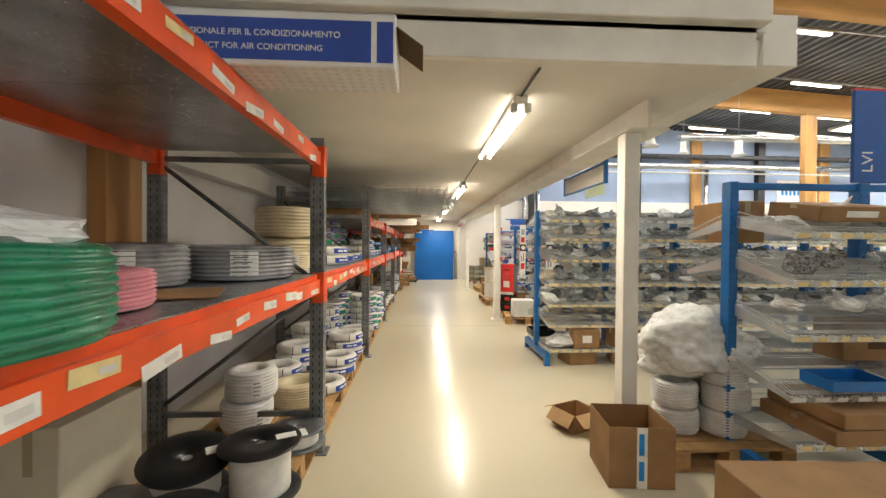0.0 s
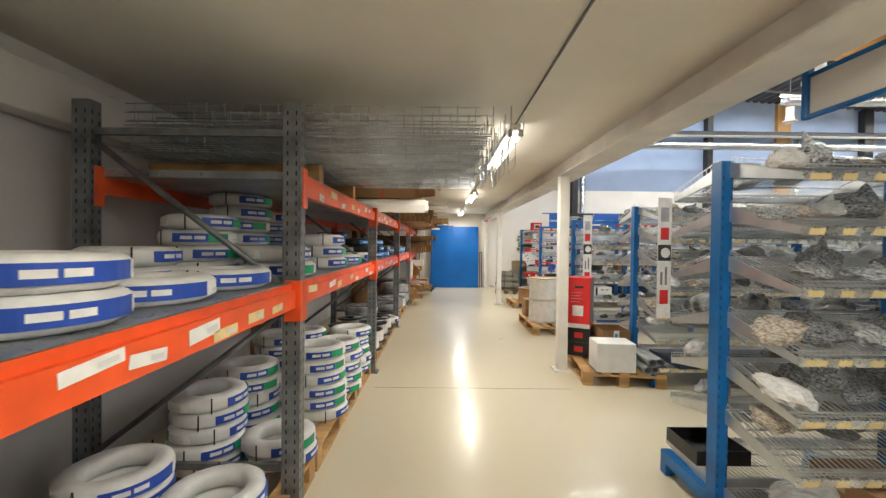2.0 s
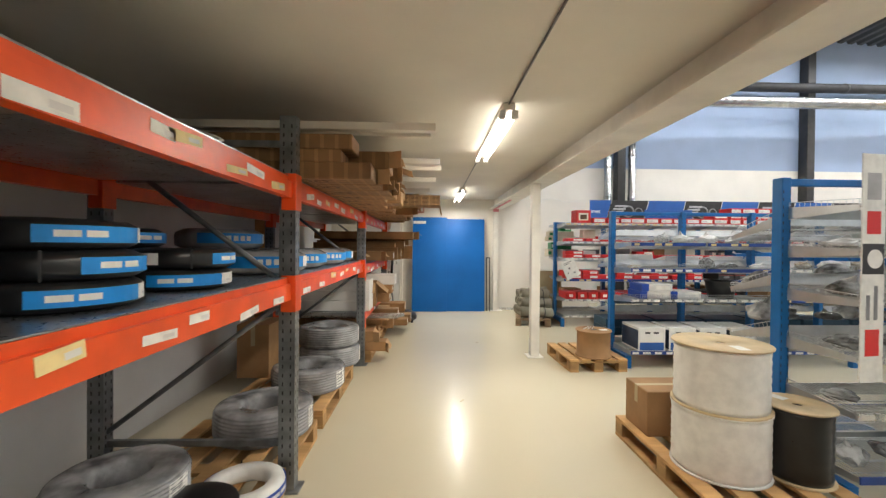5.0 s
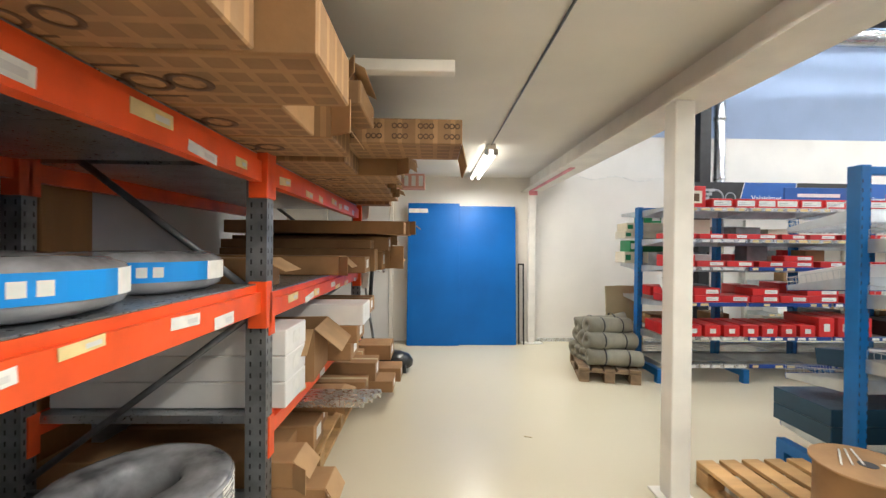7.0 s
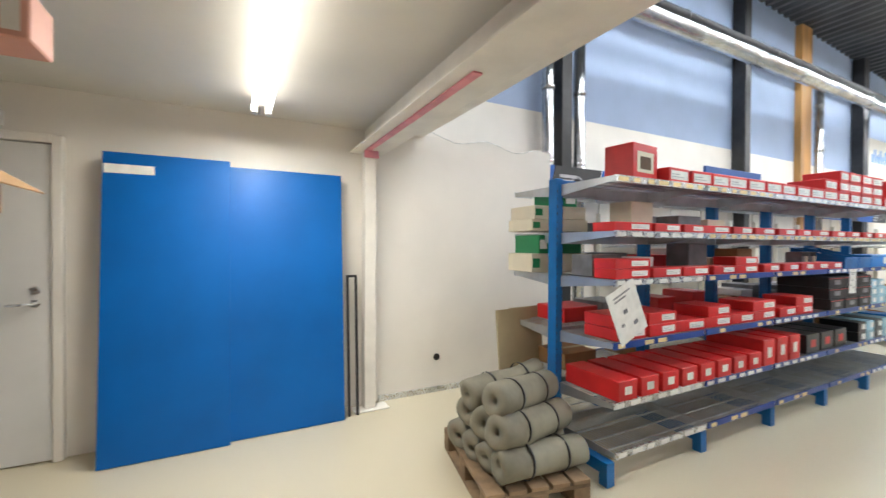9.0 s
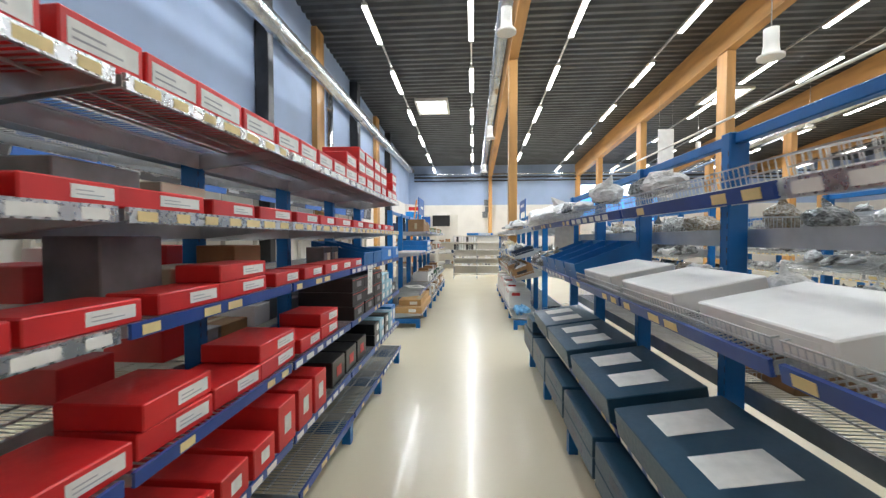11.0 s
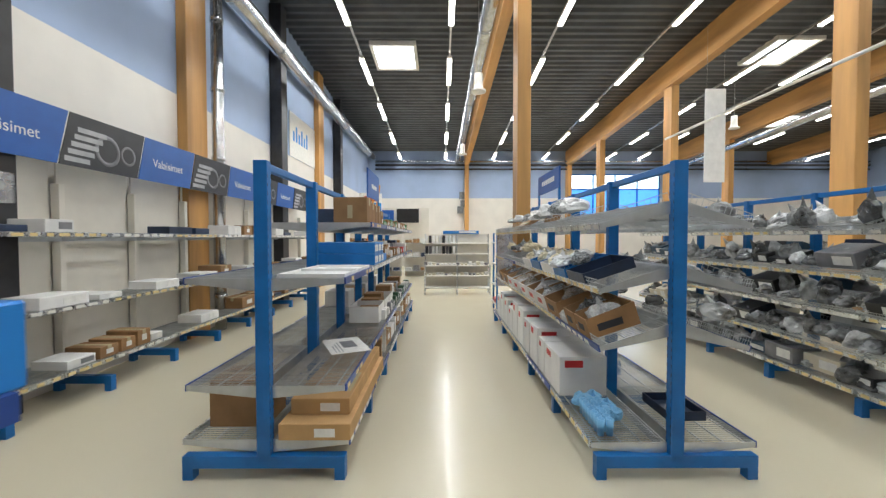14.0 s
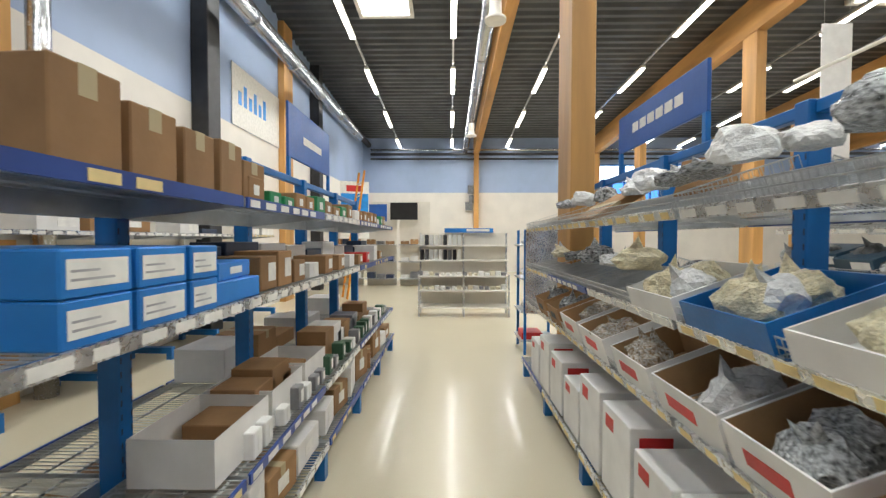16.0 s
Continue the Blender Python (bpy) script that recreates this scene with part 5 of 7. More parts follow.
def red_row():
    r = random.Random(21)
    Y = 15.03
    def at(x, lv, dist, rz=0.0):
        return shelf_at(x, Y, LV_RED[lv] + 0.002, 0, 1) @ pose(0, -dist, 0, 0, 0, rz)
    red = "long red carton with white printed label"
    # long red cartons lying front to back
    for i in range(11):
        crate(at(2.56 + 0.2 * i, 1, 0.215), 0.165, 0.43, 0.12 if i < 8 else 0.2, M_RED, red, "small", group="red cartons")
    for i in range(3):
        crate(at(4.95 + 0.27 * i, 1, 0.22), 0.24, 0.36, 0.16, M_BLACK, "black carton on a wire shelf", "small", face_mat=M_RED)
    x = 2.62
    while x < 5.0:
        w = r.uniform(0.26, 0.34)
        n = 1 if r.random() < 0.4 else 2
        for k in range(n):
            crate(at(x, 2, 0.28, r.uniform(-3, 3)) @ pose(0, 0, 0.075 * k), w, 0.25, 0.073, M_RED, red, "half", group="red cartons", bars=2)
        x += w + 0.02
    for lv, h, x1 in ((3, 0.06, 5.4), (4, 0.055, 6.8)):
        x = 2.62
        while x < x1:
            w = r.uniform(0.22, 0.34)
            for k in range(2 if lv == 3 and x < 4 and r.random() < 0.2 else 1):
                crate(at(x, lv, 0.33, r.uniform(-2, 2)) @ pose(0, 0, (h + 0.001) * k), w, 0.16, h, M_RED, "flat red carton with white label strip", "half", group="red cartons", bars=2)
            if x < (3.9 if lv == 4 else 4.6) and r.random() < 0.7:
                h2 = r.uniform(0.1, 0.22)
                crate(at(x, lv, 0.13), w * 0.85, 0.18, h2, r.choice((M_WHITEBOX, M_CREAMBOX, M_CARD, M_GREYPIPE)), "small plain carton at the back of the shelf", group="small cartons")
            x += w + r.uniform(0.0, 0.06)
    # top shelf
    c = crate(at(2.78, 5, 0.26, 6), 0.27, 0.2, 0.23, M_RED, "upright red carton with picture window", group="red cartons")
    part("window", bbox(-0.09, -0.1012, 0.05, 0.09, -0.1003, 0.18), M_CREAMBOX, c, "printed picture panel")
    part("print", bbox(-0.06, -0.102, 0.07, 0.06, -0.1013, 0.15), M_CARDDARK, c)
    x = 3.05
    while x < 6.8:
        w = r.uniform(0.2, 0.26)
        n = 1 if x < 4.4 else r.choice((1, 2, 2, 3))
        if 5.3 < x < 6.4:
            n = 3
        for k in range(n):
            crate(at(x, 5, 0.27, r.uniform(-3, 3)) @ pose(0, 0, 0.096 * k), w, 0.28, 0.095, M_RED, "red carton with white lettered label face", "wide", group="red cartons", bars=2)
        x += w + r.uniform(0.005, 0.04)
    # blue bins and cartons at the far end of the run
    for x in (5.62, 5.92):
        b = open_tray(at(x, 3, 0.215), 0.28, 0.42, 0.19, M_BLUE, "blue plastic storage bin with sloping front", 0.5)
        part("front_lip", bbox(-0.14, -0.216, 0.085, 0.14, -0.196, 0.1, 0.004), M_BLUE, b)
        bag(at(x, 3, 0.24) @ pose(0.02, 0, 0.006, 0, 0, 40), 0.22, 0.28, 0.12, 1, r=r)
    for x, w in ((6.33, 0.48), (6.76, 0.34)):
        c = crate(at(x, 3, 0.27), w, 0.3, 0.12, M_BLUEBOX, "light blue carton with white label", group="blue cartons")
        part("label", bbox(w * 0.12, -0.1512, 0.03, w * 0.38, -0.1502, 0.095), M_LABEL, c, "white paper label")
    for x in (5.21, 5.37):
        c = crate(at(x, 3, 0.17), 0.13, 0.13, 0.15, M_GREYPIPE, "small dark printed carton with a window label", "half", group="dark printed cartons", face_mat=M_CREAMBOX)
        part("dark_top", bbox(-0.064, -0.0663, 0.11, 0.064, -0.0652, 0.148), M_INK, c)
    for i, x in enumerate((5.32, 5.62, 5.92)):
        for k in range(3):
            c = crate(at(x, 2, 0.23, r.uniform(-2, 2)) @ pose(0, 0, 0.1 * k), 0.28, 0.4, 0.098, M_DARKBOX, "matt black carton with grey printed mark", "small", group="black cartons", face_mat=M_GREYPIPE)
            part("red_line", bbox(-0.14, -0.2011, 0.082, 0.14, -0.2002, 0.086), M_RED, c)
    for i, x in enumerate((6.15, 6.33, 6.5)):
        for k in range(3 - i // 2):
            crate(at(x, 2, 0.27) @ pose(0, 0, 0.082 * k), 0.16, 0.3, 0.08, M_SKYBOX, "pale blue and white small carton", "half", group="pale blue cartons")
    crate(at(6.72, 2, 0.23), 0.26, 0.35, 0.1, M_BLACK, "black carton on the shelf end", "small", face_mat=M_LABEL)
    for i, x in enumerate((5.9, 6.1, 6.3, 6.5)):
        for k in range(2):
            crate(at(x, 1, 0.27) @ pose(0, 0, 0.095 * k), 0.17, 0.3, 0.093, M_SKYBOX if i % 2 else M_BLACK, "small dark and blue carton", "half", group="small cartons")
    crate(at(6.75, 1, 0.27), 0.2, 0.25, 0.2, M_BLUEBOX, "bright blue carton with white face", "half", group="blue cartons")
    # hanging price sheets
    for x, z, tiltd, w, h in ((2.61, 0.86, -25, 0.25, 0.33), (5.62, 0.97, 3, 0.14, 0.22)):
        t = solo("price_sheet", bbox(-w / 2, -0.001, 0, w / 2, 0.001, h), M_LABEL, "white printed sheet hanging from the shelf edge", "price sheet", "price sheets", m=pose(x, 14.555, z, 0, tiltd, 0))
        for k, (a, b, c0, d0) in enumerate(((-0.3, 0.3, 0.85, 0.88), (-0.3, 0.1, 0.78, 0.81), (-0.12, 0.02, 0.5, 0.58), (-0.3, -0.2, 0.3, 0.36), (0.1, 0.25, 0.2, 0.28))):
            part("print", bbox(a * w, -0.0018, c0 * h, b * w, -0.0011, d0 * h), M_GREYPIPE, t)
    # cartons and boards standing at the end of the run
    for z, w, h, mm, lab in ((1.502, 0.20, 0.085, M_CREAMBOX, "cream carton with dark green lettering"), (1.588, 0.16, 0.095, M_CREAMBOX, "cream carton with dark green lettering"), (1.212, 0.2, 0.13, M_CREAMBOX, "cream carton on the end shelf"), (1.344, 0.08, 0.13, M_GREENBOX, "green carton with white label")):
        c = crate(pose(2.58, 15.29, z, 0, 0, -4), w + 0.3, 0.3, h, mm, lab, group="end cartons")
        part("print", bbox(-w / 2 - 0.14, -0.1512, h * 0.25, -w / 2 - 0.08, -0.1503, h * 0.75), M_GREENBOX if mm == M_CREAMBOX else M_LABEL, c)
    crate(pose(2.66, 15.30, 1.685), 0.2, 0.25, 0.1, M_GREENBOX, "green carton on the end shelf", "half", group="end cartons")
    for k, (x, w) in enumerate(((2.38, 0.34), (2.53, 0.32))):
        solo("fibreboard_sheet", bbox(-w / 2, -0.006, 0, w / 2, 0.006, 0.92, 0.002), M_BOARD, "tan fibreboard sheet leaning on the shelving", "board", "leaning boards", m=pose(x, 15.34 + 0.05 * k, 0.002, -6, 0, 4))
    s = thing("header_sign", "blue header sign above the red cartons", "sign", "header signs", m=pose(4.55, 15.03, 1.84))
    part("board", bbox(-0.45, -0.01, 0.1, 0.45, 0.01, 0.26, 0.003), M_SIGNBLUE, s)
    part("print", bbox(-0.3, -0.0115, 0.15, 0.2, -0.0104, 0.19), M_LABEL, s, "white lettering")
    for e in (-0.4, 0.4):
        part("leg", bbox(e - 0.01, -0.008, 0, e + 0.01, 0.008, 0.1), M_BLUE, s)
    # back side of the run
    for lv in (1, 2, 3, 4):
        x = 2.8
        while x < (6.8, 6.8, 4.4, 3.6)[lv - 1]:
            w = r.uniform(0.2, 0.4)
            if r.random() < 0.6:
                crate(shelf_at(x, Y, LV_RED[lv] + 0.002, 0, -1) @ pose(0, -0.24, 0), w * 0.9, 0.3, r.uniform(0.08, 0.2), r.choice((M_WHITEBOX, M_CARD, M_RED, M_GREYPIPE)), "plain carton on the rear shelf", "half", group="rear cartons")
            x += w
    # pallet of insulation rolls
    pallet(1.98, 14.95, 78, old=True, lx=0.8, ly=0.6)
    k = 0
    for row, zz, cnt in ((0, 0.142 + 0.095, 4), (1, 0.142 + 0.25, 3), (2, 0.142 + 0.40, 2)):
        for i in range(cnt):
            t = thing("insulation_roll", "grey-green rolled insulation mat tied with a strap", "insulation roll", "insulation rolls", m=pose(1.98, 14.66 + row * 0.08 + 0.175 * i, zz, r.uniform(-4, 4), r.uniform(-5, 5), 8 + r.uniform(-12, 12)))
            bm = bmesh.new()
            prof = [(0.025, -0.28), (0.06, -0.285), (0.088, -0.275), (0.092, -0.1), (0.09, 0.1), (0.09, 0.275), (0.06, 0.285), (0.025, 0.28)]
            lathe(bm, prof, 20, pose(0, 0, 0, 0, 90, 0), closed=True)
            for q in bm.verts:
                q.co += 0.02 * noise.noise_vector(q.co * 6 + Vector((k * 3.7, 0, 0)))
                q.co.z = max(q.co.z, -0.088)
            part("mat", bm, M_ROLL, t)
            for e in (-0.12, 0.13):
                bm = bmesh.new()
                lathe(bm, [(0.096, -0.008), (0.098, -0.008), (0.098, 0.008), (0.096, 0.008)], 20, pose(e, 0, 0.0, 0, 90, 0), closed=True)
                part("strap", bm, M_BLACK, t, "black strap")
            if k == 5:
                part("paper_label", bbox(-0.06, -0.05, 0.0, 0.06, 0.05, 0.001, m=pose(0.1, -0.05, 0.095, 20, 0, 10)), M_LABEL, t, "white paper label")
            k += 1


M_DARKBOX = mat("matt_black_carton", (0.028, 0.026, 0.026), 0.5, var=0.2, scale=4)
M_SKYBOX = mat("pale_blue_carton", (0.30, 0.50, 0.60), 0.45, var=0.08, random_var=0.2)
red_row()


def left_row():
    """The run of cartons and blue boxes beyond the red run, and the wall shelving behind."""
    r = random.Random(31)
    Y = 15.03
    def at(x, lv, dist, rz=0.0, dz=0.0):
        return shelf_at(x, Y, LV_STD[lv] + 0.002 + dz, 0, 1) @ pose(0, -dist, 0, 0, 0, rz)
    for k, (dx, w) in enumerate(((0.0, 1.35), (0.05, 1.2))):
        c = crate(pose(9.38 + dx, 14.74, 0.225 + 0.1 * k), w, 0.42 - 0.06 * k, 0.098, M_CARDPALE, "long flat brown carton with pale lettering", group="flat cartons")
        part("print", bbox(-w * 0.4, -0.16, 0.0985, -w * 0.1, -0.08, 0.0992), M_BOARD, c)
        part("label", bbox(-w / 2 - 0.001, -0.12, 0.02, -w / 2 - 0.0001, 0.0, 0.07), M_LABEL, c, "white paper label")
    crate(pose(9.02, 15.26, 0.23), 0.3, 0.36, 0.29, M_CARD, "tall brown carton on the base shelf")
    # stiffeners of a flat glass-grey shelf
    for i in range(2):
        for q in range(2):
            open_tray(at(9.3 + 0.42 * i, 2, 0.22 - 0.0 * q), 0.4, 0.4, 0.022, M_WHITEBOX, "white ribbed packaging tray", 0.0, "packaging_tray", group="trays") if q == 0 else None
    leaf = solo("paper_leaflet", bbox(-0.23, -0.15, 0, 0.23, 0.15, 0.004), M_LABEL, "printed paper leaflet lying on the shelf", "paper", m=at(9.95, 1, 0.22, 25))
    part("photo", bbox(-0.08, -0.08, 0.0041, 0.12, 0.03, 0.0048), M_GREYPIPE, leaf, "dark printed photograph")
    for q in range(3):
        part("print", bbox(-0.19, 0.05 + 0.025 * q, 0.0041, 0.1 - 0.05 * q, 0.06 + 0.025 * q, 0.0047), M_MIDGREY, leaf)
    for i, x in enumerate((10.28, 10.47, 10.64)):
        for k in range(2):
            crate(at(x, 2, 0.14, 0, 0.098 * k), 0.175 if i < 2 else 0.13, 0.56, 0.096, M_BLUEBOX, "bright blue carton with white end labels", "wide", group="blue cartons", bars=2)
    crate(at(10.85, 2, 0.26), 0.3, 0.3, 0.075, M_BLUEBOX, "blue display carton with white lettering", group="blue cartons")
    crate(at(10.85, 2, 0.26, 8, 0.076), 0.28, 0.26, 0.06, M_BLUEBOX, "blue display carton with white lettering", "small", group="blue cartons")
    # top shelf cartons, shrinking along the run
    for x, w, h in ((10.35, 0.17, 0.23), (10.55, 0.16, 0.2), (10.74, 0.15, 0.19), (10.92, 0.15, 0.2), (11.1, 0.16, 0.16)):
        c = crate(at(x, 3, 0.2, r.uniform(-4, 4)), w, 0.3, h, M_CARD, "brown cardboard carton on the top shelf", group="top cartons")
        part("tape", bbox(-w / 2 - 0.0012, -0.02, h * 0.2, -w / 2 - 0.0002, 0.025, h * 0.7), M_BOARD, c)
    x = 11.1
    while x < 14.3:
        w = r.uniform(0.1, 0.2)
        crate(at(x, 3, 0.28, r.uniform(-5, 5)), w, 0.15, r.uniform(0.05, 0.12), r.choice((M_CARD, M_CARD, M_WHITEBOX, M_GREENBOX)), "small carton on the top shelf", "small", group="small cartons")
        x += w + r.uniform(0.01, 0.08)
    for x, mm in ((11.15, M_CARD), (11.32, M_CARD), (11.5, M_CARD), (11.72, M_WHITEBOX), (12.0, M_CARD), (12.3, M_CARD), (12.6, M_WHITEBOX), (12.9, M_CARD), (13.2, M_RED), (13.6, M_WHITEBOX), (13.9, M_CARD)):
        crate(at(x, 2, 0.27), 0.15, 0.22, r.uniform(0.08, 0.16), mm, "small carton standing on the middle shelf", "half", group="small cartons")
    x = 11.0
    while x < 14.2:
        crate(at(x, 2, 0.1), 0.3, 0.16, r.uniform(0.12, 0.22), r.choice((M_CARD, M_NAVY, M_NAVY, M_WHITEBOX)), "carton at the back of the middle shelf", group="small cartons")
        x += 0.33
    for x, w in ((10.98, 0.4), (11.4, 0.36), (11.8, 0.35)):
        open_box(run_x(x, 15), 14.78, LV_STD[1] + 0.003, w, 0.3, 0.17, 0, M_WHITEBOX, "open pale grey carton on the shelf", flaps=False, group="open grey cartons")
    x = 11.0
    while x < 14.2:
        t = crate(at(x, 1, 0.36), 0.07, 0.08, r.uniform(0.07, 0.12), r.choice((M_GREYPIPE, M_GREENDK, M_WHITEBOX)), "small boxed fitting on the shelf front", "half", group="boxed fittings")
        if r.random() < 0.6:
            crate(at(x, 1, 0.2), 0.2, 0.2, r.uniform(0.1, 0.25), r.choice((M_WHITEBOX, M_CARD, M_GREYPIPE)), "plain carton behind the fittings", group="small cartons")
        x += r.uniform(0.09, 0.2)
    x = 10.7
    while x < 14.2:
        w = r.uniform(0.2, 0.32)
        crate(at(x, 0, 0.25, r.uniform(-12, 12)), w, 0.3, r.uniform(0.12, 0.28), r.choice((M_CARD, M_CARD, M_WHITEBOX)), "brown carton on the base shelf", "small", group="base cartons")
        x += w + 0.06
    # rear side, towards the wall aisle
    for lv in (0, 1, 2, 3):
        x = 11.1
        while x < 14.2:
            w = r.uniform(0.2, 0.45)
            if r.random() < 0.5:
                crate(shelf_at(x, Y, LV_STD[lv] + 0.002, 0, -1) @ pose(0, -0.24, 0), w * 0.9, 0.3, r.uniform(0.08, 0.2), r.choice((M_WHITEBOX, M_CARD, M_NAVY)), "plain carton on the rear shelf", "half", group="rear cartons")
            x += w
    # wall shelving goods
    Yw, lv = 17.5, [0.32, 0.85, 1.45]
    for k, z in enumerate(lv):
        x = 5.8
        while x < 16.2:
            w = r.uniform(0.18, 0.5)
            q = r.random()
            mw = shelf_at(x + w / 2, Yw, z + 0.002, 0, 1) @ pose(0, -0.26, 0)
            if x < 8.5 and k == 1:
                crate(mw, 0.16, 0.2, 0.2, M_CARD, "small brown carton with white label", "small", group="wall cartons")
                w = 0.2
            elif q < 0.45:
                crate(mw, w * 0.92, 0.3, r.uniform(0.05, 0.14), M_WHITEBOX, "white boxed luminaire on the wall shelf", "half", group="luminaire cartons", face_mat=M_GREYPIPE if r.random() < 0.3 else M_LABEL)
            elif q < 0.6:
                crate(mw, w * 0.9, 0.32, r.uniform(0.1, 0.2), M_CARD, "brown carton on the wall shelf", "small", group="wall cartons")
            elif q < 0.75:
                crate(mw, w * 0.9, 0.25, r.uniform(0.04, 0.09), M_NAVY, "flat navy carton on the wall shelf", group="wall cartons")
            x += w + r.uniform(0.0, 0.08)
    # banner above the wall shelving
    x, i = 3.52, 0
    while x < 16.0:
        w = 0.9
        dark = i % 2 == 1
        b = thing("banner_panel", "dark photographic banner panel of lamps" if dark else "blue banner panel with white lettering", "banner", "banner panels", "structure", m=pose(x + w / 2 - 0.06, 17.3, 2.06))
        bm = bmesh.new()
        vs = box(bm, -w / 2, -0.008, -0.01, w / 2, 0.0, 0.47)
        for q in (4, 5, 6, 7):
            vs[q].co.x += 0.12
        part("panel", bm, M_BLACKSTEEL if dark else M_SIGNBLUE, b)
        if dark:
            bm = bmesh.new()
            for q in range(5):
                vs = box(bm, -0.40 + 0.035 * q, -0.0093, 0.03 + 0.07 * q, -0.14 + 0.05 * q, -0.0083, 0.075 + 0.07 * q)
            part("print_bars", bm, M_MIDGREY, b, "grey photographic print of lamp louvres")
            for cx, rr in ((0.02, 0.15), (0.28, 0.1)):
                bm = bmesh.new()
                lathe(bm, [(rr, 0), (rr, 0.001), (rr * 0.75, 0.001), (rr * 0.75, 0)], 24, pose(cx + 0.05, -0.0082, 0.2, 90, 0, 0), closed=True)
                part("print_ring", bm, M_GREYPIPE, b)
        else:
            part("lettering", text_mesh("Valaisimet", 0.13, M_LABEL), None, b, "white lettering", m=pose(0.04, -0.0095, 0.2, 90, 0, 0))
        for e in (-0.3, 0.3):
            part("arm", bbox(e - 0.01, 0.0, 0.1, e + 0.01, 0.298, 0.13), M_ZINC, b)
        x += w + 0.02
        i += 1
    # white cloth banner with blue shapes, window in the wall
    b = thing("cloth_banner", "white cloth banner with blue shapes high on the wall", "banner", m=pose(17.3, 17.585, 3.36))
    part("cloth", bbox(-1.25, -0.006, 0, 1.25, 0.006, 1.07, 0.002), M_LABEL, b)
    for k in range(6):
        part("blue_shape", bbox(-1.05 + 0.19 * k, -0.008, 0.40, -0.93 + 0.19 * k, -0.0065, 0.64 + 0.14 * (k in (1, 3, 5))), M_BAND_SKY, b)


M_GREENDK = mat("dark_green_carton", (0.03, 0.09, 0.05), 0.45, var=0.1)
left_row()


def right_rows():
    r = random.Random(41)
    # run of fittings beside the far aisle, north side
    Y, n0 = 12.63, 9.05
    def at(x, lv, dist, rz=0.0, levels=LV_TILT, tilt=18):
        return shelf_at(x, Y, levels[lv] + 0.003, tilt if lv else 0, -1) @ pose(0, -dist, 0, 0, 0, rz)
    for i in range(14):
        t = thing("blue_cup", "light blue plastic conduit cup", "cup", "blue cups", m=at(9.15 + 0.052 * (i % 7), 0, 0.30 + 0.055 * (i // 7)))
        bm = bmesh.new()
        lathe(bm, [(0.020, 0), (0.024, 0.1), (0.020, 0.1), (0.017, 0.006)], 14, closed=True)
        part("wall", bm, M_CUP, t)
    for i in range(12):
        bag(at(9.5 + r.uniform(-0.15, 0.15), 0, r.uniform(0.15, 0.35)), 0.12, 0.12, 0.1, 1, r=r).data = BAGCUP[i % 3]
    white = "white carton with red printed marks"
    for x, w, h in ((9.98, 0.44, 0.3), (10.32, 0.2, 0.3), (10.62, 0.3, 0.36), (10.95, 0.28, 0.34), (11.28, 0.3, 0.4), (11.62, 0.3, 0.42), (11.95, 0.3, 0.3), (12.3, 0.3, 0.36), (12.65, 0.3, 0.4), (13.0, 0.3, 0.3)):
        c = crate(at(x, 0, 0.25), w, 0.36, h, M_WHITEBOX, white, group="white cartons")
        part("red_mark", bbox(-w * 0.35, -0.1812, h * 0.75, -w * 0.05, -0.1802, h * 0.9), M_RED, c)
        part("red_mark", bbox(w / 2 + 0.0002, -0.14, h * 0.72, w / 2 + 0.0012, 0.0, h * 0.9), M_RED, c)
    for x, w, mm, fill in ((9.30, 0.22, M_CARD, M_BAGWHITE), (9.54, 0.22, M_CARD, M_BAG), (10.02, 0.36, M_CARD, M_GREENDK), (10.4, 0.32, M_WHITEBOX, M_BAG), (10.76, 0.36, M_WHITEBOX, M_BAGWHITE), (11.15, 0.34, M_WHITEBOX, M_CARDIN), (11.6, 0.36, M_WHITEBOX, M_CARDIN), (12.0, 0.34, M_WHITEBOX, M_CARDIN), (12.4, 0.3, M_CARD, M_BAG), (12.8, 0.3, M_CARD, M_BAG)):
        m = at(x, 1, 0.26)
        t = open_tray(m, w, 0.32, 0.15, mm, "open carton of loose fittings on a tilted shelf", 0.12, "parts_carton", M_CARDIN, "parts cartons")
        part("print", bbox(-w * 0.3, -0.1615, 0.04, w * 0.15, -0.1602, 0.085), M_INK if mm == M_CARD else M_RED, t, "printed mark")
        part("print", bbox(w / 2 + 0.0002, -0.1, 0.04, w / 2 + 0.0012, 0.06, 0.085), M_INK if mm == M_CARD else M_RED, t, "printed mark")
        for q in range(3):
            bag(m @ pose(r.uniform(-0.07, 0.07), r.uniform(-0.08, 0.08), 0.04, 0, 0, r.uniform(0, 360)), w * 0.5, 0.17, 0.14, {M_BAG: 0, M_BAGWHITE: 1}.get(fill, 2), r=r)
    for x, d in ((9.72, 0.2), (9.76, 0.34), (9.8, 0.12)):
        bag(at(x, 1, d, r.uniform(0, 360)), 0.16, 0.16, 0.1, 1, r=r)
    for x, d in ((9.72, 0.27), (9.9, 0.36), (9.86, 0.22)):
        bag(at(x, 2, d, r.uniform(0, 360)) @ pose(0, 0, 0.06), 0.17, 0.15, 0.10, 1 if x > 9.8 else 0, r=r)
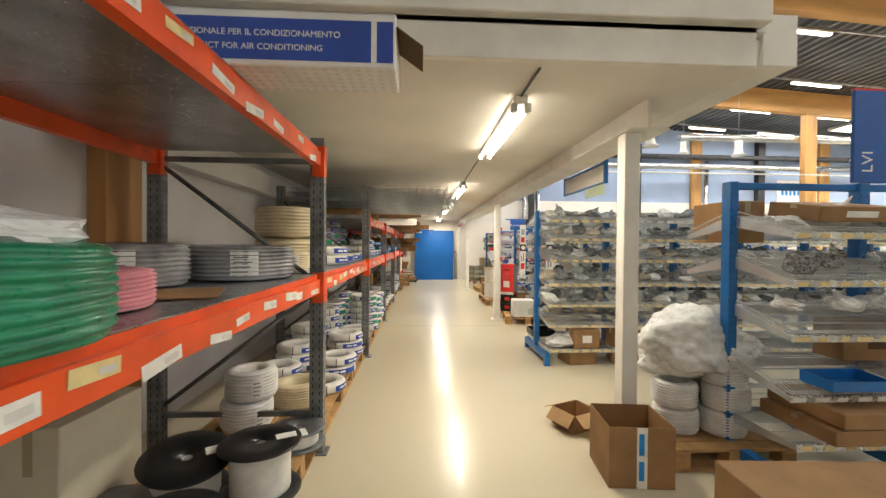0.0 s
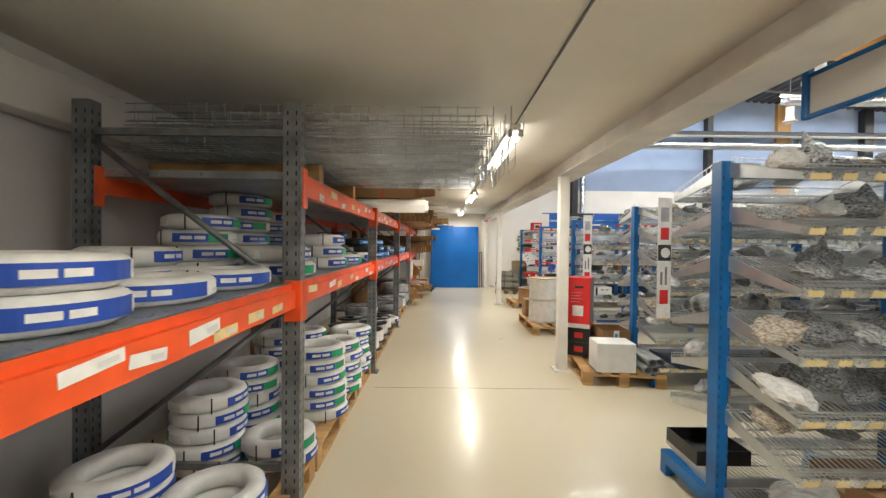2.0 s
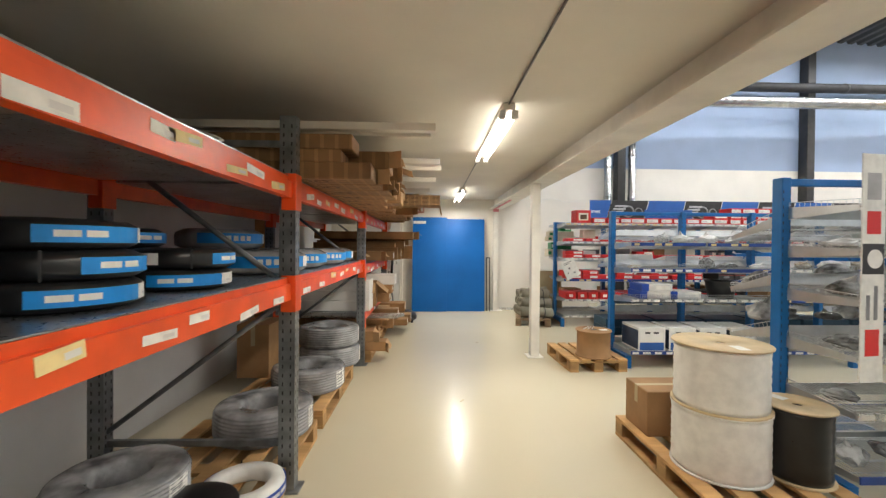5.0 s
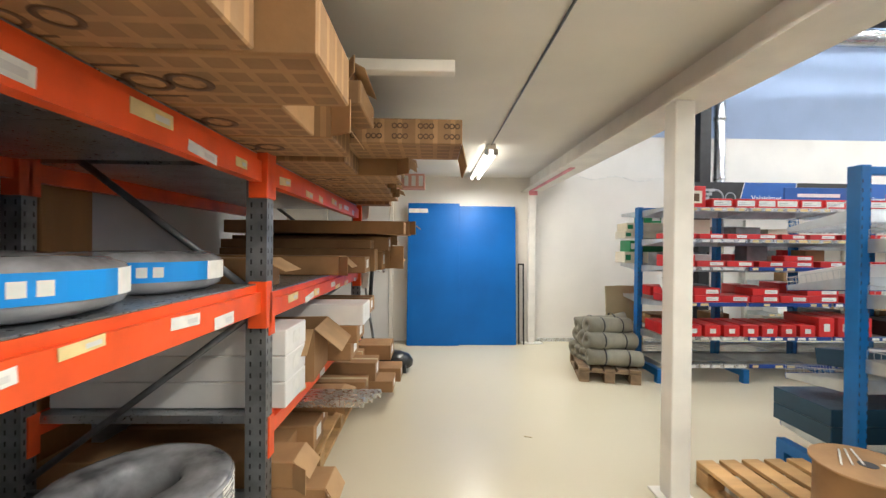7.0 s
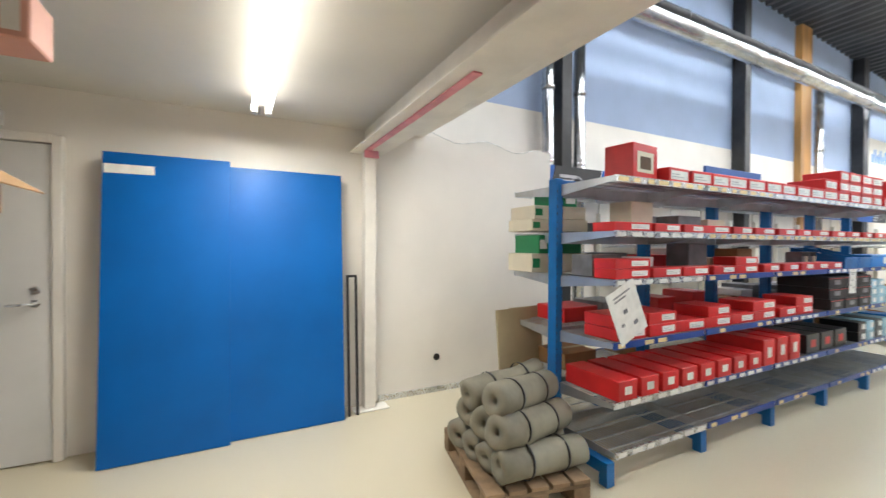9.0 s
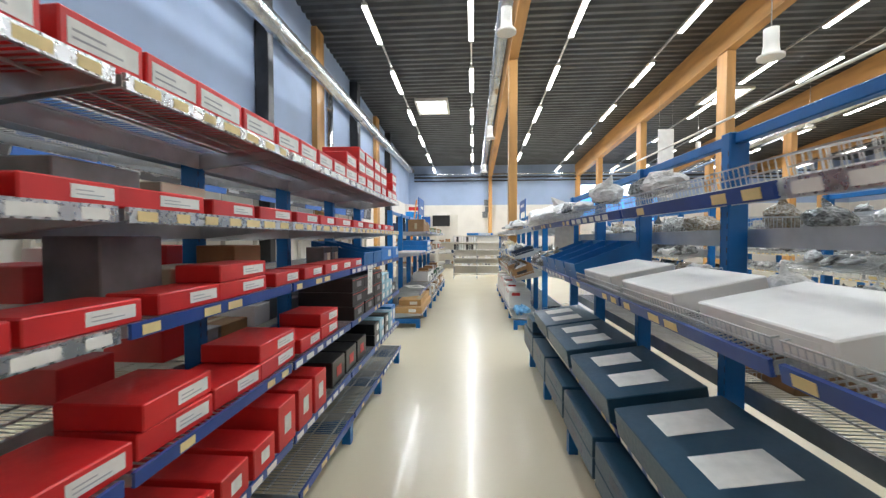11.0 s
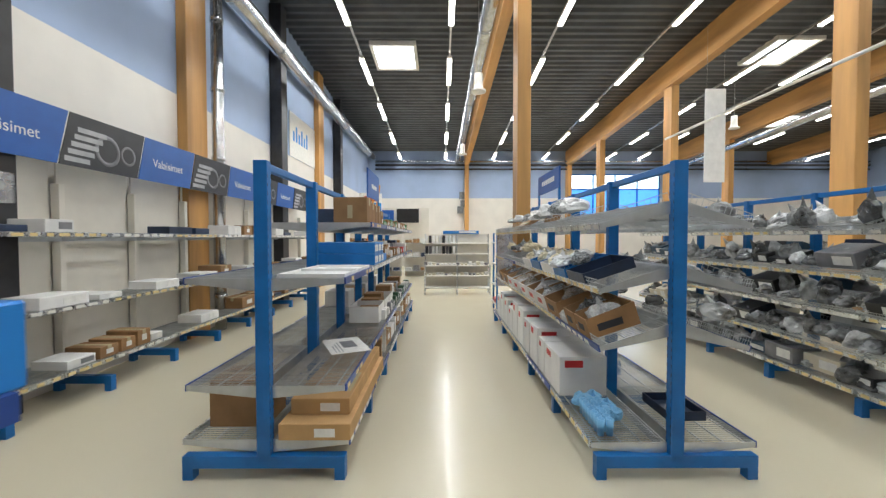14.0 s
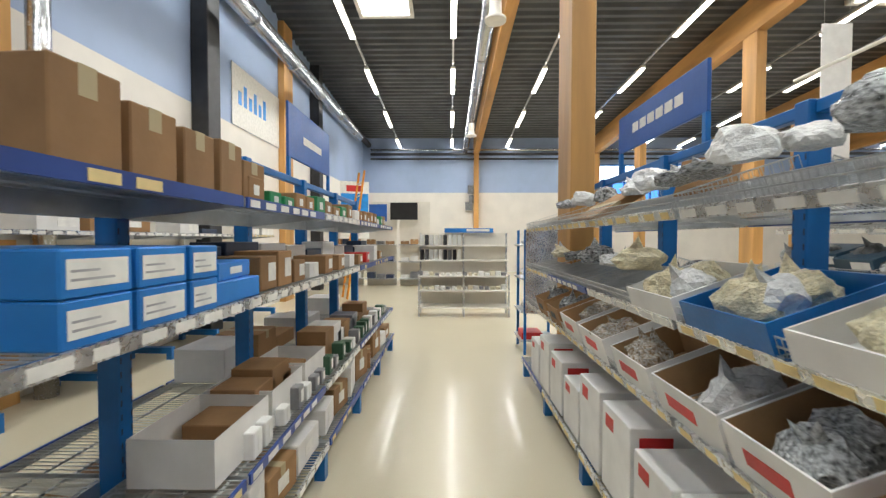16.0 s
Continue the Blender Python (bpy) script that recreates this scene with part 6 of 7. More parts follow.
    for x, w, mm in ((9.45, 0.34, M_NAVY), (9.82, 0.3, M_BLUE), (10.2, 0.34, M_WHITEBOX), (10.6, 0.36, M_BLUE), (11.0, 0.34, M_WHITEBOX)):
        m = at(x, 2, 0.26)
        open_tray(m, w, 0.34, 0.09 if x > 10 else 0.075, mm, "shallow parts tray on a tilted shelf", 0.1, "parts_tray", None, "parts trays")
        for q in range(4 if x > 10 else 0):
            bag(m @ pose(r.uniform(-0.08, 0.08), r.uniform(-0.09, 0.09), 0.015, 0, 0, r.uniform(0, 360)), w * 0.42, 0.16, 0.13, 3 if mm in (M_WHITEBOX, M_BLUE) and q else 1, r=r)
    bag_rows(11.3, 2, Y, [LV_TILT[2]], 18, -1, 4, 4, (0, 1, 3), skip=0.05)
    bag_rows(9.95, 3, Y, [LV_TILT[3]], 18, -1, 5, 4, (0, 1, 1), skip=0.15)
    crate(at(11.9, 3, 0.25) @ pose(0, 0, 0, 14, 0, 0), 0.4, 0.3, 0.05, M_CARD, "flat open brown carton on the top shelf")
    solo("cardboard_flap", bbox(-0.14, -0.003, 0, 0.14, 0.003, 0.17), M_CARD, "raised brown cardboard flap on the top shelf", "cardboard", m=pose(10.86, 12.78, 1.58, 18, 0, 20))
    # rear base of that run
    open_tray(shelf_at(9.5, Y, 0.205, 0, 1) @ pose(0, -0.2, 0), 0.34, 0.25, 0.06, M_NAVY, "shallow navy tray on the base shelf", 0, "parts_tray", None, "parts trays")
    bag_rows(9.05, 5, Y, LV_TILT[1:], 18, 1, 15, 3, stuff=True, skip=0.25)
    # dark cartons and blue bins on the nearer run, north side
    L = [0.25, 0.66, 1.24, 1.62]
    x = 2.7
    while x < 6.9:
        for k in range(2):
            crate(shelf_at(x, Y, L[0] + 0.004 + 0.105 * k, 0, -1) @ pose(0, -0.28, 0), 0.62, 0.4, 0.102, M_PETROL, "dark petrol blue flat carton", "small", group="petrol cartons", face_mat=M_NAVY)
        x += 0.66
    for i, x in enumerate((3.0, 3.75, 4.5, 5.25, 5.95)):
        c = crate(shelf_at(x, Y, L[1] + 0.03, 9, -1) @ pose(0, -0.26, 0), 0.66, 0.42, 0.11, M_PETROL, "dark petrol blue carton with white sheets", group="petrol cartons")
        for q in (-0.15, 0.14):
            part("white_sheet", bbox(q - 0.08, -0.12, 0.1102, q + 0.08, 0.1, 0.1112), M_LABEL, c, "white printed sheet")
    crate(shelf_at(6.62, Y, 0.48, 0, -1) @ pose(0, -0.3, 0), 0.4, 0.34, 0.11, M_PETROL, "dark petrol carton with slatted top", "small", group="petrol cartons", face_mat=M_NAVY)
    for x in (5.1, 5.42, 5.74, 6.06):
        t = open_tray(shelf_at(x, Y, L[2] + 0.004, 12, -1) @ pose(0, -0.22, 0), 0.29, 0.4, 0.16, M_BLUE, "large blue plastic storage bin", 0.4)
    bag(shelf_at(5.5, Y, L[2] + 0.01, 12, -1) @ pose(0, -0.25, 0), 0.2, 0.2, 0.08, 1, r=r)
    for x in (6.3, 6.6):
        for q in range(3):
            bag(shelf_at(x, Y, L[2], 12, -1) @ pose(r.uniform(-0.1, 0.1), -0.15 - 0.1 * q, 0.005), 0.24, 0.2, 0.13, (1, 2, 0)[q], r=r)
    for x, d, w in ((6.35, 0.2, 0.42), (6.62, 0.24, 0.5), (6.5, 0.34, 0.4), (6.72, 0.12, 0.36)):
        bag(shelf_at(x, Y, L[3], 12, -1) @ pose(0, -d, 0.004, 0, 0, r.uniform(0, 360)), w, 0.34, 0.2, 1, r=r)
    c = crate(shelf_at(2.75, Y, L[2] + 0.005, 12, -1) @ pose(0, -0.25, 0), 0.5, 0.35, 0.08, M_WHITEBOX, "white and pink flat carton", "wide", face_mat=M_LABEL, bars=2)
    part("pink_end", bbox(0.05, -0.176, 0.001, 0.24, 0.17, 0.0815), M_PINK, c, "faded pink printed end")
    for x in (3.4, 4.0, 4.6):
        crate(shelf_at(x, Y, L[2] + 0.005, 12, -1) @ pose(0, -0.25, 0), 0.45, 0.3, 0.07, M_WHITEBOX, "white flat carton on the tilted shelf", "half")
    bag_rows(4.2, 3, Y, [L[3]], 12, -1, 6, 4, (0, 0, 1), skip=0.2)
    s = solo("price_sheet", bbox(-0.1, -0.001, 0, 0.1, 0.001, 0.24), M_LABEL, "white blank sheet hanging from the upper shelf", "price sheet", "price sheets", m=pose(6.85, 12.75, 1.3, 0, 0, 70))
    # south side of that run: file cartons, white cartons, black tub
    F = LV_FLAT
    def so(x, lv, dist, dz=0.0):
        return shelf_at(x, Y, F[lv] + 0.003 + dz, 0, 1) @ pose(0, -dist, 0)
    for x in (2.66, 3.02, 3.38, 3.74):
        c = crate(so(x, 0, 0.24), 0.32, 0.4, 0.27, M_WHITEBOX, "white file carton with navy printed front", "wide", name="carton", group="file cartons", face_mat=M_WHITEBOX)
        part("navy_print", bbox(-0.14, -0.2025, 0.01, 0.14, -0.2015, 0.10), M_SIGNBLUE, c, "navy printed panel")
        for q in (-0.05, 0.05):
            part("hand_hole", bbox(q - 0.03, -0.2025, 0.2, q + 0.03, -0.2015, 0.22), M_INK, c)
        part("navy_side", bbox(-0.1612, -0.2, 0.02, -0.1602, 0.19, 0.24), M_NAVY, c, "navy printed side")
    for x, dz in ((2.72, 0), (2.74, 0.085), (3.08, 0)):
        c = crate(so(x, 1, 0.25, dz), 0.36, 0.3, 0.083, M_WHITEBOX, "flat white carton with blue end", "half", group="white flat cartons")
        part("blue_end", bbox(-0.181, -0.151, 0.0, -0.10, 0.15, 0.0835), M_BAND_BLUE, c)
    bm = bmesh.new()
    lathe(bm, [(0.13, 0), (0.17, 0.2), (0.175, 0.205), (0.165, 0.205), (0.125, 0.006)], 28, closed=True)
    solo("black_tub", bm, M_BLACK, "round black plastic tub on the shelf", "tub", m=so(3.6, 1, 0.25))
    bag_rows(2.4, 5, Y, F[2:], 0, 1, 7, 3, (0, 1, 1, 2), skip=0.2)
    crate(so(4.3, 1, 0.25), 0.5, 0.3, 0.2, M_CARD, "brown carton on the flat shelf", "small")
    bag(pose(-0.92, 0.78, DK + 0.17, 0, 0, 20), 0.46, 0.42, 0.13, 1, r=r)
    # bagged rows further off
    bag_rows(1.48, 3, 5.13, LV_BAG[1:], 16, 1, 8, 7, (0, 0, 1, 2, 4, 4), skip=0.08, hmax=0.13)
    bag_rows(4.18, 3, 5.13, LV_BAG[1:], 16, 1, 19, 6, stuff=True, skip=0.12, hmax=0.11)
    bag_rows(1.48, 6, 5.13, LV_BAG[1:], 16, -1, 9, 4, stuff=True, skip=0.2)
    for x, w in ((1.95, 0.3), (2.45, 0.3), (2.95, 0.34)):
        crate(shelf_at(x, 5.13, 0.205, 0, 1) @ pose(0, -0.28, 0), w, 0.3, 0.22, M_CARD, "brown carton on the base shelf", "small", group="base cartons")
    bag(shelf_at(1.72, 5.13, 0.205, 0, 1) @ pose(0, -0.25, 0), 0.4, 0.3, 0.16, 1, r=r)
    open_tray(shelf_at(1.62, 5.13, 0.21, 0, -1) @ pose(0, -0.25, 0), 0.3, 0.3, 0.08, M_BLACK, "black plastic tray on the base shelf", 0, "parts_tray", None, "parts trays")
    for x in (1.9, 2.5, 3.1):
        crate(pose(x, 4.85, 0.002, 0, 0, r.uniform(-15, 15)), 0.34, 0.3, 0.16, M_CARD, "brown carton under the base shelf", group="base cartons")
    bag_rows(2.2, 2, 7.55, LV_BAG[1:], 18, 1, 10, 5, (0, 0, 1, 2, 2, 4), skip=0.1, hmax=0.13)
    bag_rows(4.0, 3, 7.55, LV_BAG[1:], 18, 1, 20, 4, stuff=True, skip=0.1, hmax=0.13)
    bag_rows(2.2, 5, 7.55, LV_BAG[1:], 18, -1, 11, 4, stuff=True, skip=0.2)
    solo("navy_mat", bbox(-0.8, -0.3, 0, 0.8, 0.3, 0.06, 0.02, 2), M_NAVY, "navy folded sheet lying on the base shelf", "sheet", m=shelf_at(3.2, 7.55, 0.205, 0, 1) @ pose(0, -0.2, 0))
    bag_rows(2.35, 5, 10.1, [0.2, 0.55, 0.85, 1.15, 1.42, 1.66], 3, 1, 12, 3, stuff=True, skip=0.15, hmax=0.12)
    bag_rows(2.35, 5, 10.1, LV_TILT[1:], 18, -1, 13, 4, stuff=True, skip=0.2)
    bag_rows(8.95, 5, 10.25, [0.2, 0.6, 0.92, 1.24, 1.6], 18, -1, 14, 8, stuff=True, skip=0.03, hmax=0.24)
    for k, z in enumerate((0.2, 0.6, 0.92, 1.24)):
        x = 9.0
        while x < 13.2:
            w = r.uniform(0.22, 0.42)
            mm = r.choice((M_CREAMBOX, M_WHITEBOX, M_NAVY, M_BLACK, M_GREYPIPE, M_PETROL))
            if r.random() < 0.75:
                crate(shelf_at(x + w / 2, 10.25, z + 0.004, 18 if k else 0, r.choice((1, -1))) @ pose(0, -r.uniform(0.17, 0.26), 0), w * 0.92, 0.28, r.uniform(0.07, 0.2), mm, "dark carton among bagged fittings" if mm in (M_NAVY, M_BLACK, M_GREYPIPE, M_PETROL) else "pale carton among bagged fittings", "half", group="mixed cartons")
            x += w
    bag_rows(8.95, 5, 10.25, [0.6, 0.92, 1.24, 1.6], 18, 1, 24, 5, stuff=True, skip=0.1, hmax=0.2)
    bag_rows(8.95, 5, 7.4, LV_TILT, 18, -1, 16, 6, stuff=True, skip=0.08, hmax=0.2)
    bag_rows(8.95, 5, 4.75, LV_TILT, 18, -1, 17, 4, stuff=True, skip=0.15)
    # the nearest run
    lv = [0.33, 0.70, 1.04, 1.35, 1.62]
    bag_rows(2.05, 4, 2.6, lv[2:], 16, 1, 18, 3, (0, 1, 1, 0), skip=0.1, hmax=0.16)
    for k, (z, dx) in enumerate(((0.335, 0.0), (0.425, 0.05))):
        crate(shelf_at(2.75 + dx, 2.6, z, 0, 1) @ pose(0, -0.24, 0), 1.0, 0.5, 0.085, M_CARD, "flat brown carton with white labels", "small", group="flat cartons")
    crate(shelf_at(2.85, 2.6, 0.72, 0, 1) @ pose(0, -0.1, 0), 0.5, 0.2, 0.24, M_CARD, "brown carton with dark printed shape", "small", face_mat=M_CARDDARK)
    open_tray(shelf_at(2.45, 2.6, 0.62, 0, 1) @ pose(0, -0.35, 0), 0.36, 0.2, 0.07, M_BLUE, "shallow blue bin with white front label", 0.2)
    crate(shelf_at(2.5, 2.6, 1.63, 10, 1) @ pose(0, -0.2, 0), 0.5, 0.35, 0.09, M_CARD, "brown carton lying on the top shelf", "small")
    crate(pose(2.34, 3.0, 1.45), 0.26, 0.4, 0.3, M_CARD, "brown carton on the rear upper shelf")


M_CUP = mat("light_blue_cup", (0.22, 0.52, 0.82), 0.35, var=0.05)
BAGCUP = []
for v in range(3):
    me = BAG[v][0].copy()
    me.materials.clear()
    me.materials.append(M_CUP)
    BAGCUP.append(me)
right_rows()


# ---- loose things beside the aisle ----
def aisle_things():
    r = random.Random(51)
    # coils and crumpled film beside the first post
    pallet(2.0, 2.72, 0, lx=0.8, ly=0.55)
    for x, y, n in ((1.78, 2.75, 2), (2.1, 2.68, 3), (1.95, 2.95, 3), (2.2, 2.95, 2)):
        stack("conduit_white", x, y, 0.142, n, 0.85)
    for k, (x, y, z, w, h) in enumerate(((1.95, 2.82, 0.58, 0.62, 0.42), (2.15, 2.8, 0.58, 0.5, 0.3), (1.8, 2.85, 0.52, 0.4, 0.3), (2.3, 2.85, 0.55, 0.35, 0.2))):
        ob = solo("plastic_film", BAG_BIG[k % 2], None, "heap of crumpled white plastic film", "plastic film", "plastic film", m=pose(x, y, z, 0, 0, 70 * k) @ Matrix.Diagonal((w, w * 0.85, h, 1)))
    open_box(1.31, 2.46, 0.0, 0.38, 0.36, 0.36, -6, M_CARD, "open brown carton with blue printed tape", False, M_LABEL)
    open_box(1.22, 3.12, 0.0, 0.26, 0.24, 0.14, 25, M_CARD, "small open carton with bent flaps", True)
    crate(pose(1.78, 1.42, 0.0, 0, 0, -3), 0.95, 0.6, 0.46, M_CARD, "large closed brown carton on the floor")
    # red carton, black cartons and pipes on a pallet behind the second post
    pallet(1.97, 7.68, 83, lx=1.2, ly=0.8, old=False)
    for k in range(2):
        c = crate(pose(1.71, 7.84, 0.142 + 0.16 * k, 0, 0, -28), 0.25, 0.30, 0.158, M_BLACK, "black carton with red mark on a pallet", "small", group="black cartons", face_mat=M_RED)
    c = crate(pose(1.71, 7.84, 0.462, 0, 0, -28), 0.25, 0.30, 0.58, M_REDBOX, "tall red carton with white label and handle hole", group="red pallet carton")
    part("label", bbox(-0.07, -0.1512, 0.14, 0.05, -0.1502, 0.26), M_LABEL, c, "white paper label")
    part("white_base", bbox(-0.125, -0.1515, 0.0, 0.125, -0.1503, 0.05), M_LABEL, c, "white printed strip")
    part("handle_hole", bbox(-0.05, -0.1515, 0.46, 0.05, -0.1503, 0.485), M_INK, c)
    part("dark_side", bbox(0.1252, -0.14, 0.05, 0.1262, 0.14, 0.56), M_GREYPIPE, c, "dark photographic side panel")
    for q in range(4):
        part("print", bbox(-0.09, -0.1511, 0.3 + 0.035 * q, 0.02 + 0.02 * (q % 2), -0.1502, 0.306 + 0.035 * q), M_PINK, c)
    open_box(1.99, 7.66, 0.142, 0.30, 0.36, 0.34, -3, M_CARD, "open brown carton on a pallet", False, M_LABEL)
    carton(1.83, 7.24, 0.142, 0.38, 0.29, 0.29, M_WHITEBOX, "plain white carton on a pallet", tape=False, rz=-4)
    for k in range(5):
        bm = bmesh.new()
        lathe(bm, [(0.042, 0.0), (0.042, 1.05), (0.036, 1.05), (0.036, 0.0)], 20, pose(0, 0, 0, -90, 0, -5), closed=True)
        solo("steel_pipe", bm, M_GREYSTEEL, "short zinc steel pipe lying on a pallet", "pipe", "steel pipes", m=pose(2.10 + 0.088 * (k % 3) + 0.044 * (k // 3), 7.02 + 0.03 * (k % 3), 0.185 + 0.075 * (k // 3)))
    # drums on the next pallet
    pallet(1.9, 9.95, 90)
    drum(1.78, 9.85, 0.142, 0.25, 0.36, M_WHITECABLE, M_WHITECABLE, "white wrapped cable drum on a pallet", core=0.96)
    drum(1.78, 9.85, 0.502, 0.25, 0.36, M_PLY, M_WHITECABLE, "white cable drum with plywood flanges", core=0.93)
    drum(2.15, 9.75, 0.142, 0.17, 0.4, M_PLY, M_BLACK, "black cable drum with plywood flanges", core=0.9)
    carton(1.8, 10.35, 0.142, 0.5, 0.3, 0.3, M_CARD, "brown carton behind the drums on a pallet")
    # kraft drum on a pallet by the third post
    pallet(1.98, 12.42, 92, lx=0.8, ly=0.66)
    t = thing("kraft_drum", "kraft-paper covered cable drum on a pallet", "cable drum", "cable drums", m=pose(2.0, 12.2, 0.142))
    bm = bmesh.new()
    lathe(bm, [(0.2, 0.0), (0.2, 0.012), (0.185, 0.02), (0.183, 0.28), (0.2, 0.288), (0.2, 0.3)], 36)
    part("wrap", bm, M_CARD, t)
    bm = bmesh.new()
    lathe(bm, [(0.035, 0.3005), (0.035, 0.302)], 16)
    part("hub_hole", bm, M_INK, t)
    part("label", bbox(0.06, -0.06, 0.3005, 0.15, 0.0, 0.302), M_LABEL, t)
    for k in range(3):
        bm = bmesh.new()
        rod(bm, (-0.02 - 0.05 * k, 0.0, 0.304), (0.05 - 0.03 * k, 0.12, 0.31), 0.004, 6)
        part("cable_end", bm, M_WHITECABLE, t)
    # vacuum cleaner and hose at the end of the racking
    v = thing("vacuum_cleaner", "dark grey vacuum cleaner with black hose", "vacuum cleaner", m=pose(-0.36, 14.98, 0))
    bm = bmesh.new()
    lathe(bm, [(0.15, 0.03), (0.19, 0.06), (0.195, 0.12), (0.16, 0.18), (0.08, 0.215), (0.03, 0.22)], 24, Matrix.Diagonal((1.15, 0.85, 1, 1)))
    part("tank", bm, M_BLACK, v)
    for e in (-0.14, 0.14):
        bm = bmesh.new()
        rod(bm, (e - 0.02, -0.1, 0.05), (e + 0.02, -0.1, 0.05), 0.05, 16)
        part("wheel", bm, M_BLACK, v)
    bm = bmesh.new()
    pts = [Vector((-0.05, 0, 0.28)), Vector((-0.3, -0.05, 0.2)), Vector((-0.36, -0.05, 0.45)), Vector((-0.24, -0.1, 0.8)), Vector((-0.22, -0.1, 1.15)), Vector((-0.28, -0.1, 1.3))]
    for a, b in zip(pts, pts[1:]):
        rod(bm, a, b, 0.022, 10)
    part("hose", bm, M_BLACK, v, "black ribbed hose")
    bm = bmesh.new()
    rod(bm, (-0.14, -0.15, 0.02), (-0.32, -0.12, 1.15), 0.014, 10)
    part("wand", bm, M_GALV, v, "steel suction wand")
    for k, (y, z, mm) in enumerate(((14.62, 1.66, M_LABEL), (14.62, 0.95, M_LABEL))):
        t = solo("safety_tag", bbox(-0.002, -0.05, 0, 0.002, 0.05, 0.16), mm, "white and blue inspection tag on the rack end", "tag", "tags", m=pose(-0.64, y + 0.03, z, 0, 18, 80))
        part("blue_print", bbox(0.0021, -0.045, 0.1, 0.003, 0.045, 0.15), M_BAND_SKY, t)
    for k, (x, y) in enumerate(((0.78, 13.4), (0.95, 9.1), (0.4, 11.2))):
        solo("paper_scrap", bbox(-0.03, -0.008, 0, 0.03, 0.008, 0.004, 0.002), M_BOARD, "small scrap of litter on the floor", "litter", "litter", m=pose(x, y, 0.001, 0, 0, 40 * k - 20))


M_REDBOX = mat("bright_red_carton", (0.70, 0.03, 0.03), 0.4, var=0.06, scale=4)
M_PLY = mat("pale_plywood", (0.58, 0.45, 0.27), 0.6, var=0.12, scale=6)
BAG_BIG = []
for v in range(2):
    bm = bmesh.new()
    bmesh.ops.create_icosphere(bm, subdivisions=5, radius=1.0)
    for vert in bm.verts:
        c = vert.co.copy()
        o = Vector((v * 5.3, 2.2, 1.1))
        k = 1 + 0.22 * noise.noise(c * 1.6 + o) + 0.16 * abs(noise.noise(c * 4 + o)) + 0.10 * abs(noise.noise(c * 9 + o)) + 0.05 * noise.noise(c * 20 + o)
        c *= k
        c.z = max(c.z, -0.55)
        vert.co = Vector((c.x * 0.5, c.y * 0.5, (c.z + 0.55) * 0.6))
    for f in bm.faces:
        f.smooth = True
    BAG_BIG.append(mesh_of(bm, "film", M_BAGWHITE))
aisle_things()


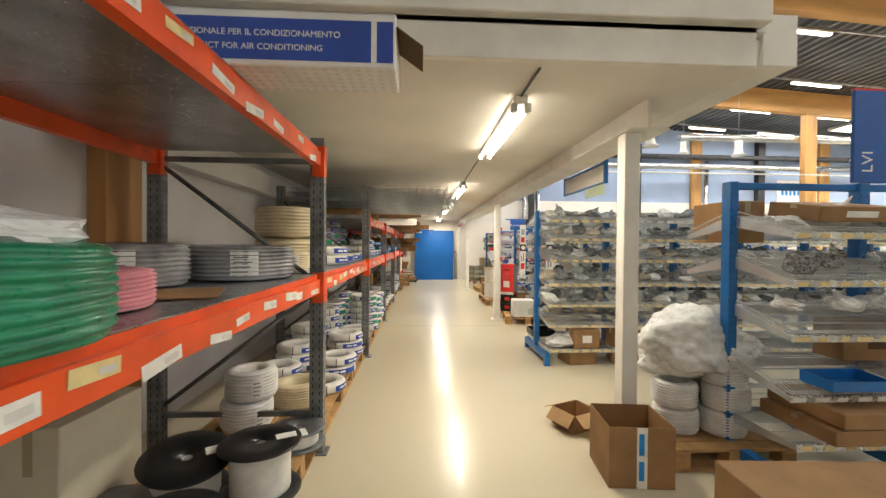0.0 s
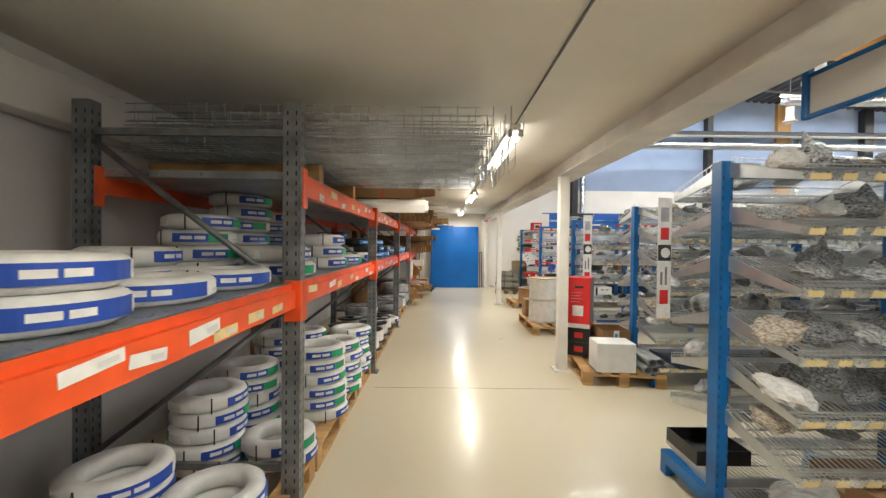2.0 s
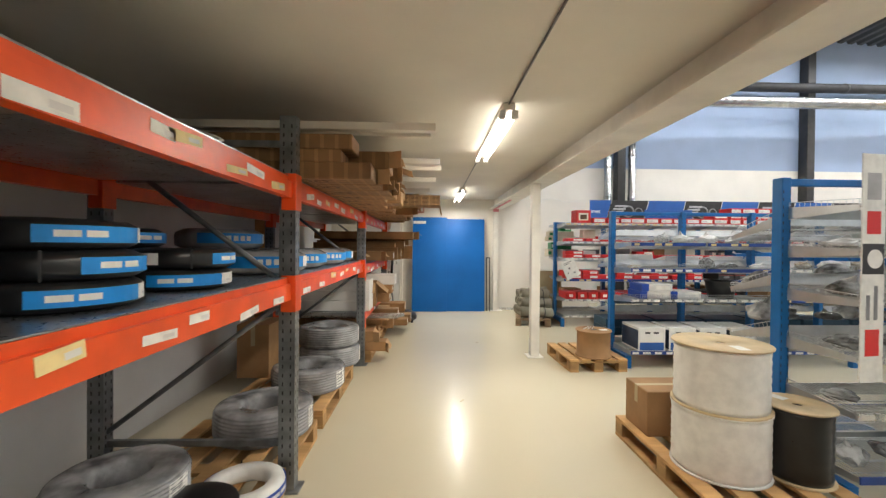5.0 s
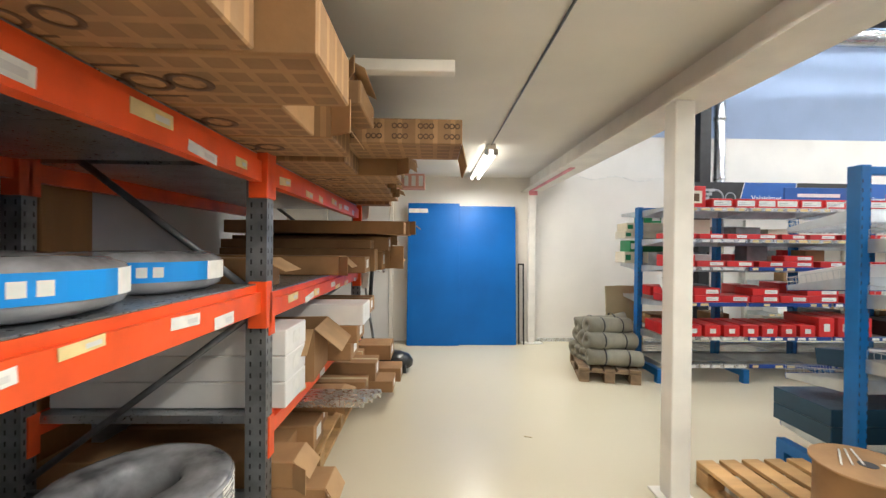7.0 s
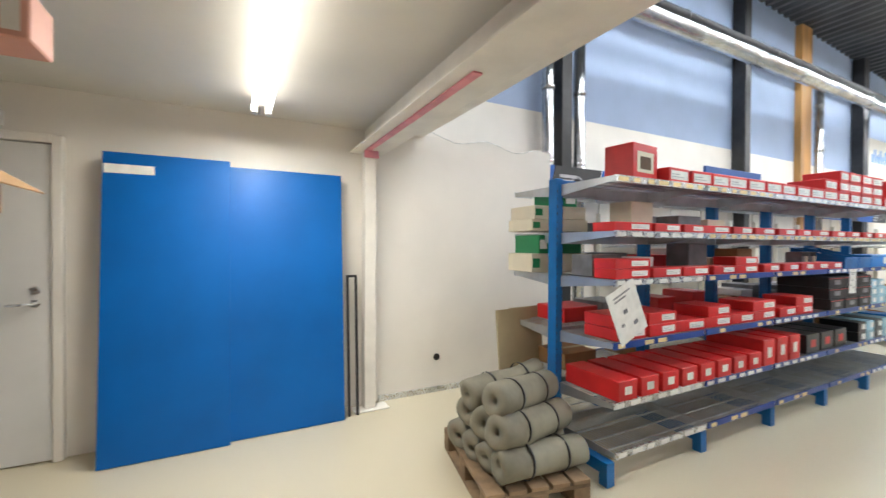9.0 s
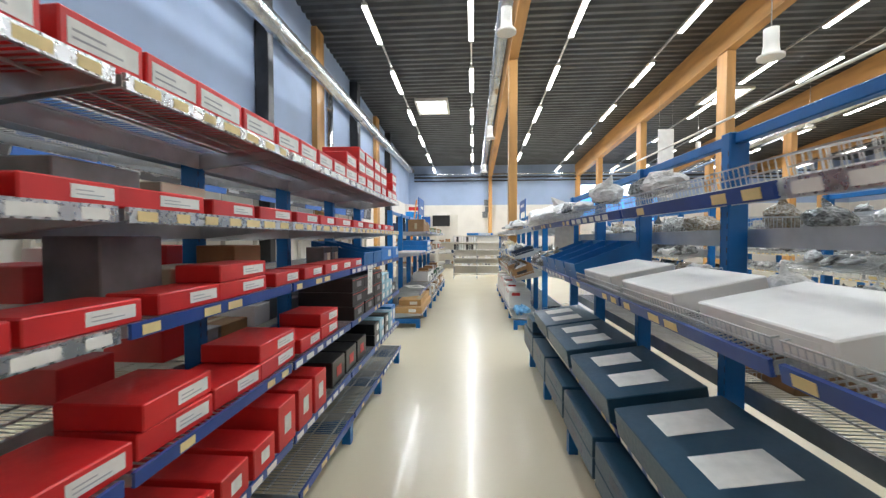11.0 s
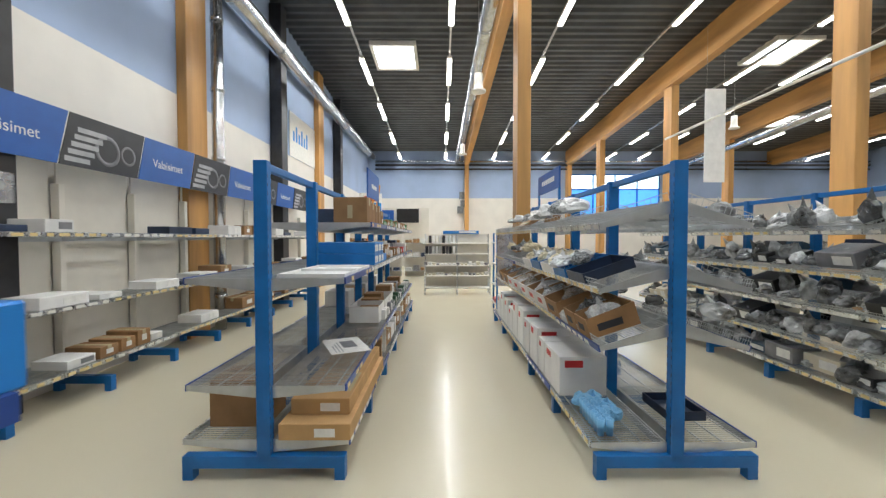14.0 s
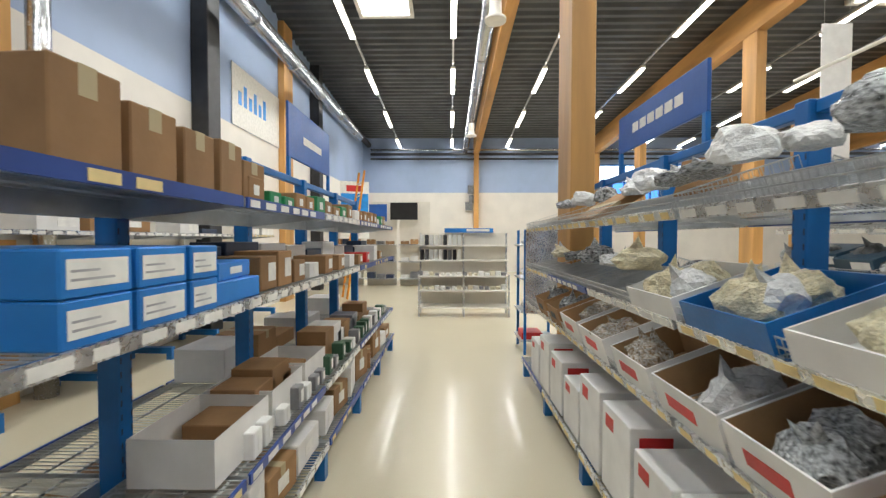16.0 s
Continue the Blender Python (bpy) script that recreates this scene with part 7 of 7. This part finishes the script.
def signs():
    # frame sign hanging from the mezzanine edge beside the bagged row
    s = thing("hanging_sign", "white sign board in a blue frame hung from the soffit", "sign", "hanging signs", m=pose(1.79, 4.44, 0))
    for y in (-0.56, 0.56):
        part("hanger", bbox(-0.018, y - 0.018, 2.03, 0.018, y + 0.018, 2.40, 0.004), M_BLUE, s)
        bm = bmesh.new()
        lathe(bm, [(0.05, 2.405), (0.05, 2.418)], 16, pose(0, y, 0))
        part("flange", bm, M_BLUE, s)
    part("board", bbox(-0.008, -0.54, 2.05, 0.008, 0.54, 2.22, 0.002), M_WALL, s)
    for z in (2.03, 2.22):
        part("frame", bbox(-0.014, -0.56, z, 0.014, 0.56, z + 0.02, 0.003), M_BLUE, s)
    for y in (-0.42, -0.19):
        part("green_plate", bbox(-0.006, y - 0.11, 1.93, 0.006, y + 0.11, 2.03, 0.002), M_SIGNGREEN, s, "pale green plate")
    # tall product strips hanging at the row ends
    for x, y in ((2.27, 7.085), (2.42, 9.62)):
        t = solo("product_strip", bbox(-0.075, -0.003, 0.7, 0.075, 0.003, 1.9, 0.001), M_LABEL, "tall white product strip with small pictures", "product strip", "product strips", m=pose(x, y, 0, 0, 0, 8))
        for z0, z1, mm in ((1.66, 1.80, M_MIDGREY), (1.48, 1.6, M_REDBOX), (1.27, 1.43, M_INK), (0.84, 0.98, M_REDBOX)):
            part("print", bbox(-0.07 if mm == M_INK else -0.045, -0.0042, z0, 0.07 if mm == M_INK else 0.045, -0.0032, z1), mm, t)
        bm = bmesh.new()
        lathe(bm, [(0.05, 0), (0.05, 0.001)], 24, pose(0.01, -0.0043, 1.35, 90, 0, 0))
        part("print_disc", bm, M_LABEL, t, "white printed ring")
        for q in (-0.03, 0.02):
            part("print", bbox(q - 0.012, -0.0042, 1.03, q + 0.012, -0.0032, 1.19 + q), M_GREYPIPE, t)
    # blue board with white vertical letters
    b = thing("department_sign", "tall blue department sign with white letters", "sign", m=pose(3.22, 2.6, 1.86))
    part("board", bbox(-0.32, -0.012, 0, 0.32, 0.012, 0.62, 0.003), M_SIGNBLUE, b)
    part("red_edge", bbox(-0.32, -0.013, 0.62, 0.32, 0.013, 0.632), M_RED, b)
    part("lettering", text_mesh("LVI", 0.11, M_LABEL), None, b, "white letters", m=pose(-0.22, -0.0135, 0.14, 90, -90, 0))
    # hanging white panel and blue department boards in the hall
    w = thing("blank_hanging_sign", "blank white panel hanging from the roof", "sign", "hanging signs", m=pose(15.8, 7.66, 2.69))
    part("panel", bbox(-0.01, -0.24, 0, 0.01, 0.24, 2.15, 0.002), M_WHITEBOX, w)
    for y in (-0.2, 0.2):
        bm = bmesh.new()
        rod(bm, (0, y, 2.15), (0, y, roof(15.8) - 2.69 + 0.02), 0.003, 5)
        part("cord", bm, M_ZINC, w)
    t = thing("header_sign", "blue header sign with white lettering above fittings", "sign", "header signs", m=pose(11.56, 12.63, 1.84))
    part("board", bbox(-0.5, -0.01, 0.15, 0.5, 0.01, 0.4, 0.003), M_SIGNBLUE, t)
    for k in range(6):
        part("print", bbox(-0.3 + 0.1 * k, 0.0104, 0.25, -0.22 + 0.1 * k, 0.0115, 0.31), M_LABEL, t)
    for e in (-0.48, 0.48):
        part("leg", bbox(e - 0.015, -0.012, 0, e + 0.015, 0.012, 0.15), M_BLUE, t)
    t = thing("header_sign", "blue header sign above the carton run", "sign", "header signs", m=pose(12.56, 15.03, 1.84))
    part("board", bbox(-0.5, -0.01, 0.15, 0.5, 0.01, 0.55, 0.003), M_SIGNBLUE, t)
    part("print", bbox(-0.2, -0.0115, 0.3, 0.25, -0.0104, 0.36), M_LABEL, t)
    for e in (-0.48, 0.48):
        part("leg", bbox(e - 0.015, -0.012, 0, e + 0.015, 0.012, 0.15), M_BLUE, t)


signs()


def far_end():
    r = random.Random(61)
    # open white rack across the end of the aisle
    t = thing("display_rack", "white metal display rack with leaning catalogues", "display rack", m=pose(16.3, 13.6, 0))
    for y in (-0.8, 0, 0.8):
        for x in (0.02, 0.4):
            part("post", bbox(x - 0.015, y - 0.015, 0, x + 0.015, y + 0.015, 1.5 if x > 0.1 else 0.75), M_ZINC, t)
    for z, x0 in ((0.15, 0.0), (0.45, 0.0), (0.7, 0.05), (0.98, 0.2), (1.25, 0.2)):
        part("shelf", bbox(x0, -0.82, z, 0.42, 0.82, z + 0.025, 0.003), M_WHITEPAINT, t)
    part("back_panel", bbox(0.415, -0.82, 0.15, 0.425, 0.82, 1.5), M_CREAMWALL, t)
    for z in (1.0, 1.27):
        for k in range(9):
            c = solo("catalogue", bbox(-0.006, -0.05, 0, 0.006, 0.05, 0.19), r.choice((M_INK, M_WHITEBOX, M_GREYPIPE)), "thin catalogue leaning on the display rack", "catalogue", "catalogues", m=pose(16.55, 13.68 + 0.085 * k, z + 0.003, 0, 0, 55))
    for z in (0.475, 0.725):
        for k in range(16):
            w = r.uniform(0.05, 0.09)
            crate(pose(16.45, 12.88 + 0.1 * k, z + 0.002, 0, 0, -90), w, 0.12, r.uniform(0.04, 0.09), r.choice((M_WHITEBOX, M_WHITEBOX, M_GREYPIPE, M_CREAMBOX)), "small boxed part on the display rack", group="boxed parts")
    crate(pose(16.7, 13.5, 1.505, 0, 0, -90), 0.9, 0.2, 0.08, M_BLUEBOX, "flat blue carton on top of the rack", "half")
    # wire cage shelf and low stand beside the aisle end
    g = thing("side_rack", "grey perforated side rack with small goods", "display rack", m=pose(13.96, 12.75, 0))
    for x in (0, 0.5):
        for y in (-0.2, 0.2):
            part("post", bbox(x - 0.015, y - 0.015, 0, x + 0.015, y + 0.015, 1.5), M_BLUE, g)
    for z in (0.15, 0.5, 0.9, 1.3):
        part("shelf", bbox(0, -0.2, z, 0.5, 0.25, z + 0.02, 0.003), M_WIRE, g)
    part("side_panel", bbox(-0.02, -0.2, 0.5, -0.012, 0.2, 1.5), M_ZINC, g)
    crate(pose(14.16, 12.85, 0.172), 0.3, 0.25, 0.08, M_RED, "red carton on the low stand")
    for z in (0.52, 0.92, 1.32):
        bag(pose(14.16, 12.8, z), 0.35, 0.3, 0.16, 1, r=r)
    # goods and boards against the far wall
    for y, z0, w, mm, lab in ((16.2, 1.9, 1.0, M_SIGNBLUE, "blue sign board on the far shelving"), (15.2, 1.95, 0.8, M_BLACK, "dark flat screen on the far wall"), (17.0, 1.9, 0.6, M_BLACK, "dark poster on the far wall")):
        solo("far_board", bbox(-0.02, -w / 2, 0, 0.02, w / 2, 0.5, 0.004), mm, lab, "board", "far boards", m=pose(21.0, y, z0))
    for y in (16.9, 15.9, 14.9):
        t = thing("far_shelf", "pale shelving unit at the end of the hall", "shelving", "far shelving", m=pose(20.9, y, 0))
        part("back", bbox(0.4, -0.45, 0, 0.42, 0.45, 2.5), M_CREAMWALL, t)
        for z in (0.2, 0.7, 1.2):
            part("shelf", bbox(0, -0.45, z, 0.4, 0.45, z + 0.03), M_ZINC, t)
        for z in (0.23, 0.73, 1.23):
            for k in range(3):
                crate(pose(21.1, y - 0.28 + 0.28 * k, z + 0.001, 0, 0, -90), 0.22, 0.25, r.uniform(0.08, 0.2), r.choice((M_WHITEBOX, M_NAVY, M_CARD, M_GREYPIPE)), "small carton on far shelving", group="far cartons")
    e = thing("orange_ladder", "orange folding ladder leaning by the far shelving", "ladder", m=pose(18.5, 16.3, 0, 8, 0, 30))
    for x in (-0.2, 0.2):
        part("stile", bbox(x - 0.025, -0.02, 0, x + 0.025, 0.02, 3.0, 0.004), M_LADDER, e)
    for k in range(9):
        part("rung", bbox(-0.175, -0.015, 0.3 + 0.3 * k, 0.175, 0.015, 0.33 + 0.3 * k), M_ZINC, e)
    c = thing("poster_stand", "white and blue poster board beside the ladder", "poster", m=pose(19.1, 16.2, 0, 0, 0, -70))
    part("board", bbox(-0.35, -0.01, 1.4, 0.35, 0.01, 2.8, 0.003), M_LABEL, c)
    part("blue_print", bbox(-0.33, -0.012, 1.9, 0.33, -0.0105, 2.5), M_BAND_SKY, c)
    part("red_print", bbox(-0.2, -0.012, 2.55, 0.2, -0.0105, 2.7), M_RED, c)
    part("pole", bbox(-0.02, 0.01, 0, 0.02, 0.03, 2.8), M_ZINC, c)
    # window in the far wall with its frame
    w = thing("window_1", "wide window with blue film and daylight outside", "window", "", "structure", m=pose(26.48, 5.4, 2.38))
    for k in range(4):
        y = -2.18 + 1.09 * k
        part("pane", bbox(-0.01, y + 0.03, 1.45, 0.0, y + 1.05, 2.1), M_SKYWIN, w, "bright pane with the sky")
        part("pane", bbox(-0.01, y + 0.03, 0.03, 0.0, y + 1.05, 1.38), M_WINDOWGLOW, w, "pane with blue film")
    for k in range(5):
        y = -2.18 + 1.09 * k
        part("frame", bbox(-0.05, y - 0.03, 0, 0.01, y + 0.03, 2.15), M_BLUEBOX, w)
    for z in (0.0, 1.38, 2.1):
        part("frame", bbox(-0.05, -2.21, z, 0.01, 2.21, z + 0.06), M_BLUEBOX, w)
    # electric boxes on the far column
    for k, (y, z) in enumerate(((12.95, 3.3), (13.05, 2.6), (12.9, 2.9))):
        solo("electric_box", bbox(-0.12, -0.15, 0, 0.0, 0.15, 0.35, 0.01), M_GALV, "grey electric box on the far wall", "electric box", "electric boxes", m=pose(26.4, y, z))
    # white cable hanging along the partition
    cu = bmesh.new()
    pts = [Vector((1.9 + 0.12 * k, 16.39, 2.44 + 0.035 * math.sin(k * 1.1) - 0.012 * k * 0.3)) for k in range(13)]
    for a, b in zip(pts, pts[1:]):
        rod(cu, a, b, 0.004, 5)
    solo("white_cable", cu, M_WHITECABLE, "thin white cable draped over the partition top", "cable")
    x = thing("wall_box", "white emergency light box high on the end wall", "emergency light", m=pose(-0.95, 16.36, 2.12))
    part("body", bbox(-0.16, -0.06, 0, 0.16, 0.04, 0.1, 0.01, 2), M_WHITEBOX, x)


M_LADDER = mat("orange_fibreglass", (0.75, 0.28, 0.02), 0.45, var=0.08)
M_SKYWIN = mat("sky_outside", (0.75, 0.88, 1.0), 0.5, emit=3.0)
far_end()
